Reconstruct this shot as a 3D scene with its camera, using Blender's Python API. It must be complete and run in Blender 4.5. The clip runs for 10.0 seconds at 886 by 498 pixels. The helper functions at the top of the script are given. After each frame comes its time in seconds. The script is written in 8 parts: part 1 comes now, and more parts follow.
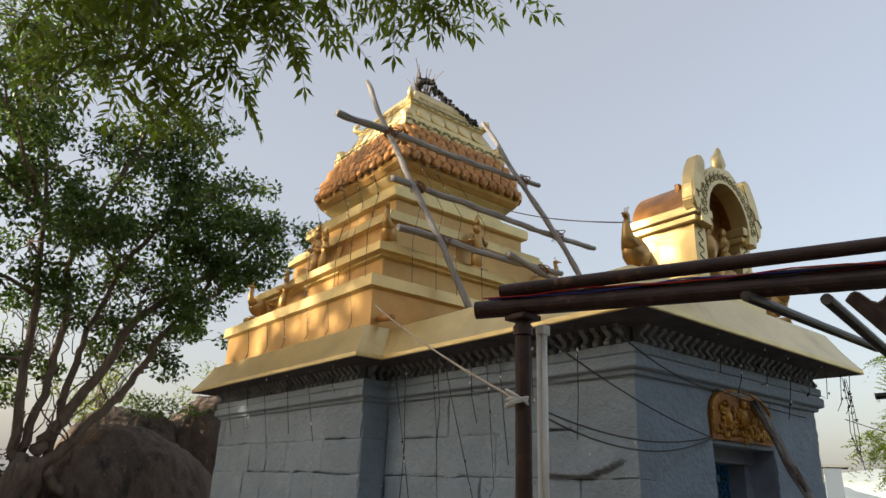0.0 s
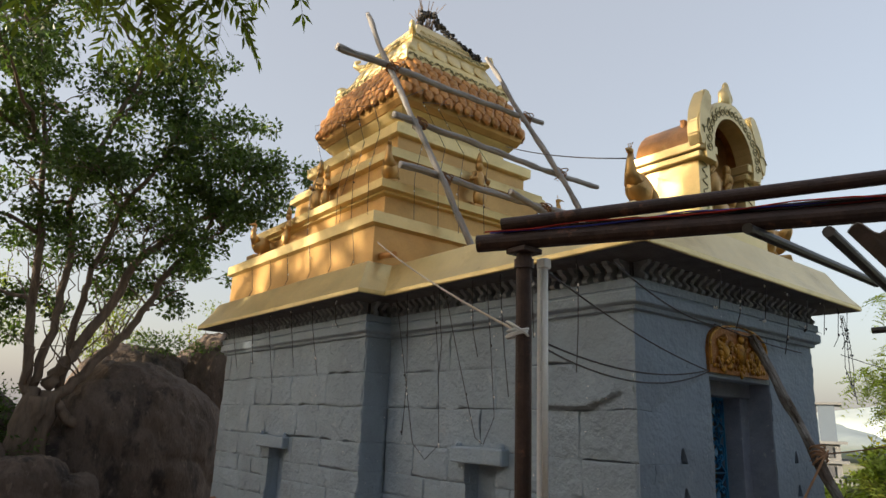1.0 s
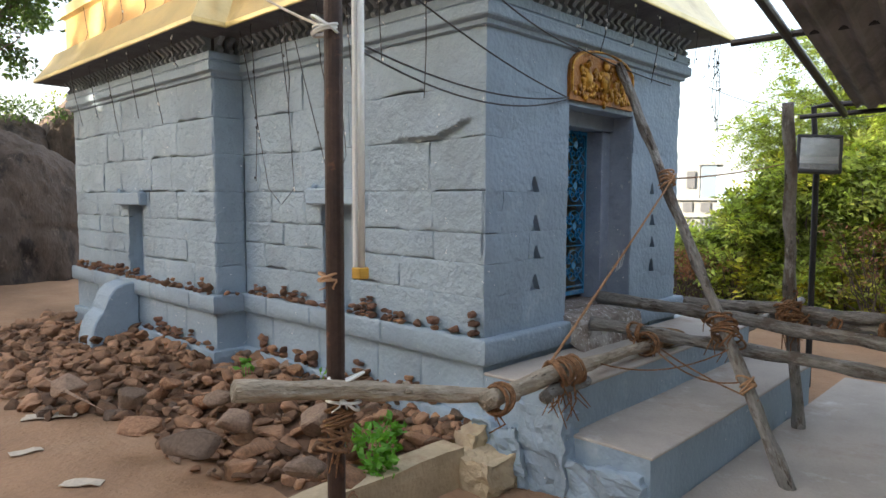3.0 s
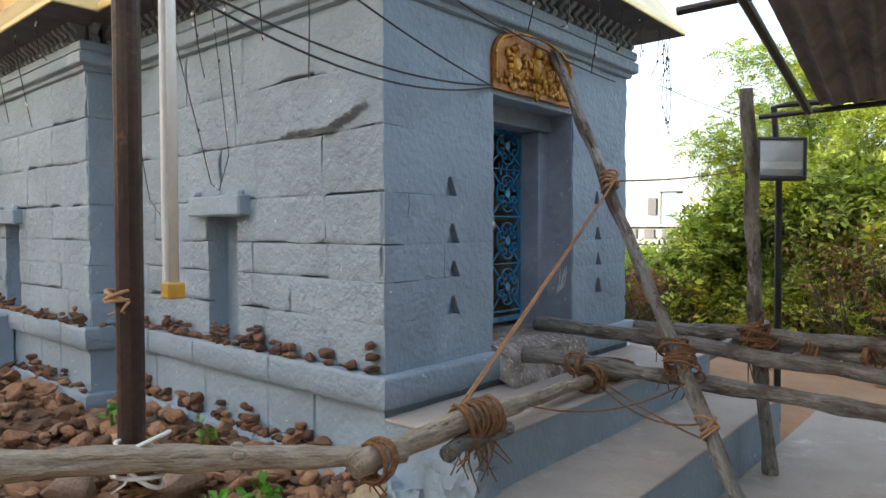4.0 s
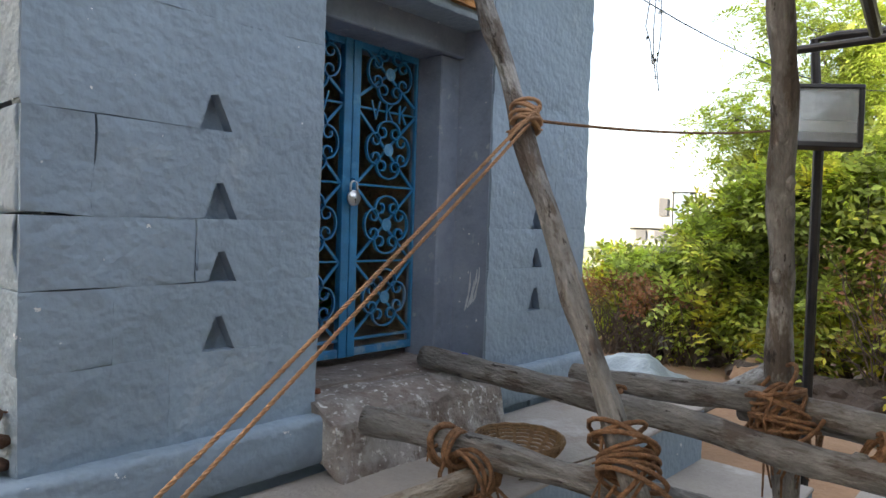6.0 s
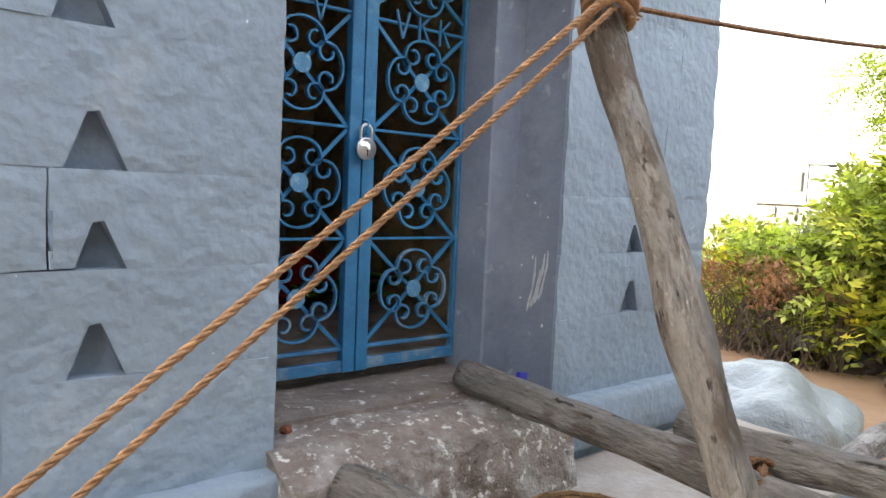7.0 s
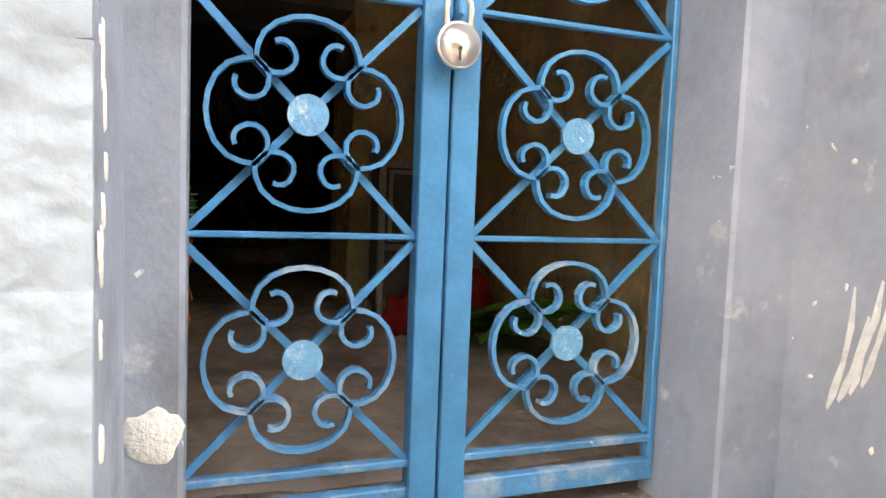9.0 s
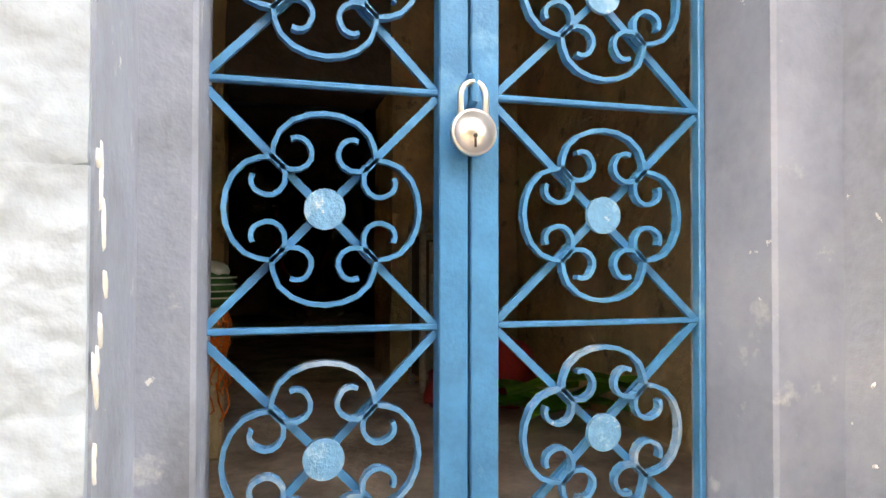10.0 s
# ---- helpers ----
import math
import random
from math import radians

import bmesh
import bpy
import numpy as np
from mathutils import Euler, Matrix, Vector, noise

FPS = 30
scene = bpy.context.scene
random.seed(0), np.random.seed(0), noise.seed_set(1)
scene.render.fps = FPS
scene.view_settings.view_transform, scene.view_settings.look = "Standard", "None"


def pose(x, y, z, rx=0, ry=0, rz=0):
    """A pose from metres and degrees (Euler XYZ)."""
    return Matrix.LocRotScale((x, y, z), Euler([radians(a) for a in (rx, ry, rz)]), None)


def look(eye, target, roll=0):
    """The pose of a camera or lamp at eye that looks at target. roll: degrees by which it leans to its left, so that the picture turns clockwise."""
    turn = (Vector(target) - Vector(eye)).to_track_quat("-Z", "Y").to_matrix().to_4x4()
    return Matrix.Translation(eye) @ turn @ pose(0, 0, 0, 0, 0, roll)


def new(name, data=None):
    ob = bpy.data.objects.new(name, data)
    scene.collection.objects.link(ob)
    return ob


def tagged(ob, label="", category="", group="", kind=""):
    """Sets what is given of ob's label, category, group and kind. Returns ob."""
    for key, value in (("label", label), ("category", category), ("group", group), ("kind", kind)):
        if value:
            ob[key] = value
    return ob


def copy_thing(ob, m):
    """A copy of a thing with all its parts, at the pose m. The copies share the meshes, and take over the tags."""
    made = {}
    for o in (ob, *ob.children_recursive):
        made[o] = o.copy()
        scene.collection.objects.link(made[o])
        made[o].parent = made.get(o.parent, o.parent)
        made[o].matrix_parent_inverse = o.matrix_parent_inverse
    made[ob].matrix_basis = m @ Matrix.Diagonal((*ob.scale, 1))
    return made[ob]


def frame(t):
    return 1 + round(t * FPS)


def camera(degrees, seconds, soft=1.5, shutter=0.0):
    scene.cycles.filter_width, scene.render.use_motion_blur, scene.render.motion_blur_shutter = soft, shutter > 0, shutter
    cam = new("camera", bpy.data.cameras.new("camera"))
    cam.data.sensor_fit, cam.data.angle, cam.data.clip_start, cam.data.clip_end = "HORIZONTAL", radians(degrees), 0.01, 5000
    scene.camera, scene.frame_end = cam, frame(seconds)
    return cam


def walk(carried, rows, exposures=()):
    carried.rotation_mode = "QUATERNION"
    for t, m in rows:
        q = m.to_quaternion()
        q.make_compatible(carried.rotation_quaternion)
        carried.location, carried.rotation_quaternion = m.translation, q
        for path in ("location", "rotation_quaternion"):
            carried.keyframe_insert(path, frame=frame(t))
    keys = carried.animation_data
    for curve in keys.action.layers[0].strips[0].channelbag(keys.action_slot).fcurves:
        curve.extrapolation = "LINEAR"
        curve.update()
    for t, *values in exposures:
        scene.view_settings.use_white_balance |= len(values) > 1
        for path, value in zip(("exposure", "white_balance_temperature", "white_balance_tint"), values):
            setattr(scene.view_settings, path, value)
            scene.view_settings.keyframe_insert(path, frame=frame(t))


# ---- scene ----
cam = camera(67.4, 10.0)
PATH = [
    (0, (-3.902, -2.762, 1.226), (-2.736, -1.284, 1.902), 2.2),
    (0.5, (-3.908, -2.768, 1.222), (-2.737, -1.288, 1.884), 2.1),
    (1, (-3.887, -2.752, 1.185), (-2.689, -1.233, 1.693), 2.3),
    (1.5, (-3.838, -2.746, 1.117), (-2.574, -1.23, 1.438), 1.5),
    (2, (-3.731, -2.768, 1.024), (-2.464, -1.22, 1.053), 0.8),
    (2.5, (-3.518, -2.835, 0.989), (-2.162, -1.367, 0.923), 2.0),
    (3, (-3.219, -2.738, 0.919), (-1.783, -1.355, 0.768), 0.3),
    (3.2, (-3.02, -2.691, 0.901), (-1.529, -1.365, 0.773), -0.4),
    (4.3, (-2.077, -2.43, 0.753), (-0.566, -1.121, 0.705), 0.2),
    (4.5, (-1.875, -2.447, 0.785), (-0.347, -1.158, 0.716), 0.5),
    (5, (-1.389, -2.335, 0.775), (0.109, -1.01, 0.741), 1.0),
    (5.2, (-1.17, -2.322, 0.759), (0.315, -0.985, 0.681), 2.8),
    (6.3, (-0.212, -1.731, 0.689), (1.25, -0.367, 0.62), 0.8),
    (6.5, (-0.046, -1.681, 0.702), (1.285, -0.19, 0.625), 0.7),
    (7, (0.353, -1.399, 0.677), (1.595, 0.16, 0.508), 2.6),
    (7.5, (0.654, -1.1, 0.616), (1.719, 0.566, 0.312), 4.3),
    (8, (0.82, -0.828, 0.614), (1.741, 0.903, 0.221), 1.1),
    (8.5, (0.986, -0.641, 0.607), (1.713, 1.218, 0.478), 0.2),
    (9, (1.102, -0.539, 0.578), (1.786, 1.335, 0.429), 2.2),
    (9.5, (1.125, -0.521, 0.597), (1.625, 1.415, 0.583), 1.2),
    (10, (1.151, -0.528, 0.616), (1.687, 1.398, 0.652), 0.1),
]
EXPOSURES = [(0.0, 1.16, 6750, 12), (1.1, 1.16, 6800, 12), (1.5, 1.48, 6900, 12), (2.0, 2.14, 6500, 11), (3.2, 2.58, 6400, 11), (5.0, 2.66, 6350, 11), (6.5, 2.98, 6850, 13), (7.0, 3.6, 7200, 15), (7.5, 4.12, 7700, 18), (8.0, 4.8, 8200, 18), (8.5, 4.9, 8900, 18), (9.0, 5.17, 9300, 19), (10.0, 5.22, 9700, 20)]
walk(cam, [(t, look(eye, target, roll)) for t, eye, target, roll in PATH], EXPOSURES)

# ---- world, sun ----
world = bpy.data.worlds.new("world")
scene.world = world
world.use_nodes = True
wn = world.node_tree
sky = wn.nodes.new("ShaderNodeTexSky")
sky.sky_type, sky.sun_disc = "NISHITA", False
SUN_FROM = Vector((-0.90, 0.38, 0.215)).normalized()
sky.sun_elevation = math.asin(SUN_FROM.z)
sky.sun_rotation = math.atan2(SUN_FROM.x, SUN_FROM.y)
sky.air_density, sky.dust_density, sky.ozone_density = 1.0, 4.5, 1.0
# pale haze over a clear sky
haze = wn.nodes.new("ShaderNodeBackground")
haze.inputs[0].default_value, haze.inputs[1].default_value = (0.95, 0.955, 0.98, 1), 0.165
both = wn.nodes.new("ShaderNodeAddShader")
wn.links.new(sky.outputs[0], wn.nodes["Background"].inputs[0])
wn.nodes["Background"].inputs[1].default_value = 0.078
wn.links.new(wn.nodes["Background"].outputs[0], both.inputs[0])
wn.links.new(haze.outputs[0], both.inputs[1])
wn.links.new(both.outputs[0], wn.nodes["World Output"].inputs[0])
sun = new("sun", bpy.data.lights.new("sun", "SUN"))
sun.data.energy, sun.data.angle, sun.data.color = 5.0, radians(0.55), (1.0, 0.86, 0.66)
sun.matrix_world = look(SUN_FROM * 30, (0, 0, 0))


# ---- materials ----
def mat(name, base, rough=0.8, metal=0.0, var=0.2, scale=5.0, bump=0.3, bscale=40.0, stains=(), coords="pos", rnd=0.0, stretch=None, bump2=0.0, bscale2=6.0, spec=0.5, trans=None, grain=0.0, island=0.0, soft=5.0):
    m = bpy.data.materials.new(name)
    m.use_nodes = True
    nt = m.node_tree
    nd, ln = nt.nodes, nt.links
    b = nd["Principled BSDF"]
    b.inputs["Roughness"].default_value, b.inputs["Metallic"].default_value = rough, metal
    b.inputs["Specular IOR Level"].default_value = spec
    if coords == "pos":
        src = nd.new("ShaderNodeNewGeometry").outputs["Position"]
    else:
        src = nd.new("ShaderNodeTexCoord").outputs["Object"]
    if stretch:
        mp = nd.new("ShaderNodeMapping")
        mp.inputs["Scale"].default_value = stretch
        ln.new(src, mp.inputs["Vector"])
        src = mp.outputs[0]

    def noise_tex(s, detail=4.0, r=0.6):
        n = nd.new("ShaderNodeTexNoise")
        n.inputs["Scale"].default_value, n.inputs["Detail"].default_value, n.inputs["Roughness"].default_value = s, detail, r
        ln.new(src, n.inputs["Vector"])
        return n.outputs["Fac"]

    def ramp(f, lo, hi, a, c):
        r = nd.new("ShaderNodeValToRGB")
        r.color_ramp.elements[0].position, r.color_ramp.elements[1].position = lo, hi
        r.color_ramp.elements[0].color, r.color_ramp.elements[1].color = (*a, 1), (*c, 1)
        ln.new(f, r.inputs[0])
        return r.outputs[0]

    dark = tuple(v * (1 - var) for v in base)
    light = tuple(min(1, v * (1 + var)) for v in base)
    col = ramp(noise_tex(scale), 0.3, 0.7, dark, light)
    fine = noise_tex(bscale, 3.0)
    speck = nd.new("ShaderNodeMix")
    speck.data_type, speck.blend_type = "RGBA", "MULTIPLY"
    speck.inputs[0].default_value = 0.6
    ln.new(col, speck.inputs[6])
    ln.new(ramp(fine, 0.25, 0.6, (1 - var,) * 3, (1, 1, 1)), speck.inputs[7])
    col = speck.outputs[2]
    if grain:
        gm = nd.new("ShaderNodeMapping")
        gm.inputs["Scale"].default_value = (75, 75, 2.6)
        ln.new(nd.new("ShaderNodeTexCoord").outputs["Object"], gm.inputs["Vector"])
        gn = nd.new("ShaderNodeTexNoise")
        gn.inputs["Scale"].default_value, gn.inputs["Detail"].default_value = 1.0, 4.0
        ln.new(gm.outputs[0], gn.inputs["Vector"])
        gx = nd.new("ShaderNodeMix")
        gx.data_type, gx.blend_type = "RGBA", "MULTIPLY"
        gx.inputs[0].default_value = grain
        ln.new(col, gx.inputs[6])
        ln.new(ramp(gn.outputs["Fac"], 0.36, 0.62, (0.42, 0.38, 0.36), (1.2, 1.2, 1.2)), gx.inputs[7])
        col = gx.outputs[2]
        fine = gn.outputs["Fac"]
    for colour, s, lo, hi in stains:
        mx = nd.new("ShaderNodeMix")
        mx.data_type = "RGBA"
        ln.new(ramp(noise_tex(s, 6.0, 0.65), lo, hi, (0, 0, 0), (1, 1, 1)), mx.inputs[0])
        ln.new(col, mx.inputs[6])
        mx.inputs[7].default_value = (*colour, 1)
        col = mx.outputs[2]
    if rnd:
        oi = nd.new("ShaderNodeObjectInfo")
        hs = nd.new("ShaderNodeHueSaturation")
        mr = nd.new("ShaderNodeMapRange")
        mr.inputs["To Min"].default_value, mr.inputs["To Max"].default_value = 1 - rnd, 1 + rnd
        ln.new(oi.outputs["Random"], mr.inputs["Value"])
        ln.new(mr.outputs[0], hs.inputs["Value"])
        ln.new(col, hs.inputs["Color"])
        col = hs.outputs[0]
    if island:
        hi = nd.new("ShaderNodeHueSaturation")
        mi = nd.new("ShaderNodeMapRange")
        mi.inputs["To Min"].default_value, mi.inputs["To Max"].default_value = 1 - island, 1 + island
        ln.new(nd.new("ShaderNodeNewGeometry").outputs["Random Per Island"], mi.inputs["Value"])
        ln.new(mi.outputs[0], hi.inputs["Value"])
        ln.new(col, hi.inputs["Color"])
        col = hi.outputs[0]
    ln.new(col, b.inputs["Base Color"])
    if bump:
        bp = nd.new("ShaderNodeBump")
        bp.inputs["Strength"].default_value, bp.inputs["Distance"].default_value = bump, 0.02
        ln.new(fine, bp.inputs["Height"])
        if bump2:
            b2 = nd.new("ShaderNodeBump")
            b2.inputs["Strength"].default_value, b2.inputs["Distance"].default_value = bump2, 0.06
            ln.new(noise_tex(bscale2, soft), b2.inputs["Height"])
            ln.new(b2.outputs[0], bp.inputs["Normal"])
        ln.new(bp.outputs[0], b.inputs["Normal"])
    if trans:
        tr = nd.new("ShaderNodeBsdfTranslucent")
        ms = nd.new("ShaderNodeMixShader")
        tint = nd.new("ShaderNodeMix")
        tint.data_type, tint.blend_type = "RGBA", "MULTIPLY"
        tint.inputs[0].default_value = 1
        tint.inputs[7].default_value = (2.2, 2.4, 0.9, 1)
        ln.new(col, tint.inputs[6])
        ln.new(tint.outputs[2], tr.inputs[0])
        ms.inputs[0].default_value = trans
        ln.new(b.outputs[0], ms.inputs[1])
        ln.new(tr.outputs[0], ms.inputs[2])
        ln.new(ms.outputs[0], nd["Material Output"].inputs[0])
    return m


SMEAR = mat("thin_lime_wash", (0.62, 0.64, 0.66), 0.85, var=0.15, scale=30, bump=0.2, stains=(((0.42, 0.45, 0.50), 40, 0.55, 0.7),))
PAINT_STAINS = (((0.43, 0.49, 0.54), 3.0, 0.60, 0.82), ((0.20, 0.215, 0.23), 1.1, 0.64, 0.88), ((0.74, 0.76, 0.77), 19, 0.685, 0.695))
PAINT = mat("painted_stone", (0.275, 0.352, 0.435), 0.72, var=0.10, scale=1.6, bump=0.14, bscale=55, bump2=0.26, bscale2=22, soft=1.5, stains=PAINT_STAINS, rnd=0.05)
PAINT_ROUGH = mat("painted_rough_stone", (0.285, 0.36, 0.435), 0.75, var=0.13, scale=1.6, bump=0.26, bscale=55, bump2=0.36, bscale2=20, soft=2.0, stains=PAINT_STAINS, rnd=0.05)
JAMB = mat("grey_stone_frame", (0.235, 0.278, 0.36), 0.7, var=0.16, scale=3.5, bump=0.10, bscale=46, bump2=0.14, bscale2=9, stains=(((0.32, 0.36, 0.43), 2.6, 0.52, 0.74), ((0.125, 0.14, 0.17), 3.1, 0.55, 0.76), ((0.42, 0.45, 0.49), 11, 0.62, 0.72), ((0.60, 0.61, 0.62), 26, 0.695, 0.705)))
GOLD = mat("pale_gold_paint", (0.70, 0.555, 0.27), 0.36, 0.6, var=0.10, scale=3, bump=0.15, bscale=60, stains=(((0.42, 0.29, 0.11), 2.2, 0.58, 0.85), ((0.22, 0.16, 0.09), 7, 0.68, 0.8)))
GOLD_DEEP = mat("deep_gold_paint", (0.52, 0.315, 0.115), 0.36, 0.6, var=0.15, scale=2.5, bump=0.18, bscale=50, stains=(((0.62, 0.42, 0.15), 1.8, 0.58, 0.8), ((0.26, 0.15, 0.07), 6, 0.66, 0.8)))
COPPER = mat("orange_gold_scales", (0.46, 0.22, 0.07), 0.42, 0.45, var=0.25, scale=6, bump=0.2, bscale=60, rnd=0.14, stains=(((0.60, 0.38, 0.12), 5, 0.58, 0.75),))
BRACKET = mat("weathered_painted_bracket", (0.27, 0.31, 0.355), 0.8, var=0.2, scale=8, bump=0.5, bscale=60, rnd=0.2, stains=(((0.10, 0.10, 0.10), 9, 0.56, 0.72),))
SOFFIT = mat("dark_grey_soffit", (0.10, 0.10, 0.11), 0.9, var=0.3, scale=6, bump=0.3)
DIRT = mat("red_earth", (0.335, 0.20, 0.118), 0.95, var=0.22, scale=1.1, bump=0.6, bscale=30, bump2=0.6, bscale2=3, stains=(((0.40, 0.265, 0.17), 0.9, 0.5, 0.75), ((0.19, 0.10, 0.065), 9, 0.66, 0.8)))
CEMENT = mat("worn_cement", (0.40, 0.36, 0.325), 0.85, var=0.14, scale=2.0, bump=0.35, bscale=45, stains=(((0.27, 0.21, 0.17), 2.0, 0.55, 0.8), ((0.52, 0.51, 0.50), 3.1, 0.6, 0.75)))
SILL = mat("stained_sill_stone", (0.27, 0.225, 0.20), 0.6, var=0.3, scale=5, bump=0.7, bscale=30, bump2=0.5, stains=(((0.13, 0.085, 0.07), 3, 0.52, 0.68), ((0.66, 0.64, 0.62), 21, 0.60, 0.66)))
SILL_WHITE = mat("lime_splashed_stone", (0.27, 0.225, 0.20), 0.75, var=0.3, scale=6, bump=0.8, bscale=34, bump2=0.7, bscale2=12, stains=(((0.14, 0.095, 0.075), 4, 0.54, 0.68), ((0.44, 0.41, 0.39), 5, 0.48, 0.64), ((0.10, 0.07, 0.055), 3, 0.60, 0.72), ((0.76, 0.74, 0.72), 30, 0.565, 0.64), ((0.20, 0.15, 0.13), 17, 0.60, 0.68)))
ROCK = mat("brown_boulder", (0.105, 0.079, 0.064), 0.95, var=0.35, scale=2.4, bump=1.0, bscale=26, bump2=1.0, bscale2=6.0, stains=(((0.135, 0.103, 0.084), 1.3, 0.52, 0.70), ((0.035, 0.028, 0.026), 2.2, 0.54, 0.64), ((0.165, 0.128, 0.103), 9.0, 0.60, 0.68), ((0.045, 0.036, 0.03), 14.0, 0.62, 0.68)), stretch=(1, 1, 0.45))
RUBBLE = mat("brown_broken_stone", (0.29, 0.155, 0.088), 0.9, var=0.35, scale=8, bump=0.6, bscale=50, coords="obj", rnd=0.55)
LEDGE_STONE = mat("dark_brown_pebble", (0.20, 0.105, 0.07), 0.9, var=0.35, scale=8, bump=0.6, bscale=50, coords="obj", rnd=0.45)
RUBBLE_GREY = mat("grey_brown_stone", (0.26, 0.175, 0.125), 0.9, var=0.3, scale=8, bump=0.6, bscale=50, coords="obj", rnd=0.5)
SOIL = mat("dark_soil", (0.15, 0.085, 0.052), 0.95, var=0.3, scale=6, bump=0.8, bscale=30)
POLE = mat("weathered_wood", (0.24, 0.23, 0.218), 0.9, var=0.30, scale=3.0, bump=0.4, bscale=24, coords="obj", stretch=(4.5, 4.5, 1.6), stains=(((0.12, 0.098, 0.082), 2.6, 0.50, 0.58), ((0.33, 0.32, 0.305), 2.2, 0.54, 0.62), ((0.045, 0.038, 0.034), 5.0, 0.62, 0.66)), rnd=0.18, bump2=1.0, bscale2=4, grain=0.24)
POLE_GREY = mat("grey_bamboo", (0.30, 0.29, 0.285), 0.75, var=0.25, scale=5, bump=0.4, bscale=40, coords="obj", stretch=(3, 3, 0.5), stains=(((0.20, 0.18, 0.16), 6, 0.6, 0.75),))
POLE_PALE = mat("pale_bare_wood", (0.40, 0.335, 0.26), 0.85, var=0.25, scale=3.0, bump=0.4, bscale=24, coords="obj", stretch=(4.5, 4.5, 1.6), stains=(((0.24, 0.18, 0.13), 2.6, 0.54, 0.62), ((0.50, 0.45, 0.38), 2.2, 0.54, 0.64), ((0.10, 0.075, 0.06), 5.0, 0.65, 0.69)), rnd=0.1, bump2=1.0, bscale2=4, grain=0.2)
ROPE = mat("coir_rope", (0.45, 0.265, 0.15), 0.9, var=0.2, scale=60, bump=0.4, bscale=260)
ROPE_OLD = mat("brown_coir", (0.27, 0.14, 0.07), 0.95, var=0.4, scale=40, bump=0.7, bscale=160)
PIPE = mat("rusty_brown_pipe", (0.055, 0.032, 0.026), 0.5, 0.4, var=0.35, scale=6, bump=0.25, bscale=50, stains=(((0.20, 0.09, 0.055), 9, 0.6, 0.72), ((0.03, 0.025, 0.025), 4, 0.55, 0.7)))
PIPE_DARK = mat("black_painted_steel", (0.025, 0.022, 0.022), 0.45, 0.3, var=0.3, scale=8, bump=0.1)
TIN = mat("weathered_cement_sheet", (0.24, 0.215, 0.20), 0.85, var=0.25, scale=2, bump=0.3, bscale=50, stains=(((0.08, 0.07, 0.06), 1.4, 0.5, 0.7),))
BLUE = mat("blue_enamel", (0.028, 0.215, 0.44), 0.38, 0.0, var=0.18, scale=14, bump=0.1, bscale=90, stains=(((0.11, 0.36, 0.58), 8, 0.60, 0.74), ((0.10, 0.10, 0.11), 30, 0.74, 0.77)))
BLUE_WORN = mat("worn_blue_enamel", (0.045, 0.225, 0.44), 0.5, 0.0, var=0.2, scale=14, bump=0.2, bscale=90, stains=(((0.24, 0.36, 0.47), 11, 0.52, 0.66), ((0.40, 0.46, 0.50), 26, 0.66, 0.70), ((0.12, 0.11, 0.11), 25, 0.72, 0.75)))
BLUE_PALE = mat("faded_blue_enamel", (0.10, 0.32, 0.54), 0.5, 0.0, var=0.15, scale=40, bump=0.2, bscale=120, stains=(((0.22, 0.44, 0.62), 30, 0.52, 0.62), ((0.40, 0.52, 0.60), 60, 0.62, 0.66)))
CHROME = mat("bright_steel", (0.90, 0.89, 0.87), 0.32, 1.0, var=0.03, scale=30, bump=0.0)
BLACK = mat("black_plastic", (0.02, 0.02, 0.02), 0.5, var=0.2, scale=30, bump=0.0)
WIRE = mat("dark_cable", (0.03, 0.03, 0.035), 0.55, var=0.2, scale=60, bump=0.0)
WHITE = mat("white_plastic", (0.78, 0.78, 0.76), 0.35, var=0.04, scale=20, bump=0.0)
AMBER = mat("amber_plastic_cap", (0.60, 0.34, 0.05), 0.4, var=0.1, scale=20, bump=0.0)
PLASTER = mat("ochre_plaster", (0.70, 0.55, 0.33), 0.85, var=0.25, scale=5, bump=0.5, bscale=24, bump2=0.8, bscale2=7, stains=(((0.50, 0.38, 0.22), 3, 0.5, 0.75), ((0.36, 0.28, 0.18), 9, 0.60, 0.68)))
ROOM = mat("dark_inner_brown", (0.20, 0.165, 0.14), 0.9, var=0.3, scale=3, bump=0.3)
FLOOR_IN = mat("worn_stone_floor", (0.62, 0.53, 0.47), 0.55, var=0.3, scale=4, bump=0.6, bscale=20, stains=(((0.30, 0.24, 0.20), 3.5, 0.5, 0.66), ((0.62, 0.56, 0.52), 9, 0.62, 0.7)))
BARK = mat("grey_brown_bark", (0.16, 0.12, 0.09), 0.9, var=0.3, scale=6, bump=0.6, bscale=30, stretch=(2, 2, 0.5))
LEAF = mat("dark_green_leaf", (0.06, 0.10, 0.03), 0.45, var=0.4, scale=1.4, bump=0.0, spec=0.4, trans=0.3, island=0.45)
LEAF_NEEM = mat("olive_green_leaf", (0.13, 0.165, 0.035), 0.5, var=0.4, scale=3.0, bump=0.0, spec=0.3, trans=0.38, island=0.35)
LEAF_YELLOW = mat("yellow_green_leaf", (0.36, 0.41, 0.09), 0.55, var=0.35, scale=1.2, bump=0.0, spec=0.25, trans=0.3, island=0.4, stains=(((0.22, 0.29, 0.06), 0.9, 0.5, 0.65),))
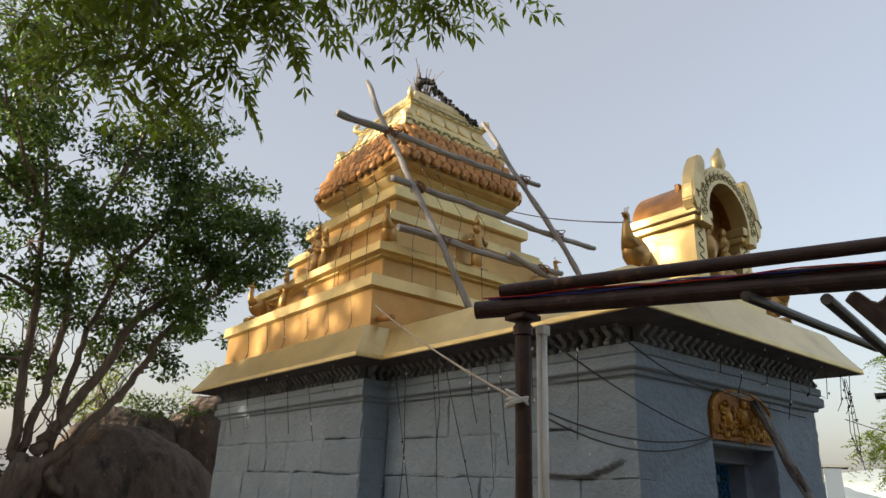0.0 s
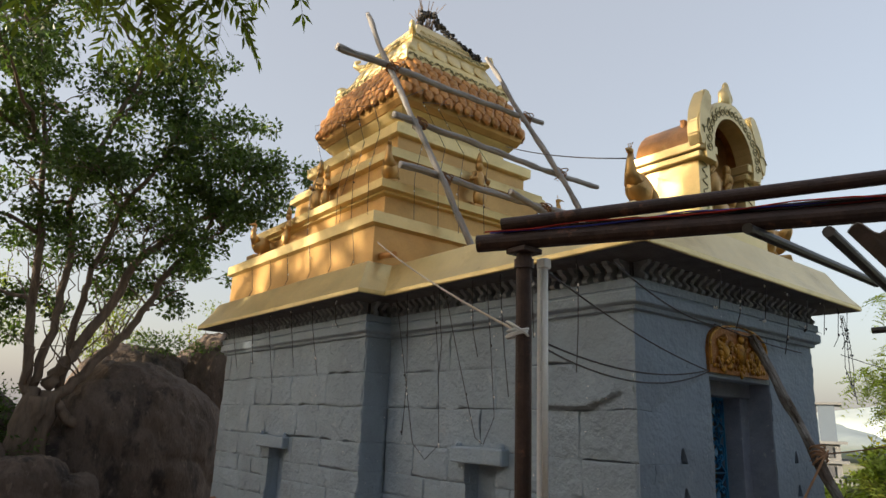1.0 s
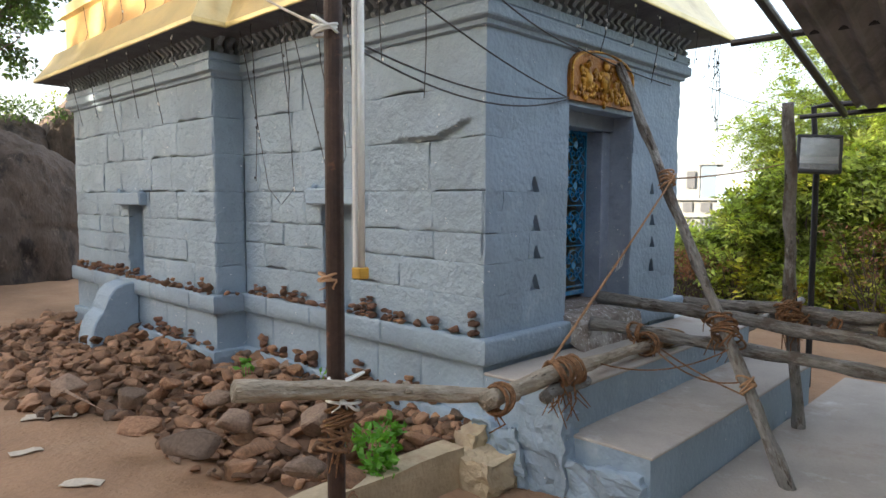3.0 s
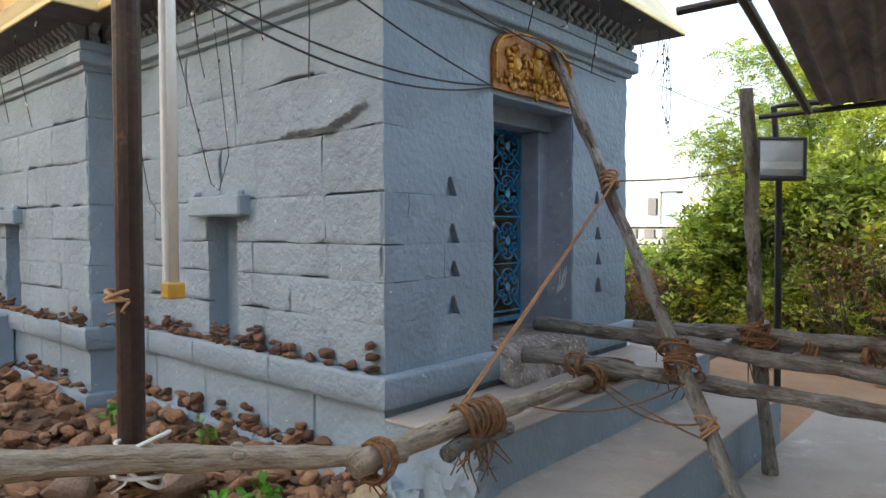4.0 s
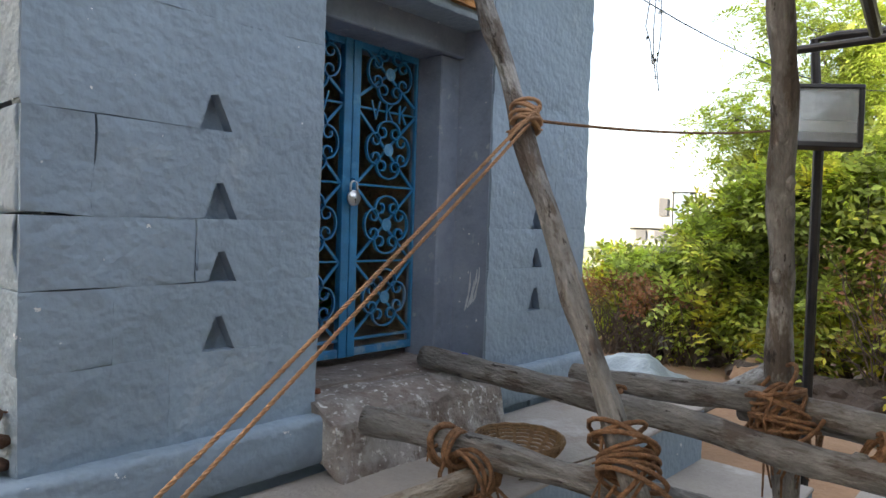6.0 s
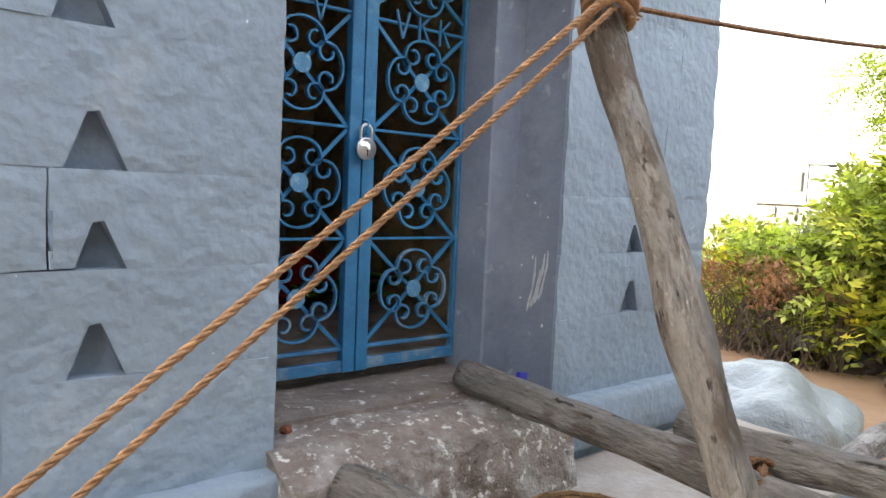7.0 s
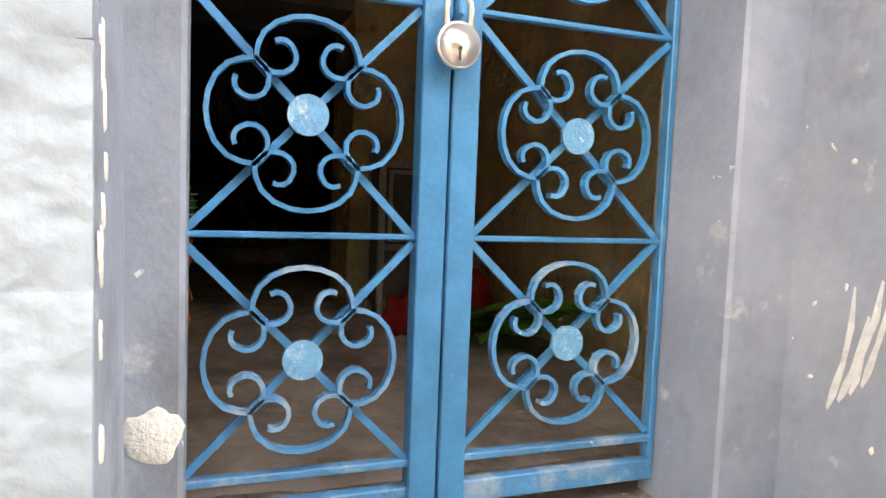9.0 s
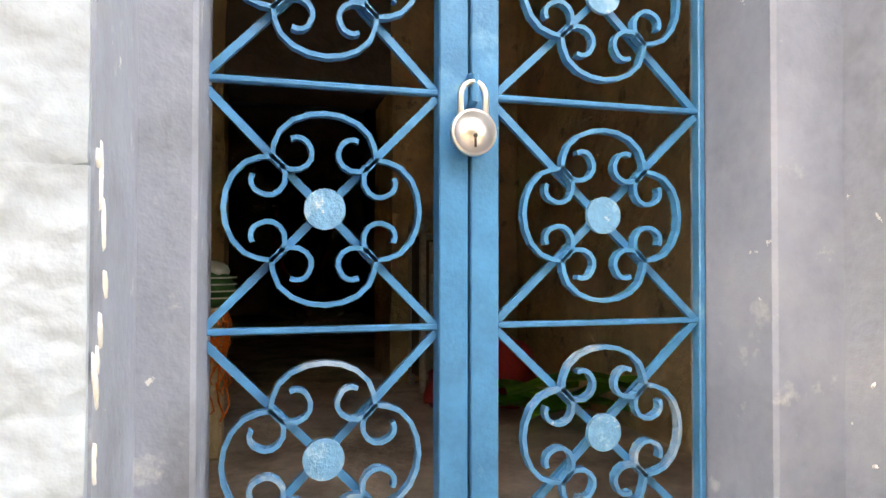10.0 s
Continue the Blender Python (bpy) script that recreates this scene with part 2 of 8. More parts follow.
# yellow patches put sunlight into the colour; the reddish ones are leaf colour
LEAF_BUSH = mat("bush_leaf", (0.32, 0.385, 0.10), 0.55, var=0.5, scale=1.0, bump=0.0, spec=0.3, trans=0.3, island=0.7, stains=(((0.50, 0.42, 0.06), 1.0, 0.50, 0.64), ((0.34, 0.16, 0.06), 0.8, 0.66, 0.76)))
LEAF_FRESH = mat("fresh_green_leaf", (0.10, 0.26, 0.03), 0.5, var=0.3, scale=12, bump=0.0, trans=0.3)
SHEET = mat("pale_plastic_sheet", (0.31, 0.355, 0.37), 0.4, var=0.15, scale=5, bump=0.6, bscale=14, bump2=0.8, bscale2=5)
BASKET = mat("woven_cane", (0.26, 0.16, 0.08), 0.8, var=0.3, scale=40, bump=0.7, bscale=90)
FAR_WALL = mat("pale_far_plaster", (0.13, 0.14, 0.15), 0.9, var=0.06, scale=0.5, bump=0.0)
FAR_DARK = mat("far_opening", (0.055, 0.06, 0.07), 0.9, var=0.1, scale=0.5, bump=0.0)
FAR_BLUE = mat("far_blue_wall", (0.085, 0.115, 0.155), 0.9, var=0.06, scale=0.5, bump=0.0)
FAR_FIELD = mat("dry_green_plain", (0.20, 0.22, 0.13), 1.0, var=0.3, scale=0.05, bump=0.0, stains=(((0.30, 0.24, 0.16), 0.03, 0.5, 0.7),))
# distance haze is put into this pale blue-grey colour
FAR_HILL = mat("far_hill", (0.33, 0.40, 0.42), 1.0, var=0.1, scale=0.02, bump=0.0)
RED = mat("red_cloth", (0.45, 0.03, 0.02), 0.8, var=0.2, scale=12, bump=0.2)
GREEN = mat("green_cloth", (0.06, 0.22, 0.06), 0.7, var=0.2, scale=12, bump=0.2)
ORANGE = mat("orange_thread", (0.75, 0.17, 0.02), 0.8, var=0.2, scale=40, bump=0.0)
LEAF_DRY = mat("dry_reddish_leaf", (0.30, 0.15, 0.09), 0.6, var=0.4, scale=3, bump=0.0, spec=0.2, trans=0.2, stains=(((0.20, 0.22, 0.06), 1.6, 0.55, 0.65),))
KUMKUM = mat("deep_blue_box", (0.03, 0.04, 0.42), 0.5, var=0.1, scale=20, bump=0.0)
PAPER = mat("dusty_paper", (0.55, 0.47, 0.38), 0.9, var=0.12, scale=20, bump=0.1)
YELLOW_STONE = mat("yellowish_kerb_stone", (0.44, 0.35, 0.235), 0.9, var=0.15, scale=5, bump=0.5, bscale=30, stains=(((0.30, 0.20, 0.13), 3, 0.55, 0.7),))


def glass_mat():
    m = bpy.data.materials.new("lamp_glass")
    m.use_nodes = True
    b = m.node_tree.nodes["Principled BSDF"]
    b.inputs["Base Color"].default_value = (0.80, 0.84, 0.82, 1)
    b.inputs["Roughness"].default_value = 0.08
    b.inputs["Transmission Weight"].default_value = 0.75
    return m


GLASS = glass_mat()
RELIEF = mat("gilt_orange_relief", (0.50, 0.25, 0.035), 0.38, 0.55, var=0.35, scale=14, bump=0.4, bscale=60, stains=(((0.20, 0.08, 0.02), 11, 0.5, 0.62), ((0.66, 0.42, 0.08), 18, 0.58, 0.66)))
RELIEF_BACK = mat("deep_orange_panel", (0.36, 0.14, 0.025), 0.45, 0.4, var=0.3, scale=9, bump=0.5, bscale=50, stains=(((0.14, 0.05, 0.015), 8, 0.52, 0.66),))
SILVER = mat("dull_embossed_silver", (0.62, 0.61, 0.59), 0.38, 0.9, var=0.2, scale=60, bump=0.5, bscale=120)
LIME = mat("dried_white_lime", (0.70, 0.70, 0.69), 0.9, var=0.12, scale=40, bump=0.3, bscale=120)
CLAY = mat("red_clay", (0.26, 0.09, 0.05), 0.9, var=0.25, scale=60, bump=0.4, bscale=150)
CARVED = mat("dull_carved_line", (0.30, 0.27, 0.14), 0.7, var=0.2, scale=20, bump=0.0)


# ---- building helpers ----
def mesh_of(name, bm, material, smooth=False):
    bmesh.ops.recalc_face_normals(bm, faces=bm.faces)
    me = bpy.data.meshes.new(name)
    bm.to_mesh(me)
    bm.free()
    for m in material if isinstance(material, (list, tuple)) else [material]:
        me.materials.append(m)
    if smooth:
        me.polygons.foreach_set("use_smooth", [True] * len(me.polygons))
    return me


def part(name, bm, material, parent=None, label="", smooth=False):
    ob = new(name, mesh_of(name, bm, material, smooth))
    if parent is not None:
        ob.parent = parent
    if label:
        ob["label"] = label
    return ob


def thing(name, label, category, group="", kind="", at=(0, 0, 0)):
    ob = new(name)
    ob.location = at
    ob.empty_display_size = 0.1
    return tagged(ob, label, category, group, kind)


def piece(name, me, parent, m=None):
    ob = new(name, me)
    ob.parent = parent
    if m is not None:
        ob.matrix_basis = m
    return ob


def box(bm, x0, x1, y0, y1, z0, z1, bevel=0.0):
    vs = bmesh.ops.create_cube(bm, size=1.0)["verts"]
    for v in vs:
        v.co = Vector((x0 + (v.co.x + 0.5) * (x1 - x0), y0 + (v.co.y + 0.5) * (y1 - y0), z0 + (v.co.z + 0.5) * (z1 - z0)))
    if bevel:
        es = list({e for v in vs for e in v.link_edges})
        bmesh.ops.bevel(bm, geom=es, offset=bevel, segments=1, affect="EDGES")
    return vs


def tube(bm, pts, radii, n=6, caps=True, wob=0.0):
    """A tube through pts; radii: one, or one for each point."""
    pts = [Vector(p) for p in pts]
    if not isinstance(radii, (list, tuple)):
        radii = [radii] * len(pts)
    d = (pts[1] - pts[0]).normalized()
    u = d.orthogonal().normalized()
    rings = []
    for i, p in enumerate(pts):
        a, b = pts[max(i - 1, 0)], pts[min(i + 1, len(pts) - 1)]
        d = (b - a).normalized() if (b - a).length > 1e-9 else d
        u = (u - d * u.dot(d)).normalized()
        w = d.cross(u)
        ring = []
        for k in range(n):
            t = 2 * math.pi * k / n
            r = radii[i] * (1 + random.uniform(-wob, wob))
            ring.append(bm.verts.new(p + (u * math.cos(t) + w * math.sin(t)) * r))
        rings.append(ring)
    for a, b in zip(rings, rings[1:]):
        for k in range(n):
            bm.faces.new((a[k], a[(k + 1) % n], b[(k + 1) % n], b[k]))
    if caps:
        bm.faces.new(rings[0][::-1])
        bm.faces.new(rings[-1])


def strip(bm, pts, normal, wide, thick):
    """A flat bar through pts that stands on edge: wide along normal, thick across."""
    nrm = Vector(normal)
    pts = [Vector(p) for p in pts]
    rings = []
    for i, p in enumerate(pts):
        d = (pts[min(i + 1, len(pts) - 1)] - pts[max(i - 1, 0)]).normalized()
        s = d.cross(nrm).normalized()
        rings.append([bm.verts.new(p + nrm * a * wide / 2 + s * b * thick / 2) for a, b in ((-1, -1), (1, -1), (1, 1), (-1, 1))])
    for a, b in zip(rings, rings[1:]):
        for k in range(4):
            bm.faces.new((a[k], a[(k + 1) % 4], b[(k + 1) % 4], b[k]))
    bm.faces.new(rings[0][::-1])
    bm.faces.new(rings[-1])


def sweep(bm, path, profile, closed=True):
    """A profile of (outwards, height) along a plan path that runs with the outside to its right."""
    n = len(path)
    rings = []
    for i in range(n):
        p = Vector(path[i])
        a = (p - Vector(path[i - 1])).normalized() if (closed or i > 0) else None
        b = (Vector(path[(i + 1) % n]) - p).normalized() if (closed or i < n - 1) else None
        a, b = a or b, b or a
        na, nb = Vector((a.y, -a.x)), Vector((b.y, -b.x))
        m = (na + nb) / (1 + na.dot(nb))
        rings.append([bm.verts.new((p.x + m.x * o, p.y + m.y * o, z)) for o, z in profile])
    for i in range(n if closed else n - 1):
        a, b = rings[i], rings[(i + 1) % n]
        for k in range(len(profile) - 1):
            bm.faces.new((a[k], b[k], b[k + 1], a[k + 1]))
    return rings


def blob(bm, c, r, sub=2, rough=0.15, freq=1.0, seed=0.0):
    """A rounded, uneven lump."""
    vs = bmesh.ops.create_icosphere(bm, subdivisions=sub, radius=1.0)["verts"]
    for v in vs:
        k = 1 + rough * noise.noise(v.co * freq + Vector((seed, seed * 0.7, -seed)))
        v.co = Vector((c[0] + v.co.x * r[0] * k, c[1] + v.co.y * r[1] * k, c[2] + v.co.z * r[2] * k))
    return vs


def catenary(a, b, sag, n=10):
    a, b = Vector(a), Vector(b)
    return [a.lerp(b, i / n) + Vector((0, 0, -sag * 4 * (i / n) * (1 - i / n))) for i in range(n + 1)]


def leaves(centres, count, size, slim=0.45, droop=0.2, seed=1):
    """Vertices and faces of many small folded leaves round clumps (centre, radius)."""
    rng = np.random.default_rng(seed)
    vol = np.array([r[0] * r[1] * r[2] for _, r in centres]) ** 0.7
    which = rng.choice(len(centres), count, p=vol / vol.sum())
    c = np.array([p for p, _ in centres])[which]
    r = np.array([q for _, q in centres])[which]
    d = rng.normal(size=(count, 3))
    d /= np.linalg.norm(d, axis=1)[:, None]
    pos = c + d * r * (rng.random((count, 1)) ** 0.45)
    along = rng.normal(size=(count, 3)) + d * 0.6
    along[:, 2] -= droop
    along /= np.linalg.norm(along, axis=1)[:, None]
    side = np.cross(along, rng.normal(size=(count, 3)))
    side /= np.linalg.norm(side, axis=1)[:, None]
    up = np.cross(side, along)
    s = size * rng.uniform(0.6, 1.3, (count, 1))
    mid = pos + along * s * 0.5
    v = np.stack([pos, mid + side * s * slim * 0.5 + up * s * 0.08, pos + along * s, mid - side * s * slim * 0.5 + up * s * 0.08], 1).reshape(-1, 3)
    i = np.arange(count)[:, None] * 4
    f = np.concatenate([i + [[0, 1, 2]], i + [[0, 2, 3]]])
    return v, f


def sprays(centres, count, length, pairs, leaf, slim=0.4, droop=0.3, seed=1):
    """Vertices and faces of compound leaves: leaflets in pairs along a drooping stalk."""
    rng = np.random.default_rng(seed)
    vol = np.array([r[0] * r[1] * r[2] for _, r in centres]) ** 0.7
    which = rng.choice(len(centres), count, p=vol / vol.sum())
    c = np.array([p for p, _ in centres])[which]
    r = np.array([q for _, q in centres])[which]
    d = rng.normal(size=(count, 3))
    d /= np.linalg.norm(d, axis=1)[:, None]
    pos = c + d * r * (rng.random((count, 1)) ** 0.4)
    way = rng.normal(size=(count, 3)) * 0.7 + d
    way[:, 2] += 0.15
    way /= np.linalg.norm(way, axis=1)[:, None]
    up = np.array([0, 0, 1.0]) + rng.normal(size=(count, 3)) * 0.45
    side = np.cross(way, up)
    side /= np.linalg.norm(side, axis=1)[:, None]
    up = np.cross(side, way)
    size = length * rng.uniform(0.6, 1.25, (count, 1))
    vs = []
    for k in range(pairs):
        t = (k + 1) / pairs
        at = pos + way * size * t - np.array([0, 0, 1.0]) * size * droop * t * t
        for sg in (-1, 1):
            out = side * sg + way * (0.45 if t < 1 else 1.6) - up * rng.uniform(0.0, 0.35, (count, 1))
            out /= np.linalg.norm(out, axis=1)[:, None]
            wide = np.cross(out, up)
            wide /= np.linalg.norm(wide, axis=1)[:, None]
            l = leaf * rng.uniform(0.75, 1.2, (count, 1)) * (1.1 - 0.3 * t)
            mid = at + out * l * 0.45 + up * l * 0.06
            vs.append(np.stack([at, mid + wide * l * slim * 0.5, at + out * l, mid - wide * l * slim * 0.5], 1))
    v = np.concatenate(vs).reshape(-1, 3)
    i = np.arange(len(v) // 4)[:, None] * 4
    f = np.concatenate([i + [[0, 1, 2]], i + [[0, 2, 3]]])
    return v, f


def leaf_mesh(name, v, f, material, parent, label=""):
    me = bpy.data.meshes.new(name)
    me.from_pydata(v.tolist(), [], f.tolist())
    me.materials.append(material)
    ob = new(name, me)
    ob.parent = parent
    if label:
        ob["label"] = label
    return ob


# ---- the plan ----
GROUND = -0.85
WX, WY = 0.07, 0.055          # side wall and front wall planes
XR = 2.875                    # the other side of the hall
BX0, BX1, BY0, BY1 = -0.235, 3.18, 3.08, 6.87   # sanctum under the tower
WALL_TOP = 2.02
COURSES = [0.0, 0.27, 0.49, 0.69, 0.97, 1.32, 1.66, WALL_TOP]
OUTLINE = [(BX0, BY1), (BX0, BY0), (WX, BY0), (WX, WY), (XR, WY), (XR, BY0), (BX1, BY0), (BX1, BY1)]
DX0, DX1, DZ = 1.02, 2.0, 1.62     # outer door opening


def ground_height(x, y):
    far = max(0.0, math.hypot(x - 1, y - 2) - 17)
    z = GROUND - min(14.0, 0.02 * far ** 1.7)
    z += 0.06 * noise.noise(Vector((x * 0.35, y * 0.35, 0.3))) * min(1, max(0.0, (math.hypot(x - 1, y + 1) - 3) / 4))
    if x < 2 and y > 7:
        z += min(1.2, 0.14 * (y - 7))
    return z


def build_ground():
    bm = bmesh.new()
    ring = [0, 0.6, 1.2, 1.8, 2.5, 3.2, 4, 5, 6, 7, 8, 9, 10, 12, 14, 16, 18, 21, 25, 32, 45, 70, 120, 260, 600, 1500, 3000]
    rows = []
    for r in ring:
        row = []
        for k in range(72):
            a = 2 * math.pi * k / 72
            x, y = -0.5 + r * math.cos(a), -0.5 + r * math.sin(a)
            row.append(bm.verts.new((x, y, ground_height(x, y))))
        rows.append(row)
    for a, b in zip(rows, rows[1:]):
        for k in range(72):
            try:
                bm.faces.new((a[k], a[(k + 1) % 72], b[(k + 1) % 72], b[k]))
            except ValueError:
                pass
    bmesh.ops.remove_doubles(bm, verts=bm.verts, dist=1e-4)
    for f in bm.faces:
        c = f.calc_center_median()
        f.material_index = 1 if math.hypot(c.x, c.y) > 20 else 0
    tagged(part("ground", bm, [DIRT, FAR_FIELD], smooth=True), "bare red-brown earth with scattered grit", "ground", kind="structure")


build_ground()


def build_pavement():
    bm = bmesh.new()
    box(bm, -0.7, 4.2, -7.0, -1.12, GROUND - 0.2, GROUND + 0.03, 0.01)
    tagged(part("pavement", bm, CEMENT), "worn grey cement floor with dusty stains", "floor", kind="structure")


build_pavement()


# ---- stone walls: courses of painted blocks before a core ----
def rough(x, y, z):
    """How far the hewn face stands out at a place."""
    p = Vector((x, y, z))
    r = 0.008 * noise.noise(p * 4.3) + 0.006 * noise.noise(p * 11) + 0.006 * noise.noise(p * 24)
    # one bulging block on the side wall, broken off along a curved lower edge
    if x < 0.2 and 0.18 < y < 0.95 and 1.1 < z < 1.62:
        edge = 1.335 + 0.10 * max(0.0, (0.55 - y) / 0.35) ** 1.6 + 0.012 * noise.noise(Vector((y * 14, 0, 0)))
        if z > edge:
            f = min(1, (y - 0.18) / 0.08, (0.95 - y) / 0.15)
            r += 0.036 * f * max(0.0, 1 - (z - edge) / 0.22)
        else:
            r -= 0.012 * max(0.0, 1 - (edge - z) / 0.07)
    return r


FIXED = (WX, WY, DX0, DX1, XR, BX0, BY0, BY1, 1.45, 1.82, 4.74, 5.14)


def wander(a, z):
    """Courses and joints that do not run quite straight, but for corners and openings."""
    fa = min(1.0, min(abs(a - e) for e in FIXED) / 0.2)
    fz = max(0.0, min(1.0, z / 0.15, (WALL_TOP - z) / 0.15)) * (0.35 if z < 1.1 else 1.0)
    return a + fa * 0.012 * noise.noise(Vector((a * 1.3, z * 9, 5.0))), z + fz * 0.016 * noise.noise(Vector((a * 1.6, z * 1.2, 2.0)))


def stone(x0, x1, z0, z1, place, depth, worn=0.006, key=0.0, cut=(0, 0), low=0.0):
    """A hewn block between x0 and x1 along the wall, with a gridded rough face and worn edges."""
    w = place(0.5, 1.4, 0)
    bulge = w[0] < 0.2 and x0 < 0.95 and z1 > 1.1 and z0 < 1.62

    def steps(a, b):
        n = max(2, round((b - a) / (0.016 if bulge else 0.036)))
        e = min(0.012, (b - a) / 6)
        return [a, a + e] + [a + (b - a) * k / n for k in range(1, n)] + [b - e, b]
    xs, zs = steps(x0, x1), steps(z0, z1)
    bm = bmesh.new()
    grid = []
    for i, x in enumerate(xs):
        row = []
        for j, z in enumerate(zs):
            edge = i in (0, len(xs) - 1) or j in (0, len(zs) - 1)
            xx, zz = wander(x, z)
            open_up = max(0.0, 0.35 + 1.5 * noise.noise(Vector((xx * 4.5, zz * 4.5, 9.0))))
            xx += cut[0] * open_up if i == 0 else (-cut[1] if i == len(xs) - 1 else 0)
            zz += low * open_up if j == 0 else 0
            w = place(xx, zz, 0)
            d = -rough(*w) + key + (worn * (1 + 0.9 * noise.noise(Vector(w) * 9)) if edge else 0)
            row.append(bm.verts.new(place(xx, zz, d)))
        grid.append(row)
    for i in range(len(xs) - 1):
        for j in range(len(zs) - 1):
            bm.faces.new((grid[i][j], grid[i + 1][j], grid[i + 1][j + 1], grid[i][j + 1]))
    ring = [grid[i][0] for i in range(len(xs))] + [grid[-1][j] for j in range(1, len(zs))] + [grid[i][-1] for i in range(len(xs) - 2, -1, -1)] + [grid[0][j] for j in range(len(zs) - 2, 0, -1)]
    o = Vector(place(0, 0, 0))
    inn = Vector(place(0, 0, depth)) - o
    back = [bm.verts.new(v.co + inn) for v in ring]
    for k in range(len(ring)):
        q = (k + 1) % len(ring)
        bm.faces.new((ring[k], back[k], back[q], ring[q]))
        bm.edges.get((ring[k], ring[q])).smooth = False
    return bm


def niche_stone(x0, x1, z0, z1, n, s, place, depth):
    """A block with a triangular recess standing on its lower edge."""
    poly = [(x0, z0), (n - 0.052 * s, z0), (n - 0.012, z0 + 0.105 * s), (n + 0.010, z0 + 0.108 * s), (n + 0.054 * s, z0), (x1, z0), (x1, z1), (x0, z1)]
    bm = bmesh.new()
    xs = [x0, x0 + 0.012] + [x0 + (n - 0.08 - x0) * k / 4 for k in range(1, 5)] + [n - 0.052 * s, n - 0.012, n + 0.010, n + 0.054 * s] + [n + 0.08 + (x1 - n - 0.08) * k / 4 for k in range(4)] + [x1 - 0.012, x1]
    base = [z0] * 7 + [z0 + 0.105 * s, z0 + 0.108 * s] + [z0] * 7
    cols = []
    for x, b in zip(xs, base):
        col = []
        for k, f in enumerate((0, 0.05, 0.2, 0.4, 0.6, 0.8, 0.95, 1)):
            z = b + (z1 - b) * f
            xx, zz = wander(x, z)
            w = place(xx, zz, 0)
            edge = k in (0, 7) or x in (x0, x1)
            open_up = max(0.0, 0.2 + 1.6 * noise.noise(Vector((xx * 5, zz * 5, 9.0))))
            if k == 0 and b == z0:
                zz += 0.004 * open_up * max(0.0, min(1.0, (DX0 - 0.22 - xx) / 0.15) if xx < DX0 else 0.4)
            if x == x0:
                xx += 0.006 * open_up
            col.append(bm.verts.new(place(xx, zz, -rough(*w) + (0.001 if edge else 0))))
        cols.append(col)
    for a, b in zip(cols, cols[1:]):
        for k in range(7):
            bm.faces.new((a[k], b[k], b[k + 1], a[k + 1]))
    inn = Vector(place(0, 0, depth)) - Vector(place(0, 0, 0))
    ring = [c[0] for c in cols] + cols[-1][1:] + [c[-1] for c in cols[-2::-1]] + cols[0][-2:0:-1]
    back = [bm.verts.new(v.co + inn) for v in ring]
    for k in range(len(ring)):
        q = (k + 1) % len(ring)
        bm.faces.new((ring[k], back[k], back[q], ring[q]))
        bm.edges.get((ring[k], ring[q])).smooth = False
    return bm


def wall_of_stones(wall, place, a0, a1, seed, holes=(), niches=(), wide=(0.35, 0.85), wear=(0.002, 0.003, 0.005, 0.008), face=PAINT_ROUGH, gap=0.75, joints=None, beds=()):
    """beds: (course, from, to, width) of open bed joints; holes: (a0, a1, z0, z1) left open; niches: (middle, course) of triangular recesses."""
    rng = random.Random(seed)
    for c, (z0, z1) in enumerate(zip(COURSES, COURSES[1:])):
        cuts = [a0]
        while cuts[-1] < a1 - wide[1]:
            cuts.append(cuts[-1] + rng.uniform(*wide))
        if a1 - cuts[-1] < 0.2 and len(cuts) > 1:
            cuts.pop()
        cuts.append(a1)
        if joints is not None:
            cuts = [a0] + [j[0] for j in joints if j[1] == c and a0 < j[0] < a1] + [a1]
        for h in holes:
            if h[2] < z1 - 0.02 and h[3] > z0 + 0.02:
                cuts = [k for k in cuts if not h[0] - 0.12 < k < h[1] + 0.12] + [h[0], h[1]]
        cuts = sorted(set(cuts))
        for b0, b1 in zip(cuts, cuts[1:]):
            zz0, zz1, skip = z0, z1, False
            for h in holes:
                if h[0] - 1e-6 <= b0 and b1 <= h[1] + 1e-6:
                    if h[2] <= z0 + 0.02 and h[3] >= z1 - 0.02:
                        skip = True
                    elif h[3] < z1 and h[2] <= z0 + 0.02 and h[3] > z0:
                        zz0 = h[3]
            if skip:
                continue
            n = next((m for m, k in niches if k == c and b0 + 0.085 < m < b1 - 0.085), None)
            if n is not None:
                bm = niche_stone(b0, b1, zz0, zz1, n, rng.uniform(0.9, 1.12), place, 0.07)
            else:
                crack = gap * rng.uniform(0.008, 0.020) if rng.random() < 0.5 else 0.002
                crack = next((j[2] for j in joints or () if j[1] == c and abs(j[0] - b0) < 1e-6 and len(j) > 2), crack)
                low = gap * rng.uniform(0.008, 0.018) if rng.random() < 0.7 else 0.003 * gap
                low = next((j[3] for j in beds if j[0] == c and j[1] - 0.01 < b0 and b1 < j[2] + 0.01), low)
                bm = stone(b0, b1, zz0, zz1, place, 0.07, rng.choice(wear), rng.uniform(-0.003, 0.003) * min(1.0, gap * 2), (crack, 0), low)
            part("stone", bm, face, wall, smooth=True)


def side_place(x):
    return lambda a, z, d: (x + d, a, z)


def front_place(a, z, d):
    return (a, WY + d, z)


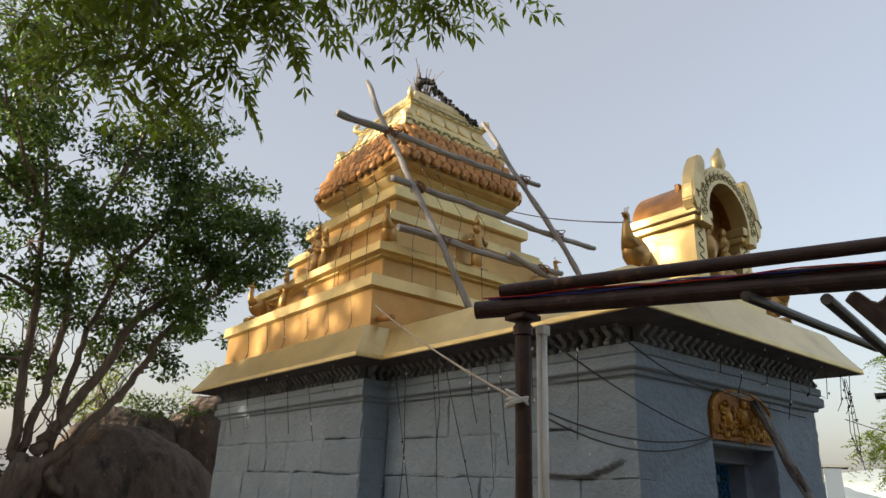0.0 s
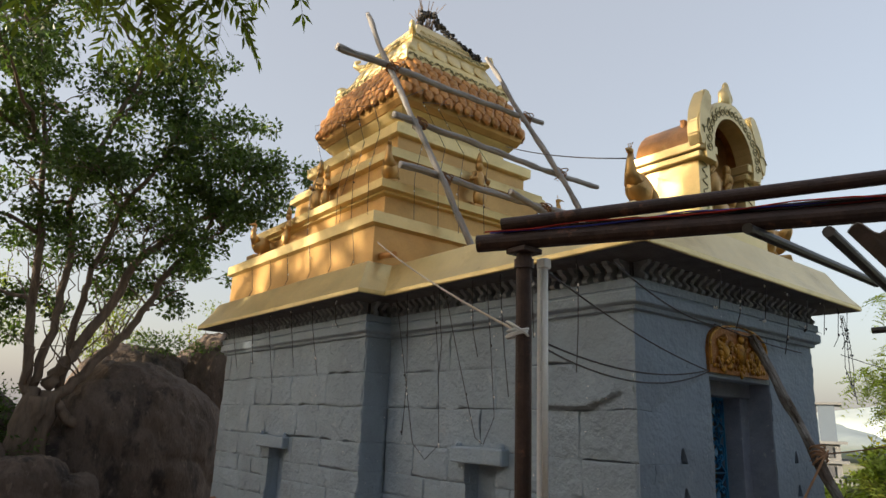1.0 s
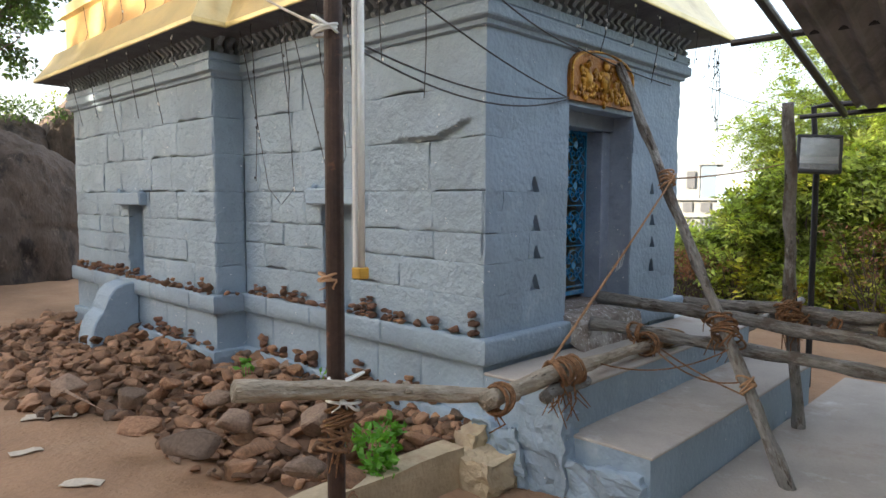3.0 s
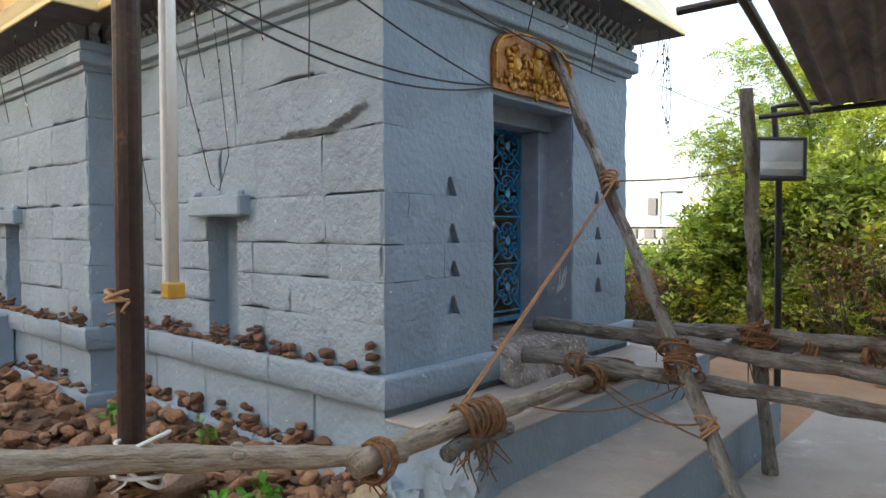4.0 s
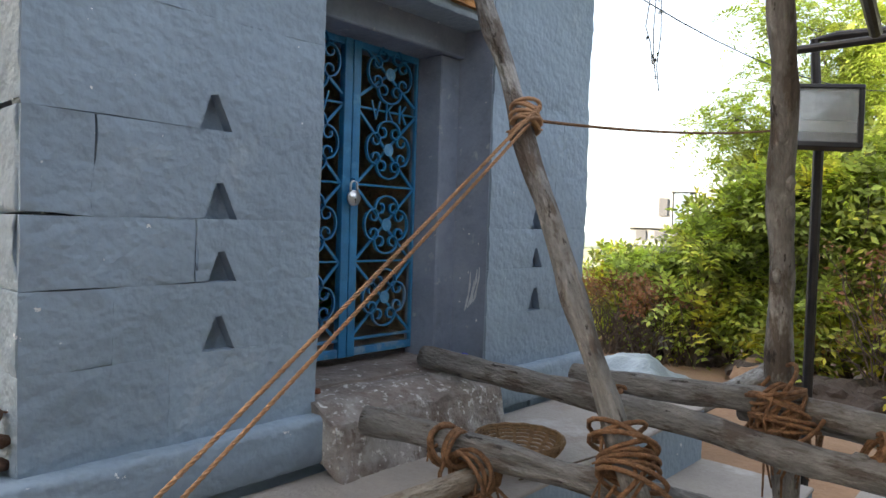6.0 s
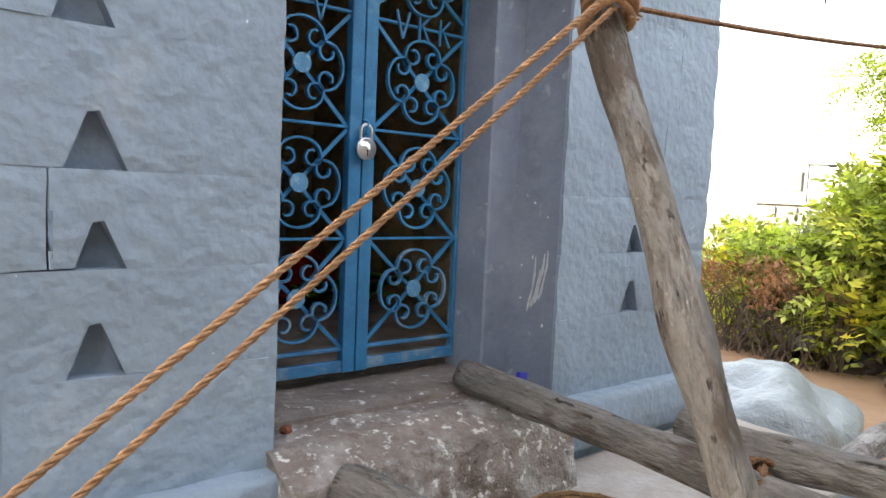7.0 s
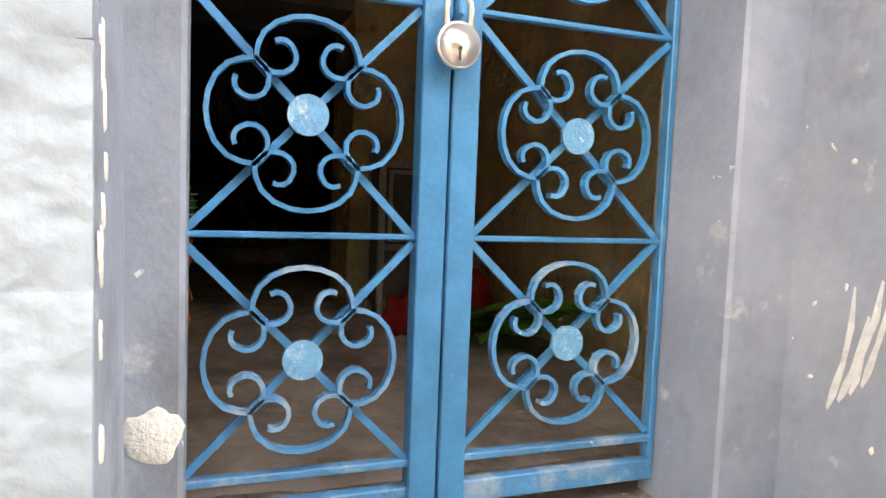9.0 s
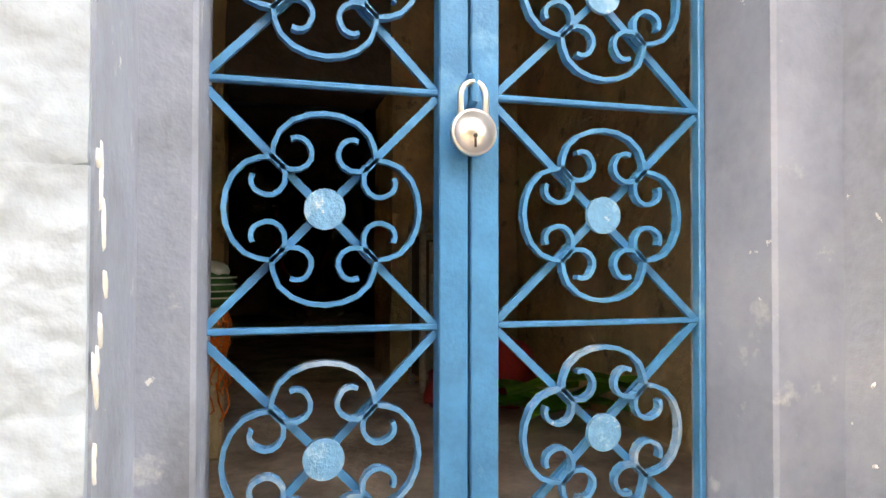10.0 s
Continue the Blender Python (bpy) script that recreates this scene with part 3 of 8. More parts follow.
def build_walls():
    core = thing("wall_core", "solid blue-grey painted masonry behind the facing stones", "wall", kind="structure")
    c = 0.048
    top = WALL_TOP + 0.35
    # thick core round the room, with the doorway and a slit window left open
    for x0, x1, y0, y1, z0, z1 in ((WX + c, DX0, WY + c, 0.60, -0.85, top), (DX1, XR - 0.085, WY + c, 0.60, -0.85, top), (DX0, DX1, WY + c, 0.60, DZ + 0.002, top),
                                   (DX0, DX1, WY + c, 0.60, -0.85, -0.02), (WX + c, 0.50, 0.60, 1.446, -0.85, top), (WX + c, 0.50, 1.824, 3.1, -0.85, top),
                                   (WX + c, 0.50, 1.446, 1.824, -0.85, -0.02), (WX + c, 0.50, 1.446, 1.824, 0.864, top), (WX + 0.15, 0.50, 1.446, 1.824, -0.02, 0.864),
                                   (XR - 0.30, XR - 0.085, 0.60, 3.1, -0.85, top)):
        bm = bmesh.new()
        box(bm, x0, x1, y0, y1, z0, z1)
        part("masonry_block", bm, PAINT, core)
    side = thing("wall_side", "blue-grey painted wall of rough dressed stone blocks", "wall", kind="structure")
    wall_of_stones(side, side_place(WX), WY + 0.006, BY0, 3, gap=1.25, holes=[(1.45, 1.82, 0.0, 0.86)])
    front = thing("wall_front", "blue-grey painted stone wall with triangular niches beside the doorway", "wall", kind="structure")
    cols = [(0.628, 1), (0.638, 2), (0.630, 3), (0.605, 4), (2.40, 1), (2.40, 2), (2.39, 3), (2.37, 4)]
    wall_of_stones(front, front_place, WX + 0.004, DX0, 11, niches=cols, face=PAINT, gap=0.05, wear=(0.0003, 0.0006, 0.001), joints=[(0.47, 0), (0.30, 1, 0.006), (0.545, 2, 0.004), (0.25, 3, 0.007), (0.36, 5), (0.72, 6)], beds=[(1, 0.0, 0.31, 0.005), (2, 0.0, 0.56, 0.007), (3, 0.0, 0.26, 0.007), (5, 0.0, 0.37, 0.006)])
    wall_of_stones(front, front_place, DX1, XR - 0.004, 5, niches=cols, face=PAINT, gap=0.05, wear=(0.0003, 0.0006, 0.001), joints=[(2.55, 3), (2.62, 4), (2.3, 5), (2.5, 6)])
    bm = stone(DX0, DX1, DZ, WALL_TOP, front_place, 0.07)
    part("lintel_stone", bm, PAINT, front, smooth=True)
    # sanctum
    bay = thing("wall_sanctum", "blue-grey painted stone wall of the sanctum below the tower", "wall", kind="structure")
    wall_of_stones(bay, side_place(BX0), BY0 + 0.006, BY1, 21, gap=1.25, holes=[(4.74, 5.14, 0.0, 0.83)])
    wall_of_stones(bay, lambda a, z, d: (a, BY0 + d, z), BX0 + 0.004, WX - 0.004, 8, wide=(0.4, 0.6))
    core = thing("wall_sanctum_core", "solid blue-grey painted masonry of the sanctum", "wall", kind="structure")
    ca, cb, cy = 0.62, 2.15, 5.6     # inner chamber
    for x0, x1, y0, y1, z0, z1 in ((BX0 + c, ca, BY0 + c, 4.736, -0.85, top), (BX0 + c, ca, 5.144, BY1, -0.85, top), (BX0 + c, ca, 4.736, 5.144, -0.85, -0.02), (BX0 + c, ca, 4.736, 5.144, 0.834, top), (BX0 + 0.15, ca, 4.736, 5.144, -0.02, 0.834),
                                   (cb, BX1, BY0 + c, BY1, -0.85, top), (ca, cb, cy, BY1, -0.85, top), (ca, cb, BY0 + c, cy, 1.97, top), (ca, cb, BY0 + c, cy, -0.85, -0.12)):
        bm = bmesh.new()
        box(bm, x0, x1, y0, y1, z0, z1)
        part("masonry_block", bm, PAINT, core)
    # far side of the hall, never seen closely
    bm = bmesh.new()
    box(bm, XR - 0.085, XR, WY + 0.1, BY0, -0.85, WALL_TOP)
    tagged(part("wall_far", bm, PAINT), "blue-grey painted side wall of the hall", "wall", kind="structure")


build_walls()


# ---- plinth ledges and cornice bands ----
def stone_run(bm, path, profile, seed, wide=(0.45, 0.95), groove=0.012, wear=0.004, closed=True):
    """A band laid of long stones: worn edges, and a narrow open joint between one stone and the next."""
    rng = random.Random(seed)
    pts, joint = [], []
    n = len(path)
    for i in range(n if closed else n - 1):
        p, q = Vector(path[i]), Vector(path[(i + 1) % n])
        length = (q - p).length
        cuts = []
        d = rng.uniform(*wide)
        while d < length - 0.25:
            if not (abs(p.y - WY) < 0.01 and abs(q.y - WY) < 0.01 and 0.75 < p.x + d < 2.2):
                cuts.append(d)
            d += rng.uniform(*wide)
        at = [(0.0, 0)] + [(0.06 * k, 0) for k in range(1, int(length / 0.06)) if all(abs(0.06 * k - c) > 0.03 for c in cuts)]
        for c in cuts:
            at += [(c - 0.012, 0), (c - 0.003, 1), (c + 0.003, 1), (c + 0.012, 0)]
        for d, g in sorted(at):
            pts.append(tuple(p + (q - p) * (d / length)))
            joint.append(g)
    if not closed:
        pts.append(path[-1])
        joint.append(0)
    rings = sweep(bm, pts, profile, closed)
    spare = bmesh.new()
    inner = sweep(spare, pts, [(o - groove, z) for o, z in profile], closed)
    for ring, low, g in zip(rings, inner, joint):
        for v, w in zip(ring, low):
            if g:
                v.co = w.co.copy()
            v.co += wear * (noise.noise_vector(v.co * 9) + 0.6 * noise.noise_vector(v.co * 27))
    spare.free()


def build_bands():
    o = OUTLINE
    bm = bmesh.new()
    stone_run(bm, o, [(-0.05, 0.004), (0.0, 0.004), (0.055, 0.006), (0.066, -0.004), (0.070, -0.02), (0.07, -0.08), (0.07, -0.15), (0.06, -0.165), (0.0, -0.17)], 5)
    led = part("ledge", bm, PAINT, smooth=True)
    led.data.set_sharp_from_angle(angle=radians(42))
    tagged(led, "blue-grey painted projecting stone ledge round the plinth", "ledge", kind="structure")
    bm = bmesh.new()
    stone_run(bm, o, [(0.0, -0.165), (0.012, -0.17), (0.012, -0.26), (0.012, -0.34), (0.012, -0.43), (0.012, -0.515), (0.0, -0.525)], 9, groove=0.010)
    pl = part("plinth", bm, PAINT, smooth=True)
    pl.data.set_sharp_from_angle(angle=radians(42))
    tagged(pl, "blue-grey painted stone plinth", "plinth", kind="structure")
    bm = bmesh.new()
    stone_run(bm, o[:4] + [(0.6, WY)], [(0.0, -0.515), (0.066, -0.52), (0.075, -0.53), (0.075, -0.62), (0.075, -0.85), (0.0, -0.86)], 13, wear=0.005, closed=False)
    ft = part("footing", bm, PAINT, smooth=True)
    ft.data.set_sharp_from_angle(angle=radians(42))
    tagged(ft, "blue-grey painted stepped stone footing", "footing", kind="structure")
    bm = bmesh.new()
    sweep(bm, o, [(-0.06, 2.0), (0.0, WALL_TOP), (0.028, WALL_TOP + 0.008), (0.034, WALL_TOP + 0.035), (0.068, WALL_TOP + 0.05), (0.074, WALL_TOP + 0.06), (0.074, WALL_TOP + 0.125), (0.064, WALL_TOP + 0.135),
                  (0.050, WALL_TOP + 0.137), (0.050, WALL_TOP + 0.15), (0.062, WALL_TOP + 0.155), (0.064, WALL_TOP + 0.215), (0.050, WALL_TOP + 0.225), (-0.02, WALL_TOP + 0.226)])
    cor = part("cornice", bm, PAINT)
    tagged(cor, "blue-grey moulded stone cornice below the eaves", "cornice", kind="structure")
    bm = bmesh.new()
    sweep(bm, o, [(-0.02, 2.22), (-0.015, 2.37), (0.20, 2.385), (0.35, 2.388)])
    tagged(part("soffit", bm, SOFFIT), "dark grey underside of the eaves", "soffit", kind="structure")
    # wavy brackets
    bm = bmesh.new()
    pr = [(-0.01, 2.236), (0.058, 2.238), (0.078, 2.252), (0.080, 2.272), (0.058, 2.292), (0.046, 2.312), (0.060, 2.334), (0.090, 2.350), (0.105, 2.368), (0.118, 2.388), (-0.01, 2.388)]
    a = [bm.verts.new((x, -0.024, z)) for x, z in pr]
    b = [bm.verts.new((x, 0.024, z)) for x, z in pr]
    bm.faces.new(a)
    bm.faces.new(b[::-1])
    for i in range(len(pr)):
        j = (i + 1) % len(pr)
        bm.faces.new((a[i], b[i], b[j], a[j]))
    me = mesh_of("bracket", bm, BRACKET)
    rng = random.Random(4)
    for p, q in zip(o[:6], o[1:6]):
        p, q = Vector(p), Vector(q)
        d = (q - p).normalized()
        ang = math.atan2(-d.x, d.y)
        n = max(2, round((q - p).length / 0.108))
        for i in range(n):
            s = p + (q - p) * (i + 0.5) / n
            piece("bracket", me, cor, Matrix.Translation((s.x, s.y, rng.uniform(-0.004, 0.004))) @ Matrix.Rotation(ang + rng.uniform(-0.05, 0.05), 4, "Z"))
    # eaves and roof of the hall and the sanctum
    bm = bmesh.new()
    sweep(bm, o, [(0.345, 2.388), (0.357, 2.392), (0.36, 2.40), (0.358, 2.435), (0.345, 2.45), (0.29, 2.525), (0.235, 2.61), (0.175, 2.72), (0.15, 2.765), (0.12, 2.78), (-0.10, 2.78), (-0.12, 2.76)])
    tagged(part("eaves", bm, GOLD), "pale gold painted sloping masonry eaves", "eaves", kind="structure")
    bm = bmesh.new()
    box(bm, WX, XR, WY, BY0 + 0.2, 2.39, 2.785)
    box(bm, BX0 + 0.02, BX1 - 0.02, BY0 + 0.1, BY1, 2.39, 2.785)
    tagged(part("roof", bm, GOLD_DEEP), "gold painted flat roof of the hall", "roof", kind="structure")


build_bands()

# window hoods and slits
def hood(y0, y1, x, z0, z1):
    bm = bmesh.new()
    box(bm, x - 0.085, x + 0.05, y0, y1, z0, z1, 0.012)
    for y in (y0 + 0.05, y1 - 0.06):
        blob(bm, (x - 0.04, y, z1 + 0.015), (0.03, 0.035, 0.03), 1, 0.3, 2, y)
    return bm


for n, (y0, y1, x, z0, z1) in enumerate(((1.30, 1.95, WX, 0.865, 1.0), (4.62, 5.36, BX0, 0.83, 0.97))):
    w = thing("window_%d" % (n + 1), "narrow slit window under a projecting stone hood", "window", kind="structure")
    part("hood", hood(y0, y1, x, z0, z1), PAINT, w)


# ---- doorway ----
def build_doorway():
    d = thing("door_1", "stone door frame with stepped grey jambs", "doorway", kind="structure")
    bm = bmesh.new()
    box(bm, DX0 - 0.01, 1.085, 0.26, 0.50, -0.1, 1.50, 0.006)
    part("jamb", bm, JAMB, d)
    bm = bmesh.new()
    box(bm, 1.872, DX1 + 0.01, 0.27, 0.47, -0.1, 1.50, 0.006)
    part("jamb", bm, JAMB, d)
    bm = bmesh.new()
    box(bm, DX0 - 0.01, DX1 + 0.01, 0.24, 0.60, 1.50, 1.64, 0.006)
    part("lintel", bm, JAMB, d)
    # outer reveals between facing stones and jamb
    bm = bmesh.new()
    box(bm, DX0 - 0.03, DX0 + 0.003, WY + 0.010, 0.28, 0.0, DZ)
    part("reveal", bm, JAMB, d)
    bm = bmesh.new()
    box(bm, DX1 - 0.003, DX1 + 0.03, WY + 0.010, 0.28, 0.0, DZ)
    part("reveal", bm, JAMB, d)
    for name, y0, y1, z1, m, label in (("sill", 0.185, 0.62, 0.055, SILL, "brown stained stone door sill"), ("threshold_stone", -0.06, 0.19, 0.040, SILL_WHITE, "rough threshold stone splashed with white lime")):
        bm = bmesh.new()
        box(bm, DX0 - 0.02, DX1 - 0.06, y0, y1, -0.17, z1)
        bmesh.ops.subdivide_edges(bm, edges=bm.edges[:], cuts=19, use_grid_fill=True)
        for v in bm.verts:
            n = 0.010 * noise.noise(v.co * 7) + 0.006 * noise.noise(v.co * 19)
            v.co += Vector((0, n, n))
            if v.co.y < y0 + 0.03:
                v.co.y += 0.014 * noise.noise(Vector((v.co.x * 8, v.co.z * 5, 3)))
                v.co.z -= 0.012 * max(0, noise.noise(Vector((v.co.x * 11, 0, 7))) + 0.3) if v.co.z > z1 - 0.03 else 0
            if v.co.y < 0.05:
                v.co.z -= 0.05 * (0.05 - v.co.y) / 0.11
                v.co.y -= 0.06 * max(0.0, z1 - v.co.z) / 0.2
        part(name, bm, m, d, label)


build_doorway()


# ---- steps before the door ----
def build_steps():
    def slab(name, x0, x1, y0, y1, z0, z1, label):
        st = thing(name, label, "step", kind="structure")
        bm = bmesh.new()
        box(bm, x0, x1, y0, y1, z0, z1 - 0.012)
        bmesh.ops.subdivide_edges(bm, edges=bm.edges[:], cuts=5, use_grid_fill=True)
        for v in bm.verts:
            v.co += 0.012 * noise.noise_vector(v.co * 3)
        part("riser", bm, PAINT, st)
        bm = bmesh.new()
        box(bm, x0 - 0.004, x1 + 0.004, y0 - 0.008, y1, z1 - 0.02, z1, 0.006)
        bmesh.ops.subdivide_edges(bm, edges=[e for e in bm.edges if e.calc_length() > 0.3], cuts=6, use_grid_fill=True)
        for v in bm.verts:
            v.co += 0.006 * noise.noise_vector(v.co * 5)
        part("tread", bm, CEMENT, st)
    slab("upper_step", 0.03, 3.02, -0.60, 0.02, -0.86, -0.205, "blue-grey painted masonry step with a worn cement tread")
    slab("lower_step", 0.10, 3.02, -1.12, -0.58, -0.86, -0.48, "blue-grey painted masonry step with a worn cement tread")
    # crumbling ends of the steps
    def chunk(parent, name, x0, x1, y0, y1, z0, z1, m, amp, cuts=11):
        bm = bmesh.new()
        box(bm, x0, x1, y0, y1, z0, z1)
        bmesh.ops.subdivide_edges(bm, edges=bm.edges[:], cuts=cuts, use_grid_fill=True)
        for v in bm.verts:
            v.co += amp * noise.noise_vector(v.co * 3.1) + amp * 0.7 * noise.noise_vector(v.co * 8) + amp * 0.35 * noise.noise_vector(v.co * 21)
        return part(name, bm, m, parent)
    br = thing("broken_masonry", "crumbling blue-white painted end of the masonry steps", "masonry", kind="structure")
    chunk(br, "broken_corner", -0.03, 0.12, -0.34, 0.02, -0.9, -0.50, PAINT, 0.06)
    chunk(br, "broken_corner", 0.0, 0.16, -0.62, -0.30, -0.9, -0.34, PAINT, 0.05)
    chunk(br, "broken_corner", 0.02, 0.22, -1.10, -0.58, -0.9, -0.60, PAINT, 0.06)
    chunk(br, "tan_block", -0.30, -0.02, -0.30, 0.02, -0.95, -0.66, YELLOW_STONE, 0.045)
    chunk(br, "tan_block", -0.16, 0.02, -0.06, 0.10, -0.95, -0.56, YELLOW_STONE, 0.04)
    kerb = thing("kerb", "yellowish cement kerb at the edge of the yard", "kerb", kind="structure")
    chunk(kerb, "kerb_stone", -1.75, -0.26, -0.07, 0.10, -0.95, -0.60, YELLOW_STONE, 0.010, 19)


build_steps()


# scroll-shaped buttress on the sanctum wall
def build_buttress():
    bm = bmesh.new()
    pr = [(0.0, 0.0), (-0.13, -0.01), (-0.24, -0.05), (-0.31, -0.13), (-0.35, -0.24), (-0.365, -0.31), (-0.40, -0.325), (-0.45, -0.38), (-0.49, -0.47), (-0.52, -0.60), (-0.52, -0.85), (0.0, -0.85)]
    y0, y1 = 4.85, 5.25
    a = [bm.verts.new((BX0 - 0.02 + x, y0, z - 0.02)) for x, z in pr]
    b = [bm.verts.new((BX0 - 0.02 + x, y1, z - 0.02)) for x, z in pr]
    bm.faces.new(a)
    bm.faces.new(b[::-1])
    for i in range(len(pr)):
        j = (i + 1) % len(pr)
        bm.faces.new((a[i], b[i], b[j], a[j]))
    bmesh.ops.bevel(bm, geom=bm.edges[:], offset=0.015, segments=1, affect="EDGES")
    tagged(part("water_spout_buttress", bm, PAINT), "blue-grey painted scroll-shaped stone buttress against the wall", "buttress", kind="structure")


build_buttress()


# ---- tower ----
TX, TY = 1.5, 4.775


def square_rings(bm, prof, material_of=None):
    rings = []
    for s, z in prof:
        back = 0.28 * max(0.0, min(1.0, (4.45 - z) / 1.2))
        rings.append([bm.verts.new((TX + a * s, TY + b * s + (back if b > 0 else 0), z)) for a, b in ((-1, -1), (1, -1), (1, 1), (-1, 1))])
    for i, (a, b) in enumerate(zip(rings, rings[1:])):
        for k in range(4):
            f = bm.faces.new((a[k], a[(k + 1) % 4], b[(k + 1) % 4], b[k]))
            if material_of:
                f.material_index = material_of(i)
    bm.faces.new(rings[0][::-1])
    bm.faces.new(rings[-1])


def dome_s(z):
    """Half width of the domed roof at a height."""
    tab = [(5.06, 0.97), (5.12, 1.03), (5.20, 1.09), (5.30, 1.12), (5.40, 1.115), (5.52, 1.085), (5.68, 1.03), (5.84, 0.965), (5.95, 0.92)]
    for (za, sa), (zb, sb) in zip(tab, tab[1:]):
        if z <= zb:
            return sa + (sb - sa) * (z - za) / (zb - za)
    return tab[-1][1]


def build_tower():
    tower = thing("temple_tower", "gold painted stepped temple tower with a scaled dome", "tower", at=(0, 0, 0))
    def tier(name, prof, m, label=""):
        bm = bmesh.new()
        square_rings(bm, prof)
        part(name, bm, m, tower, label)
    tier("tier_wall", [(1.80, 2.76), (1.80, 3.19)], GOLD_DEEP)
    tier("tier_cornice", [(1.79, 3.17), (1.82, 3.185), (1.86, 3.20), (1.86, 3.325), (1.82, 3.335), (1.56, 3.35)], GOLD)
    tier("tier_wall", [(1.54, 3.33), (1.54, 3.40), (1.50, 3.405), (1.50, 3.68)], GOLD_DEEP)
    tier("tier_cornice", [(1.50, 3.66), (1.56, 3.675), (1.56, 3.70), (1.64, 3.71), (1.65, 3.80), (1.60, 3.815), (1.42, 3.82)], GOLD)
    tier("tier_wall", [(1.40, 3.80), (1.40, 3.90), (1.33, 3.91), (1.33, 3.97), (1.25, 3.98), (1.25, 4.26)], GOLD_DEEP)
    tier("tier_cornice", [(1.25, 4.24), (1.33, 4.26), (1.33, 4.33), (1.30, 4.335), (1.30, 4.39), (1.2, 4.40)], GOLD)
    tier("tier_wall", [(1.17, 4.38), (1.17, 4.44), (1.11, 4.45), (1.11, 4.66)], GOLD_DEEP)
    tier("tier_cornice", [(1.11, 4.64), (1.16, 4.655), (1.18, 4.67), (1.185, 4.80), (1.14, 4.81), (0.9, 4.82)], GOLD)
    tier("neck", [(0.93, 4.80), (0.93, 4.90), (0.90, 4.92), (0.90, 5.02), (0.95, 5.06), (1.0, 5.12), (1.03, 5.17)], GOLD)
    tier("dome", [(dome_s(z) - 0.015, z) for z in (5.15, 5.22, 5.30, 5.36, 5.43, 5.50, 5.58, 5.66, 5.73, 5.80, 5.94)], GOLD_DEEP)
    tier("upper_cornice", [(0.88, 5.88), (0.945, 5.90), (0.955, 6.02), (0.90, 6.03), (0.865, 6.07), (0.865, 6.12), (0.82, 6.14), (0.69, 6.42), (0.71, 6.44), (0.71, 6.50), (0.64, 6.52), (0.50, 6.74), (0.44, 6.86), (0.40, 6.90), (0.1, 6.91)], GOLD)
    # lotus petals and scroll corners of the cap
    bm = bmesh.new()
    for k in range(4):
        rot = Matrix.Rotation(k * math.pi / 2, 4, "Z")
        for a in (-0.55, -0.27, 0.0, 0.27, 0.55):
            vs = blob(bm, (0, 0, 0), (0.13, 0.035, 0.16), 2, 0.1, 2, a)
            m = Matrix.Translation((TX, TY, 0)) @ rot @ Matrix.Translation((a * 0.95, -0.775, 6.26)) @ Matrix.Rotation(-0.5, 4, "X")
            for v in vs:
                v.co = m @ v.co
        for sx in (-1, 1):
            vs = blob(bm, (0, 0, 0), (0.10, 0.10, 0.09), 2, 0.2, 2, k)
            m = Matrix.Translation((TX, TY, 0)) @ rot @ Matrix.Translation((sx * 0.87, -0.87, 6.08))
            for v in vs:
                v.co = m @ v.co
    part("petal_frieze", bm, GOLD, tower, smooth=True)
    # vine lines in relief on the two near faces, and curled corners of the top
    for k in (0, 3):
        rot = Matrix.Translation((TX, TY, 0)) @ Matrix.Rotation(k * math.pi / 2, 4, "Z")
        for z, half, off, amp in ((6.47, 0.66, 0.712, 0.022), (5.96, 0.90, 0.957, 0.035), (6.66, 0.46, 0.565, 0.03)):
            bm = bmesh.new()
            tube(bm, [rot @ Vector((-half + 2 * half * i / 60, -off, z + amp * math.sin(i * 0.9))) for i in range(61)], 0.007, 5)
            for i in range(0, 60, 3):
                x = -half + 2 * half * i / 60
                tube(bm, [rot @ Vector((x + 0.03 * (1 - q / 9) * math.cos(q * 0.8), -off - 0.002, z + 0.03 * (1 - q / 9) * math.sin(q * 0.8))) for q in range(8)], 0.006, 4)
            part("vine_relief", bm, CARVED if z < 6.6 else GOLD, tower, smooth=True)
    for ax, ay in ((-1, -1), (1, -1), (-1, 1), (1, 1)):
        d = Vector((ax, ay, 0)).normalized()
        c = Vector((TX + ax * 0.66, TY + ay * 0.66, 6.50))
        bm = bmesh.new()
        tube(bm, [c - d * 0.1, c + d * 0.06 + Vector((0, 0, 0.01)), c + d * 0.13 + Vector((0, 0, 0.05)), c + d * 0.12 + Vector((0, 0, 0.11)), c + d * 0.05 + Vector((0, 0, 0.13))], [0.06, 0.055, 0.045, 0.035, 0.02], 8)
        part("corner_scroll", bm, GOLD, tower, smooth=True)
    # overlapping scales
    bm = bmesh.new()
    ring = [(-0.072, 0.03), (0.072, 0.03), (0.088, -0.045), (0.062, -0.105), (0.0, -0.150), (-0.062, -0.105), (-0.088, -0.045)]
    low = [bm.verts.new((x, 0.0, z)) for x, z in ring]
    hi = [bm.verts.new((x * 0.74, -0.034, z * 0.82 - 0.006)) for x, z in ring]
    mid = bm.verts.new((0, -0.058, -0.05))
    for i in range(7):
        bm.faces.new((hi[i], hi[(i + 1) % 7], mid))
    for i in range(7):
        j = (i + 1) % 7
        bm.faces.new((low[i], hi[i], hi[j], low[j]))
    me = mesh_of("scale", bm, COPPER)
    rows = 6
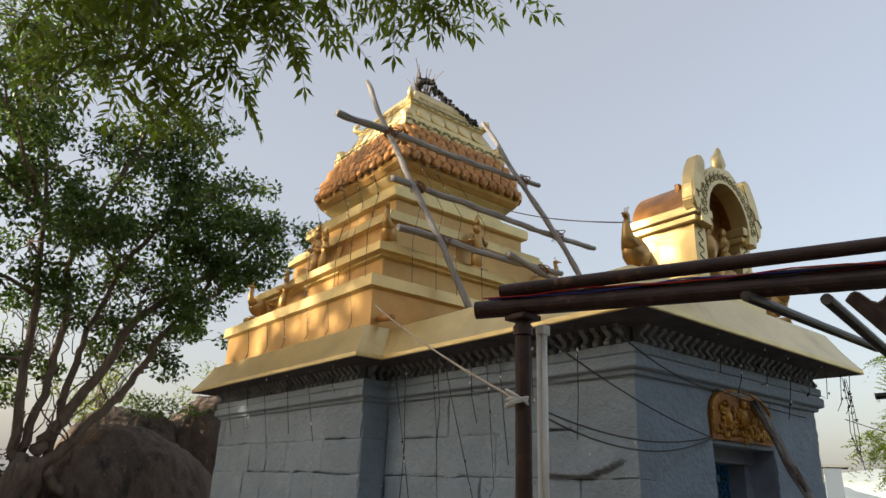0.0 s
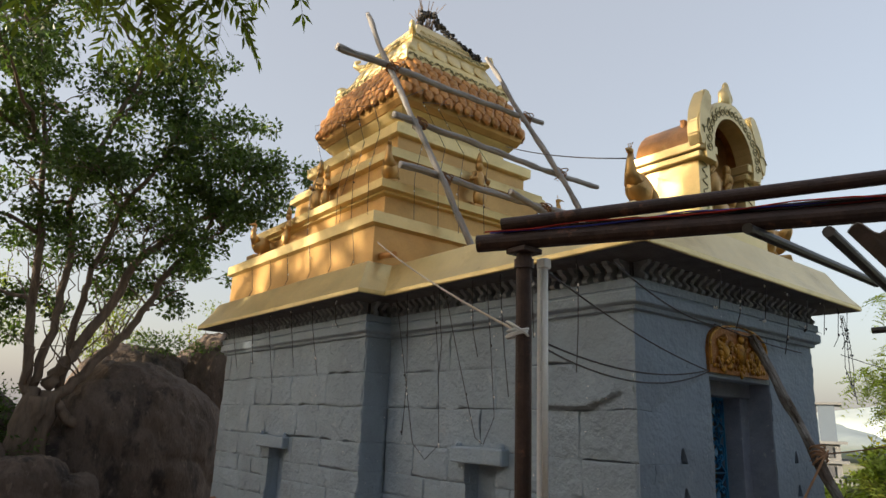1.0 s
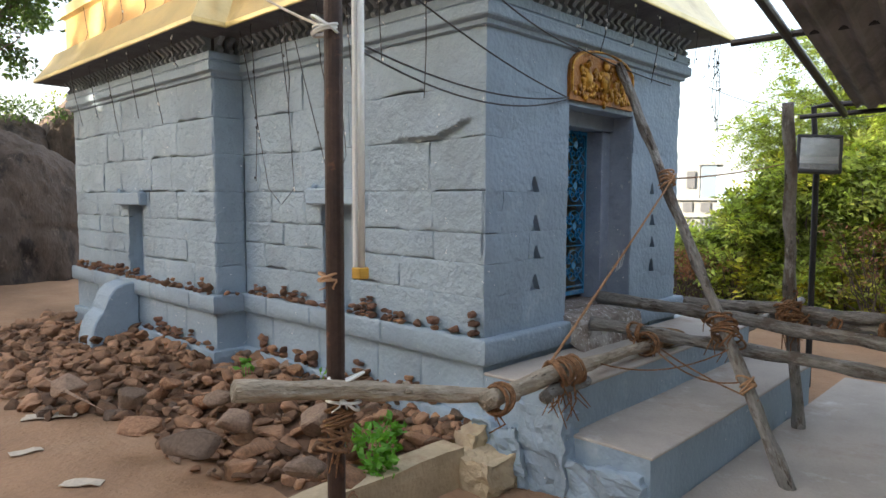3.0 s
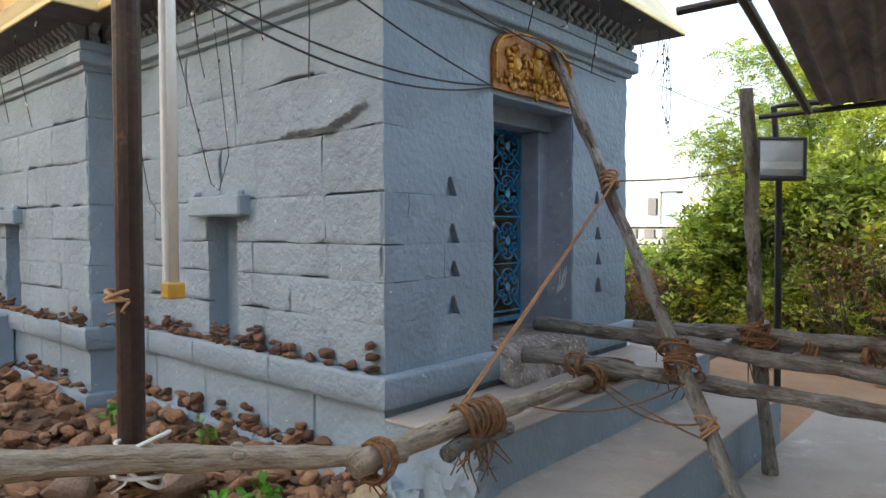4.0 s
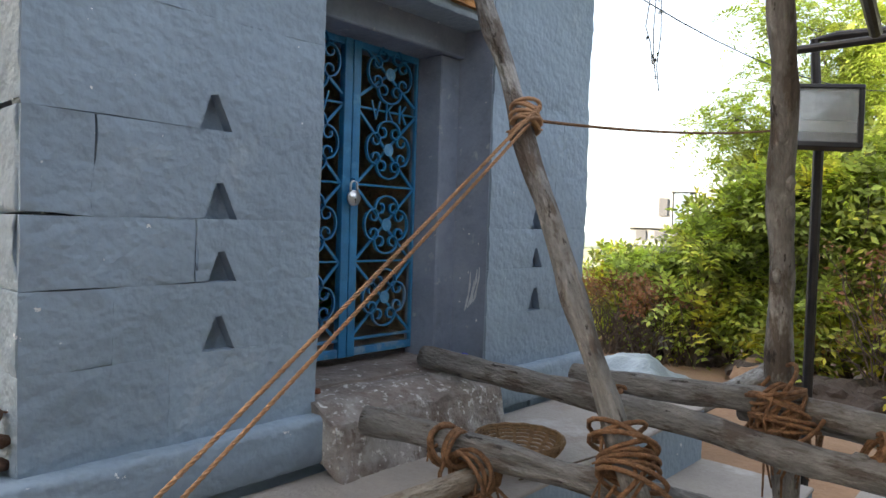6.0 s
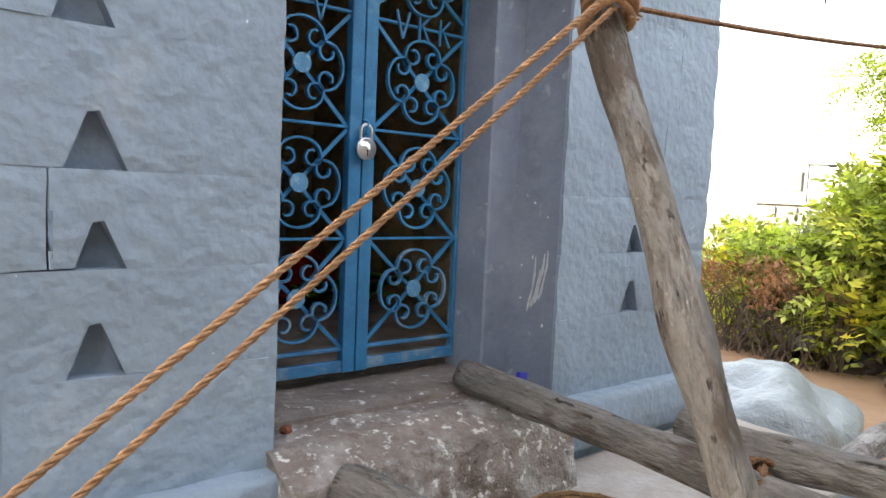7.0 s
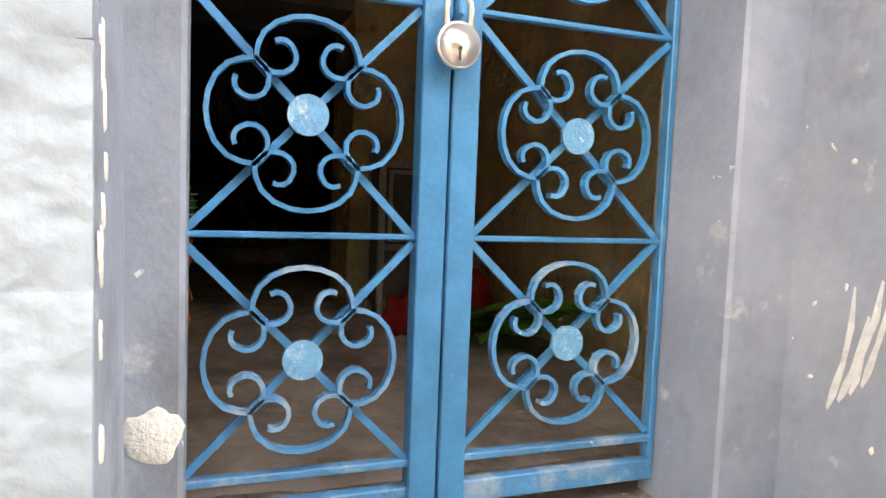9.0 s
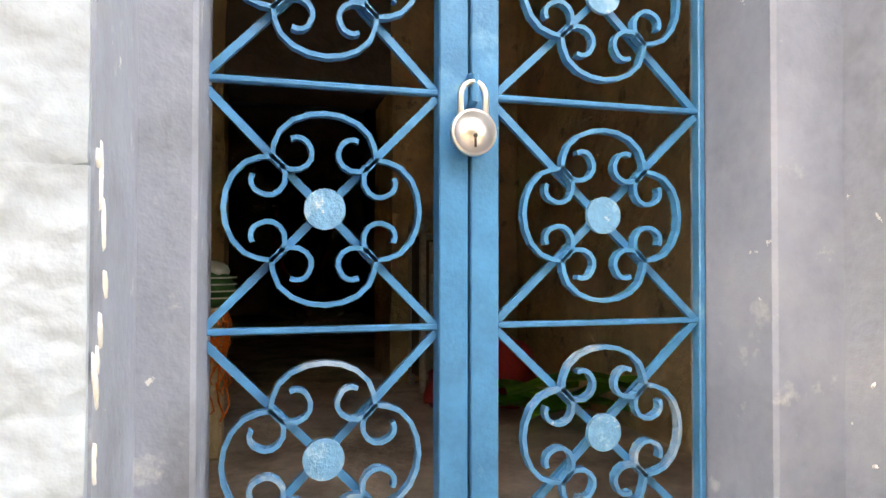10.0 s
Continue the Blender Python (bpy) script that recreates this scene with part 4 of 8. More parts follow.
    for k in range(4):
        rot = Matrix.Rotation(k * math.pi / 2, 4, "Z")
        for r in range(rows):
            z = 5.39 + r * 0.098
            s = dome_s(z)
            slope = math.atan2(dome_s(z - 0.05) - dome_s(z + 0.03), 0.08)
            cnt = round(2 * s / 0.172)
            for i in range(cnt + (r % 2)):
                x = -s + 2 * s * (i + 0.5 * ((r + 1) % 2)) / cnt
                if abs(x) > s - 0.03:
                    continue
                m = Matrix.Translation((TX, TY, 0)) @ rot @ Matrix.Translation((x, -s + 0.004, z)) @ Matrix.Rotation(-slope - 0.14, 4, "X") @ Matrix.Rotation(random.uniform(-0.05, 0.05), 4, "Y")
                if k in (0, 3):
                    piece("scale", me, tower, m)
                else:
                    piece("scale", me, tower, m) if r % 2 == 0 else None
    # pot finial with dry twigs
    bm = bmesh.new()
    prof = [(0.20, 6.89), (0.20, 6.93), (0.10, 6.95), (0.08, 6.98), (0.13, 7.02), (0.15, 7.08), (0.12, 7.14), (0.06, 7.18), (0.05, 7.22)]
    seg = 14
    rings = [[bm.verts.new((TX + r * math.cos(2 * math.pi * i / seg), TY + r * math.sin(2 * math.pi * i / seg), z)) for i in range(seg)] for r, z in prof]
    for a, b in zip(rings, rings[1:]):
        for i in range(seg):
            bm.faces.new((a[i], a[(i + 1) % seg], b[(i + 1) % seg], b[i]))
    bm.faces.new(rings[-1])
    part("finial_pot", bm, COPPER, tower, "copper-coloured pot finial", smooth=True)
    rng = random.Random(9)
    bm = bmesh.new()
    for i in range(70):
        a, l = rng.uniform(0, 6.28), rng.uniform(0.2, 0.5)
        t = rng.uniform(0.05, 0.55)
        p = Vector((TX + 0.09 * math.cos(a), TY + 0.09 * math.sin(a), rng.uniform(6.92, 7.2)))
        tube(bm, [p, p + Vector((math.cos(a) * t * l * 0.4, math.sin(a) * t * l * 0.4, l * 0.6)), p + Vector((math.cos(a) * t * l, math.sin(a) * t * l, l))], 0.006, 3)
    tagged(part("twig_bundle", bm, BARK), "bundle of dry twigs and grass tied to the tower's finial", "twigs")
    bm = bmesh.new()
    pts = [Vector((TX - 0.12, TY - 0.02, 7.02)), Vector((TX - 0.13, TY - 0.12, 7.34)), Vector((TX + 0.0, TY - 0.16, 7.36)), Vector((TX + 0.12, TY - 0.22, 7.18)), Vector((TX + 0.30, TY - 0.36, 6.95)), Vector((TX + 0.48, TY - 0.50, 6.76)), Vector((TX + 0.62, TY - 0.62, 6.60))]
    for a, b in zip(pts, pts[1:]):
        for i in range(26):
            p = a.lerp(b, i / 26) + Vector([rng.gauss(0, 0.025) for _ in range(3)])
            blob(bm, p, (0.035, 0.035, 0.03), 1, 0.3, 3, i)
    tagged(part("dried_garland", bm, BLACK), "blackened dried flower garland hanging from the finial", "garland")


build_tower()


# ---- arched shrine niche over the entrance ----
def build_arch_shrine():
    sh = thing("arched_roof_shrine", "gold painted shrine with a barrel roof and carved horseshoe arch", "shrine")
    x0, x1, y0, y1 = 1.03, 2.02, 0.03, 0.66
    def add(name, m, fn, label="", smooth=False):
        bm = bmesh.new()
        fn(bm)
        part(name, bm, m, sh, label, smooth)
    add("base", GOLD, lambda b: box(b, x0 - 0.05, x1 + 0.05, y0 - 0.03, y1 + 0.04, 2.78, 2.98, 0.01))
    def body(b):
        box(b, x0 + 0.02, x0 + 0.20, y0 + 0.02, y1, 2.96, 3.46)
        box(b, x1 - 0.20, x1 - 0.02, y0 + 0.02, y1, 2.96, 3.46)
        box(b, x0 + 0.19, x1 - 0.19, y0 + 0.22, y1, 2.96, 3.46)
    add("body", GOLD, body)
    def cornice(b):
        box(b, x0 - 0.03, x0 + 0.23, y0 - 0.03, y1 + 0.03, 3.45, 3.51, 0.01)
        box(b, x1 - 0.23, x1 + 0.03, y0 - 0.03, y1 + 0.03, 3.45, 3.51, 0.01)
        box(b, x0 - 0.05, x0 + 0.23, y0 - 0.05, y1 + 0.05, 3.515, 3.60, 0.012)
        box(b, x1 - 0.23, x1 + 0.05, y0 - 0.05, y1 + 0.05, 3.515, 3.60, 0.012)
    for xa, xb in ((x0, x0 + 0.23), (x1 - 0.23, x1)):
        for o, za, zb in ((0.03, 3.45, 3.51), (0.05, 3.515, 3.60)):
            add("cornice", GOLD, lambda b: box(b, xa - (o if xa == x0 else 0), xb + (o if xb == x1 else 0), y0 - o, y1 + o, za, zb, 0.01))
    cx = (x0 + x1) / 2
    def barrel(b):
        n = 14
        a = [(cx + 0.46 * math.cos(math.pi * i / n), 3.58 + 0.42 * math.sin(math.pi * i / n)) for i in range(n + 1)]
        f = [b.verts.new((x, y0 + 0.10, z)) for x, z in a]
        k = [b.verts.new((x, y1 + 0.02, z)) for x, z in a]
        for i in range(n):
            b.faces.new((f[i], f[i + 1], k[i + 1], k[i]))
        b.faces.new(k)
    add("barrel_roof", COPPER, barrel, "copper-toned barrel roof", True)
    def arch(b):
        n = 22
        ya, yb = y0 - 0.06, y0 + 0.10
        ring = []
        for i in range(n + 1):
            t = math.pi * (-0.10 + 1.20 * i / n)
            wob = 0.018 * math.cos(9 * t)
            ro, ri = 0.485 + wob * 0.6, 0.335
            pk = 0.02 * max(0, math.sin(t)) ** 8
            ring.append(((cx + ro * math.cos(t), 3.60 + (ro + pk) * 0.98 * math.sin(t)), (cx + ri * math.cos(t), 3.56 + ri * 1.12 * math.sin(t))))
        for (o1, i1), (o2, i2) in zip(ring, ring[1:]):
            q = [b.verts.new((x, ya, z)) for x, z in (o1, o2, i2, i1)]
            r = [b.verts.new((x, yb, z)) for x, z in (o1, o2, i2, i1)]
            b.faces.new(q)
            b.faces.new(r[::-1])
            for k in range(4):
                b.faces.new((q[k], r[k], r[(k + 1) % 4], q[(k + 1) % 4]))
        bmesh.ops.remove_doubles(b, verts=b.verts, dist=1e-4)
    add("arch", GOLD, arch, "carved pale gold horseshoe arch")
    for i in range(17):
        t = math.pi * (-0.02 + 1.04 * i / 16)
        c = (cx + 0.41 * math.cos(t), y0 - 0.062, 3.59 + 0.41 * math.sin(t))
        pts = [(c[0] + 0.05 * (1 - k / 14) * math.cos(k * 0.75 + t), c[1], c[2] + 0.05 * (1 - k / 14) * math.sin(k * 0.75 + t)) for k in range(13)]
        add("carved_scroll", CARVED, lambda b: tube(b, pts, 0.005, 4))
    for px in (x0 + 0.11, x1 - 0.11):
        for k in range(4):
            pts = [(px + 0.035 * math.sin(j * 0.9 + k), y0 + 0.017, 3.02 + k * 0.11 + 0.012 * j) for j in range(9)]
            add("carved_scroll", CARVED, lambda b: tube(b, pts, 0.005, 4))
    # leaf-shaped crest, and curled lobes on both shoulders
    add("crest", GOLD, lambda b: blob(b, (cx + 0.02, y0, 4.17), (0.085, 0.05, 0.13), 3, 0.25, 2), smooth=True)
    add("crest_tip", GOLD, lambda b: blob(b, (cx + 0.04, y0, 4.29), (0.04, 0.03, 0.07), 2, 0.2, 2), smooth=True)
    for sx in (-1, 1):
        def plate(b):
            out = [(0.55, 184), (0.585, 174), (0.605, 162), (0.62, 150), (0.64, 140), (0.675, 131), (0.65, 126)]
            inn = [(0.575, 125), (0.515, 132), (0.485, 146), (0.475, 162), (0.48, 176), (0.50, 185)]
            pts = [(cx - sx * r * math.cos(radians(a)), 3.58 + r * math.sin(radians(a))) for r, a in out + inn]
            fr = [b.verts.new((x, y0 - 0.066, z)) for x, z in pts]
            bk = [b.verts.new((x, y0 + 0.05, z)) for x, z in pts]
            b.faces.new(fr)
            b.faces.new(bk[::-1])
            for q in range(len(pts)):
                w = (q + 1) % len(pts)
                b.faces.new((fr[q], bk[q], bk[w], fr[w]))
            bmesh.ops.bevel(b, geom=[e for e in b.edges], offset=0.012, segments=2, affect="EDGES")
        add("curled_plate", GOLD, plate)
        curl = [(cx + sx * (0.54 - 0.010 * q) + 0.04 * (1 - q / 16) * math.cos(q * 0.7), y0 - 0.068, 3.66 + 0.012 * q + 0.04 * (1 - q / 16) * math.sin(q * 0.7)) for q in range(14)]
        add("carved_scroll", CARVED, lambda b: tube(b, curl, 0.007, 5))
    add("niche_back", COPPER, lambda b: box(b, x0 + 0.14, x1 - 0.14, y0 + 0.20, y0 + 0.24, 2.97, 3.92))
    # seated statues in the niche
    for k, (dx, s) in enumerate(((-0.12, 1.0), (0.14, 0.8))):
        bm = bmesh.new()
        c = (cx + dx, y0 + 0.10, 3.0)
        blob(bm, (c[0], c[1], c[2] + 0.12 * s), (0.15 * s, 0.10, 0.12 * s), 2, 0.2, 2, k)
        blob(bm, (c[0], c[1], c[2] + 0.33 * s), (0.09 * s, 0.07, 0.15 * s), 2, 0.2, 2, k)
        blob(bm, (c[0], c[1], c[2] + 0.54 * s), (0.06 * s, 0.06, 0.08 * s), 2, 0.1, 2, k)
        blob(bm, (c[0], c[1], c[2] + 0.66 * s), (0.04 * s, 0.04, 0.08 * s), 2, 0.1, 2, k)
        for sx in (-1, 1):
            tube(bm, [(c[0] + sx * 0.08 * s, c[1], c[2] + 0.42 * s), (c[0] + sx * 0.17 * s, c[1] - 0.03, c[2] + 0.34 * s), (c[0] + sx * 0.12 * s, c[1] - 0.08, c[2] + 0.44 * s)], 0.03 * s, 6)
        tagged(part("statue", bm, GOLD_DEEP, smooth=True), "small gold painted seated statue in the arched niche", "statue", "statues on the roof")


build_arch_shrine()


def peacock():
    """A gold bird statue on a low block, facing -y."""
    bm = bmesh.new()
    box(bm, -0.13, 0.13, -0.16, 0.18, 0.0, 0.06, 0.01)
    blob(bm, (0, 0.0, 0.22), (0.10, 0.15, 0.13), 3, 0.05, 2)
    tube(bm, [(0, -0.08, 0.26), (0, -0.14, 0.33), (0, -0.15, 0.42), (0, -0.13, 0.49)], [0.085, 0.05, 0.032, 0.024], 10)
    blob(bm, (0, -0.145, 0.51), (0.028, 0.042, 0.030), 2, 0.05, 2)
    tube(bm, [(0, -0.18, 0.515), (0, -0.225, 0.50)], [0.014, 0.004], 5)
    for k in (-1, 0, 1):
        tube(bm, [(k * 0.01, -0.14, 0.54), (k * 0.02, -0.13, 0.585)], [0.0025, 0.004], 4)
    tube(bm, [(0, 0.08, 0.24), (0, 0.2, 0.20), (0, 0.36, 0.09), (0, 0.46, 0.02)], [0.085, 0.08, 0.065, 0.03], 8)
    for k in (-1, 1):
        tube(bm, [(k * 0.045, -0.01, 0.14), (k * 0.045, -0.03, 0.06)], 0.016, 6)
    ob = part("peacock_statue", bm, GOLD_DEEP, smooth=True)
    return tagged(ob, "gold painted peacock statue with a long lowered tail", "statue", "statues on the roof")


def figure(s):
    bm = bmesh.new()
    box(bm, -0.13 * s, 0.13 * s, -0.09 * s, 0.09 * s, 0, 0.08 * s, 0.01)
    blob(bm, (0, -0.02, 0.22 * s), (0.10 * s, 0.08 * s, 0.17 * s), 2, 0.1, 2)
    blob(bm, (0, 0, 0.45 * s), (0.085 * s, 0.06 * s, 0.14 * s), 2, 0.1, 2)
    blob(bm, (0, 0, 0.64 * s), (0.055 * s, 0.055 * s, 0.07 * s), 2, 0.05, 2)
    tube(bm, [(0, 0, 0.68 * s), (0, 0, 0.76 * s), (0, 0, 0.84 * s)], [0.05 * s, 0.04 * s, 0.012 * s], 8)
    for k in (-1, 1):
        tube(bm, [(k * 0.08 * s, 0, 0.54 * s), (k * 0.15 * s, -0.02, 0.42 * s), (k * 0.10 * s, -0.08, 0.44 * s)], 0.028 * s, 6)
    return tagged(part("statue", bm, GOLD_DEEP, smooth=True), "gold painted standing deity statue on the tower's tier", "statue", "statues on the roof")


def build_statues():
    p = peacock()
    p.matrix_basis = pose(0.46, 0.24, 2.845, 0, 0, -80)
    for m in (pose(2.66, 0.22, 2.84, 0, 0, 20), pose(TX - 1.36, TY - 1.36, 3.82, 0, 0, -45), pose(TX + 1.36, TY - 1.36, 3.82, 0, 0, 45), pose(TX - 1.68, TY + 1.40, 3.34, 0, 0, -90)):
        copy_thing(p, m)
    f = figure(0.98)
    f.matrix_basis = pose(TX - 0.02, TY - 1.42, 3.82)
    copy_thing(f, pose(TX - 1.42, TY + 0.30, 3.82, 0, 0, -90))
    copy_thing(f, pose(TX - 1.45, TY + 0.02, 3.82, 0, 0, -90) @ Matrix.Scale(0.8, 4))
    copy_thing(f, pose(TX - 1.70, TY + 0.55, 3.34, 0, 0, -90) @ Matrix.Scale(0.75, 4))
    # crouching creatures at the edge of the roof
    bm = bmesh.new()
    blob(bm, (0, 0, 0.09), (0.08, 0.15, 0.09), 2, 0.15, 2)
    blob(bm, (0, -0.15, 0.18), (0.06, 0.06, 0.06), 2, 0.15, 2)
    tube(bm, [(0, 0.13, 0.1), (0, 0.2, 0.16), (0, 0.19, 0.24)], [0.02, 0.018, 0.01], 6)
    ob = tagged(part("statue", bm, GOLD_DEEP, smooth=True), "small gold crouching animal statue on the eaves", "statue", "statues on the roof")
    ob.matrix_basis = pose(2.28, 0.10, 2.83, 0, 0, -60)
    # drain spout on the tower's base
    bm = bmesh.new()
    tube(bm, [(BX0 + 0.05, BY0 + 0.02, 2.88), (BX0 + 0.02, BY0 - 0.38, 2.83)], [0.035, 0.035], 10)
    tagged(part("drain_spout", bm, COPPER), "short copper-coloured drain spout from the roof", "spout")


build_statues()


# ---- gilt relief over the door ----
def build_relief():
    th = thing("relief_panel", "gilt orange arched relief panel above the doorway", "relief")
    bm = bmesh.new()
    cx, x0, x1, z0, zs, zt = 1.47, 0.99, 1.94, 1.655, 1.90, 2.075
    pts = [(x0, z0), (x1, z0), (x1, zs)]
    for i in range(1, 12):
        t = math.pi * i / 12
        pts.append((cx + (x1 - x0) / 2 * math.cos(t), zs + (zt - zs) * math.sin(t)))
    pts.append((x0, zs))
    y0, y1 = WY - 0.025, WY + 0.02
    a = [bm.verts.new((x, y0, z)) for x, z in pts]
    b = [bm.verts.new((x, y1, z)) for x, z in pts]
    bm.faces.new(a)
    for i in range(len(pts)):
        j = (i + 1) % len(pts)
        bm.faces.new((a[i], b[i], b[j], a[j]))
    part("panel", bm, RELIEF_BACK, th)
    bm = bmesh.new()
    tube(bm, [(x, y0 - 0.004, z) for x, z in [(x0 + 0.025, z0 + 0.06)] + [(cx + (x - cx) * 0.95, zs + (z - zs) * 0.9) for x, z in pts[2:][::-1]] + [(x1 - 0.025, z0 + 0.06)]], 0.012, 6)
    part("border", bm, RELIEF, th)
    rng = random.Random(3)
    bm = bmesh.new()
    for c, s in ((1.22, 1.0), (1.47, 1.25), (1.72, 1.0)):
        for k in range(46):
            t, r = rng.uniform(0, 6.28), rng.uniform(0.03, 0.13) * s
            blob(bm, (c + r * math.cos(t), y0 - 0.005, 1.82 + r * 1.1 * math.sin(t)), (rng.uniform(0.012, 0.03), 0.016, rng.uniform(0.015, 0.04)), 1, 0.4, 3, k)
        blob(bm, (c, y0 - 0.01, 1.81 + 0.02 * s), (0.045 * s, 0.03, 0.07 * s), 2, 0.2, 3, c)
        blob(bm, (c, y0 - 0.015, 1.91 + 0.03 * s), (0.025 * s, 0.025, 0.03 * s), 2, 0.2, 3, c)
    for k in range(16):
        blob(bm, (1.06 + k * 0.053, y0 - 0.004, 1.71), (0.018, 0.012, 0.022), 1, 0.3, 3, k)
    part("relief", bm, RELIEF, th, smooth=True)


build_relief()


# ---- blue iron gate ----
GATE_Y = 0.43


def scroll_half(s):
    """Half of a petal-shaped scroll, from its outer middle to the inner curl; s mirrors it."""
    pts = []
    for r, a in ((0.134, 0), (0.133, 10), (0.130, 20), (0.123, 30), (0.112, 38), (0.101, 45)):
        pts.append((r * math.sin(radians(a)) * s, r * math.cos(radians(a))))
    c = (0.090 * math.sin(radians(24.5)) * s, 0.090 * math.cos(radians(24.5)))
    node = pts[-1]
    a0 = math.atan2(node[1] - c[1], (node[0] - c[0]) * s)
    r0 = math.hypot(node[0] - c[0], node[1] - c[1])
    for k in range(1, 12):
        f = k / 11
        a = a0 - f * radians(285)
        r = r0 + (0.017 - r0) * min(1, f * 1.6)
        pts.append((c[0] + s * r * math.cos(a), c[1] + r * math.sin(a)))
    return pts


def build_gate():
    gate = thing("iron_gate", "pair of locked blue enamelled iron grille doors", "gate", at=(0, 0, 0))
    lx = [(1.073, 1.408), (1.499, 1.863)]
    def bar(leaf, name, x0, x1, z0, z1, d=0.010, m=BLUE):
        bm = bmesh.new()
        box(bm, x0, x1, GATE_Y - d, GATE_Y + d, z0, z1, 0.002)
        return part(name, bm, m, leaf)
    for n, (x0, x1) in enumerate(lx):
        leaf = bar(gate, "gate_leaf", *((1.407, 1.4515) if n == 0 else (1.4560, 1.500)), 0.09, 1.50, 0.018)
        bar(leaf, "hinge_stile", *((x0 - 0.006, x0 + 0.006) if n == 0 else (x1 - 0.006, x1 + 0.006)), 0.09, 1.50)
        bar(leaf, "bottom_rail", x0, x1, 0.092, 0.128, 0.012, BLUE_WORN)
        bar(leaf, "top_rail", x0, x1, 1.47, 1.50, 0.012)
        bar(leaf, "cross_bar", x0, x1, 0.160, 0.172, 0.010, BLUE_WORN)
        for k in range(4):
            zc = 0.340 + 0.3480 * k + (0.008 if n and k == 0 else 0)
            xc = (x0 + x1) / 2 - 0.007 * n
            if k < 3:
                bar(leaf, "cross_bar", x0, x1, 0.340 + 0.348 * k + 0.174, 0.340 + 0.348 * k + 0.183, 0.008)
            hw, hh = (x1 - x0) / 2, 0.172
            if k == 3:
                hh = 0.13
            for sx in (-1, 1):
                for sz in (-1, 1):
                    bm = bmesh.new()
                    strip(bm, [(xc, GATE_Y, zc), (xc + sx * hw * 0.985, GATE_Y, zc + sz * hh * 0.985)], (0, 1, 0), 0.010, 0.0115)
                    part("diagonal_bar", bm, BLUE, leaf)
            for q in range(4):
                bm = bmesh.new()
                rot = Matrix.Rotation(q * math.pi / 2, 2)
                full = scroll_half(-1)[::-1] + scroll_half(1)[1:]
                pts = []
                for x, z in full:
                    v = rot @ Vector((x, z))
                    pts.append((xc + v.x * 1.01, GATE_Y - 0.016, zc + v.y))
                strip(bm, pts, (0, 1, 0), 0.016, 0.0068)
                part("scroll", bm, BLUE if k else BLUE_WORN, leaf)
            bm = bmesh.new()
            bmesh.ops.create_cone(bm, cap_ends=True, segments=24, radius1=0.029, radius2=0.029, depth=0.008, matrix=Matrix.Translation((xc, GATE_Y - 0.018, zc)) @ Matrix.Rotation(math.pi / 2, 4, "X"))
            part("disc", bm, BLUE_PALE, leaf)
        # letters welded of flat bar between the two upper roses
        zc = 0.340 + 0.348 * 2.5
        glyphs = {"V": [((-0.4, 0.5), (0, -0.5)), ((0, -0.5), (0.4, 0.5))], "K": [((-0.3, -0.5), (-0.3, 0.5)), ((-0.3, 0.0), (0.35, 0.5)), ((-0.12, 0.13), (0.35, -0.5))]}
        for i, ch in enumerate("VKK" if n else "V"):
            x = (x0 + 0.095 + 0.085 * i) if n else x1 - 0.11
            for (xa, za), (xb, zb) in glyphs[ch]:
                bm = bmesh.new()
                strip(bm, [(x + xa * 0.062, GATE_Y - 0.012, zc + za * 0.085), (x + xb * 0.062, GATE_Y - 0.012, zc + zb * 0.085)], (0, 1, 0), 0.008, 0.007)
                part("letter_stroke", bm, BLUE, leaf)
    bm = bmesh.new()
    tube(bm, [(1.4535, GATE_Y - 0.02, 0.845), (1.4535, GATE_Y - 0.045, 0.85), (1.4535, GATE_Y - 0.045, 0.885), (1.4535, GATE_Y - 0.02, 0.89)], 0.006, 8)
    part("hasp", bm, BLUE, gate)
    lock = thing("padlock", "round polished steel padlock hanging on the gate hasp", "padlock")
    bm = bmesh.new()
    bmesh.ops.create_cone(bm, cap_ends=True, segments=36, radius1=0.034, radius2=0.034, depth=0.022, matrix=Matrix.Translation((1.450, GATE_Y - 0.045, 0.802)) @ Matrix.Rotation(math.pi / 2, 4, "X"))
    bmesh.ops.bevel(bm, geom=[e for e in bm.edges if e.calc_length() < 0.01], offset=0.004, segments=3, affect="EDGES")
    part("lock_body", bm, CHROME, lock, smooth=True)
    bm = bmesh.new()
    tube(bm, [(1.450 + 0.019 * math.cos(t), GATE_Y - 0.045, z) for t, z in [(math.pi, 0.822), (math.pi, 0.857)]] + [(1.450 + 0.019 * math.cos(math.pi - k * math.pi / 8), GATE_Y - 0.045, 0.857 + 0.019 * math.sin(k * math.pi / 8)) for k in range(1, 8)] + [(1.469, GATE_Y - 0.045, 0.857), (1.469, GATE_Y - 0.045, 0.822)], 0.005, 8)
    part("shackle", bm, CHROME, lock, smooth=True)
    bm = bmesh.new()
    box(bm, 1.4485, 1.4515, GATE_Y - 0.0575, GATE_Y - 0.0555, 0.779, 0.796)
    bmesh.ops.create_cone(bm, cap_ends=True, segments=12, radius1=0.0032, radius2=0.0032, depth=0.002, matrix=Matrix.Translation((1.450, GATE_Y - 0.0567, 0.796)) @ Matrix.Rotation(math.pi / 2, 4, "X"))
    part("keyhole", bm, BLACK, lock)


build_gate()


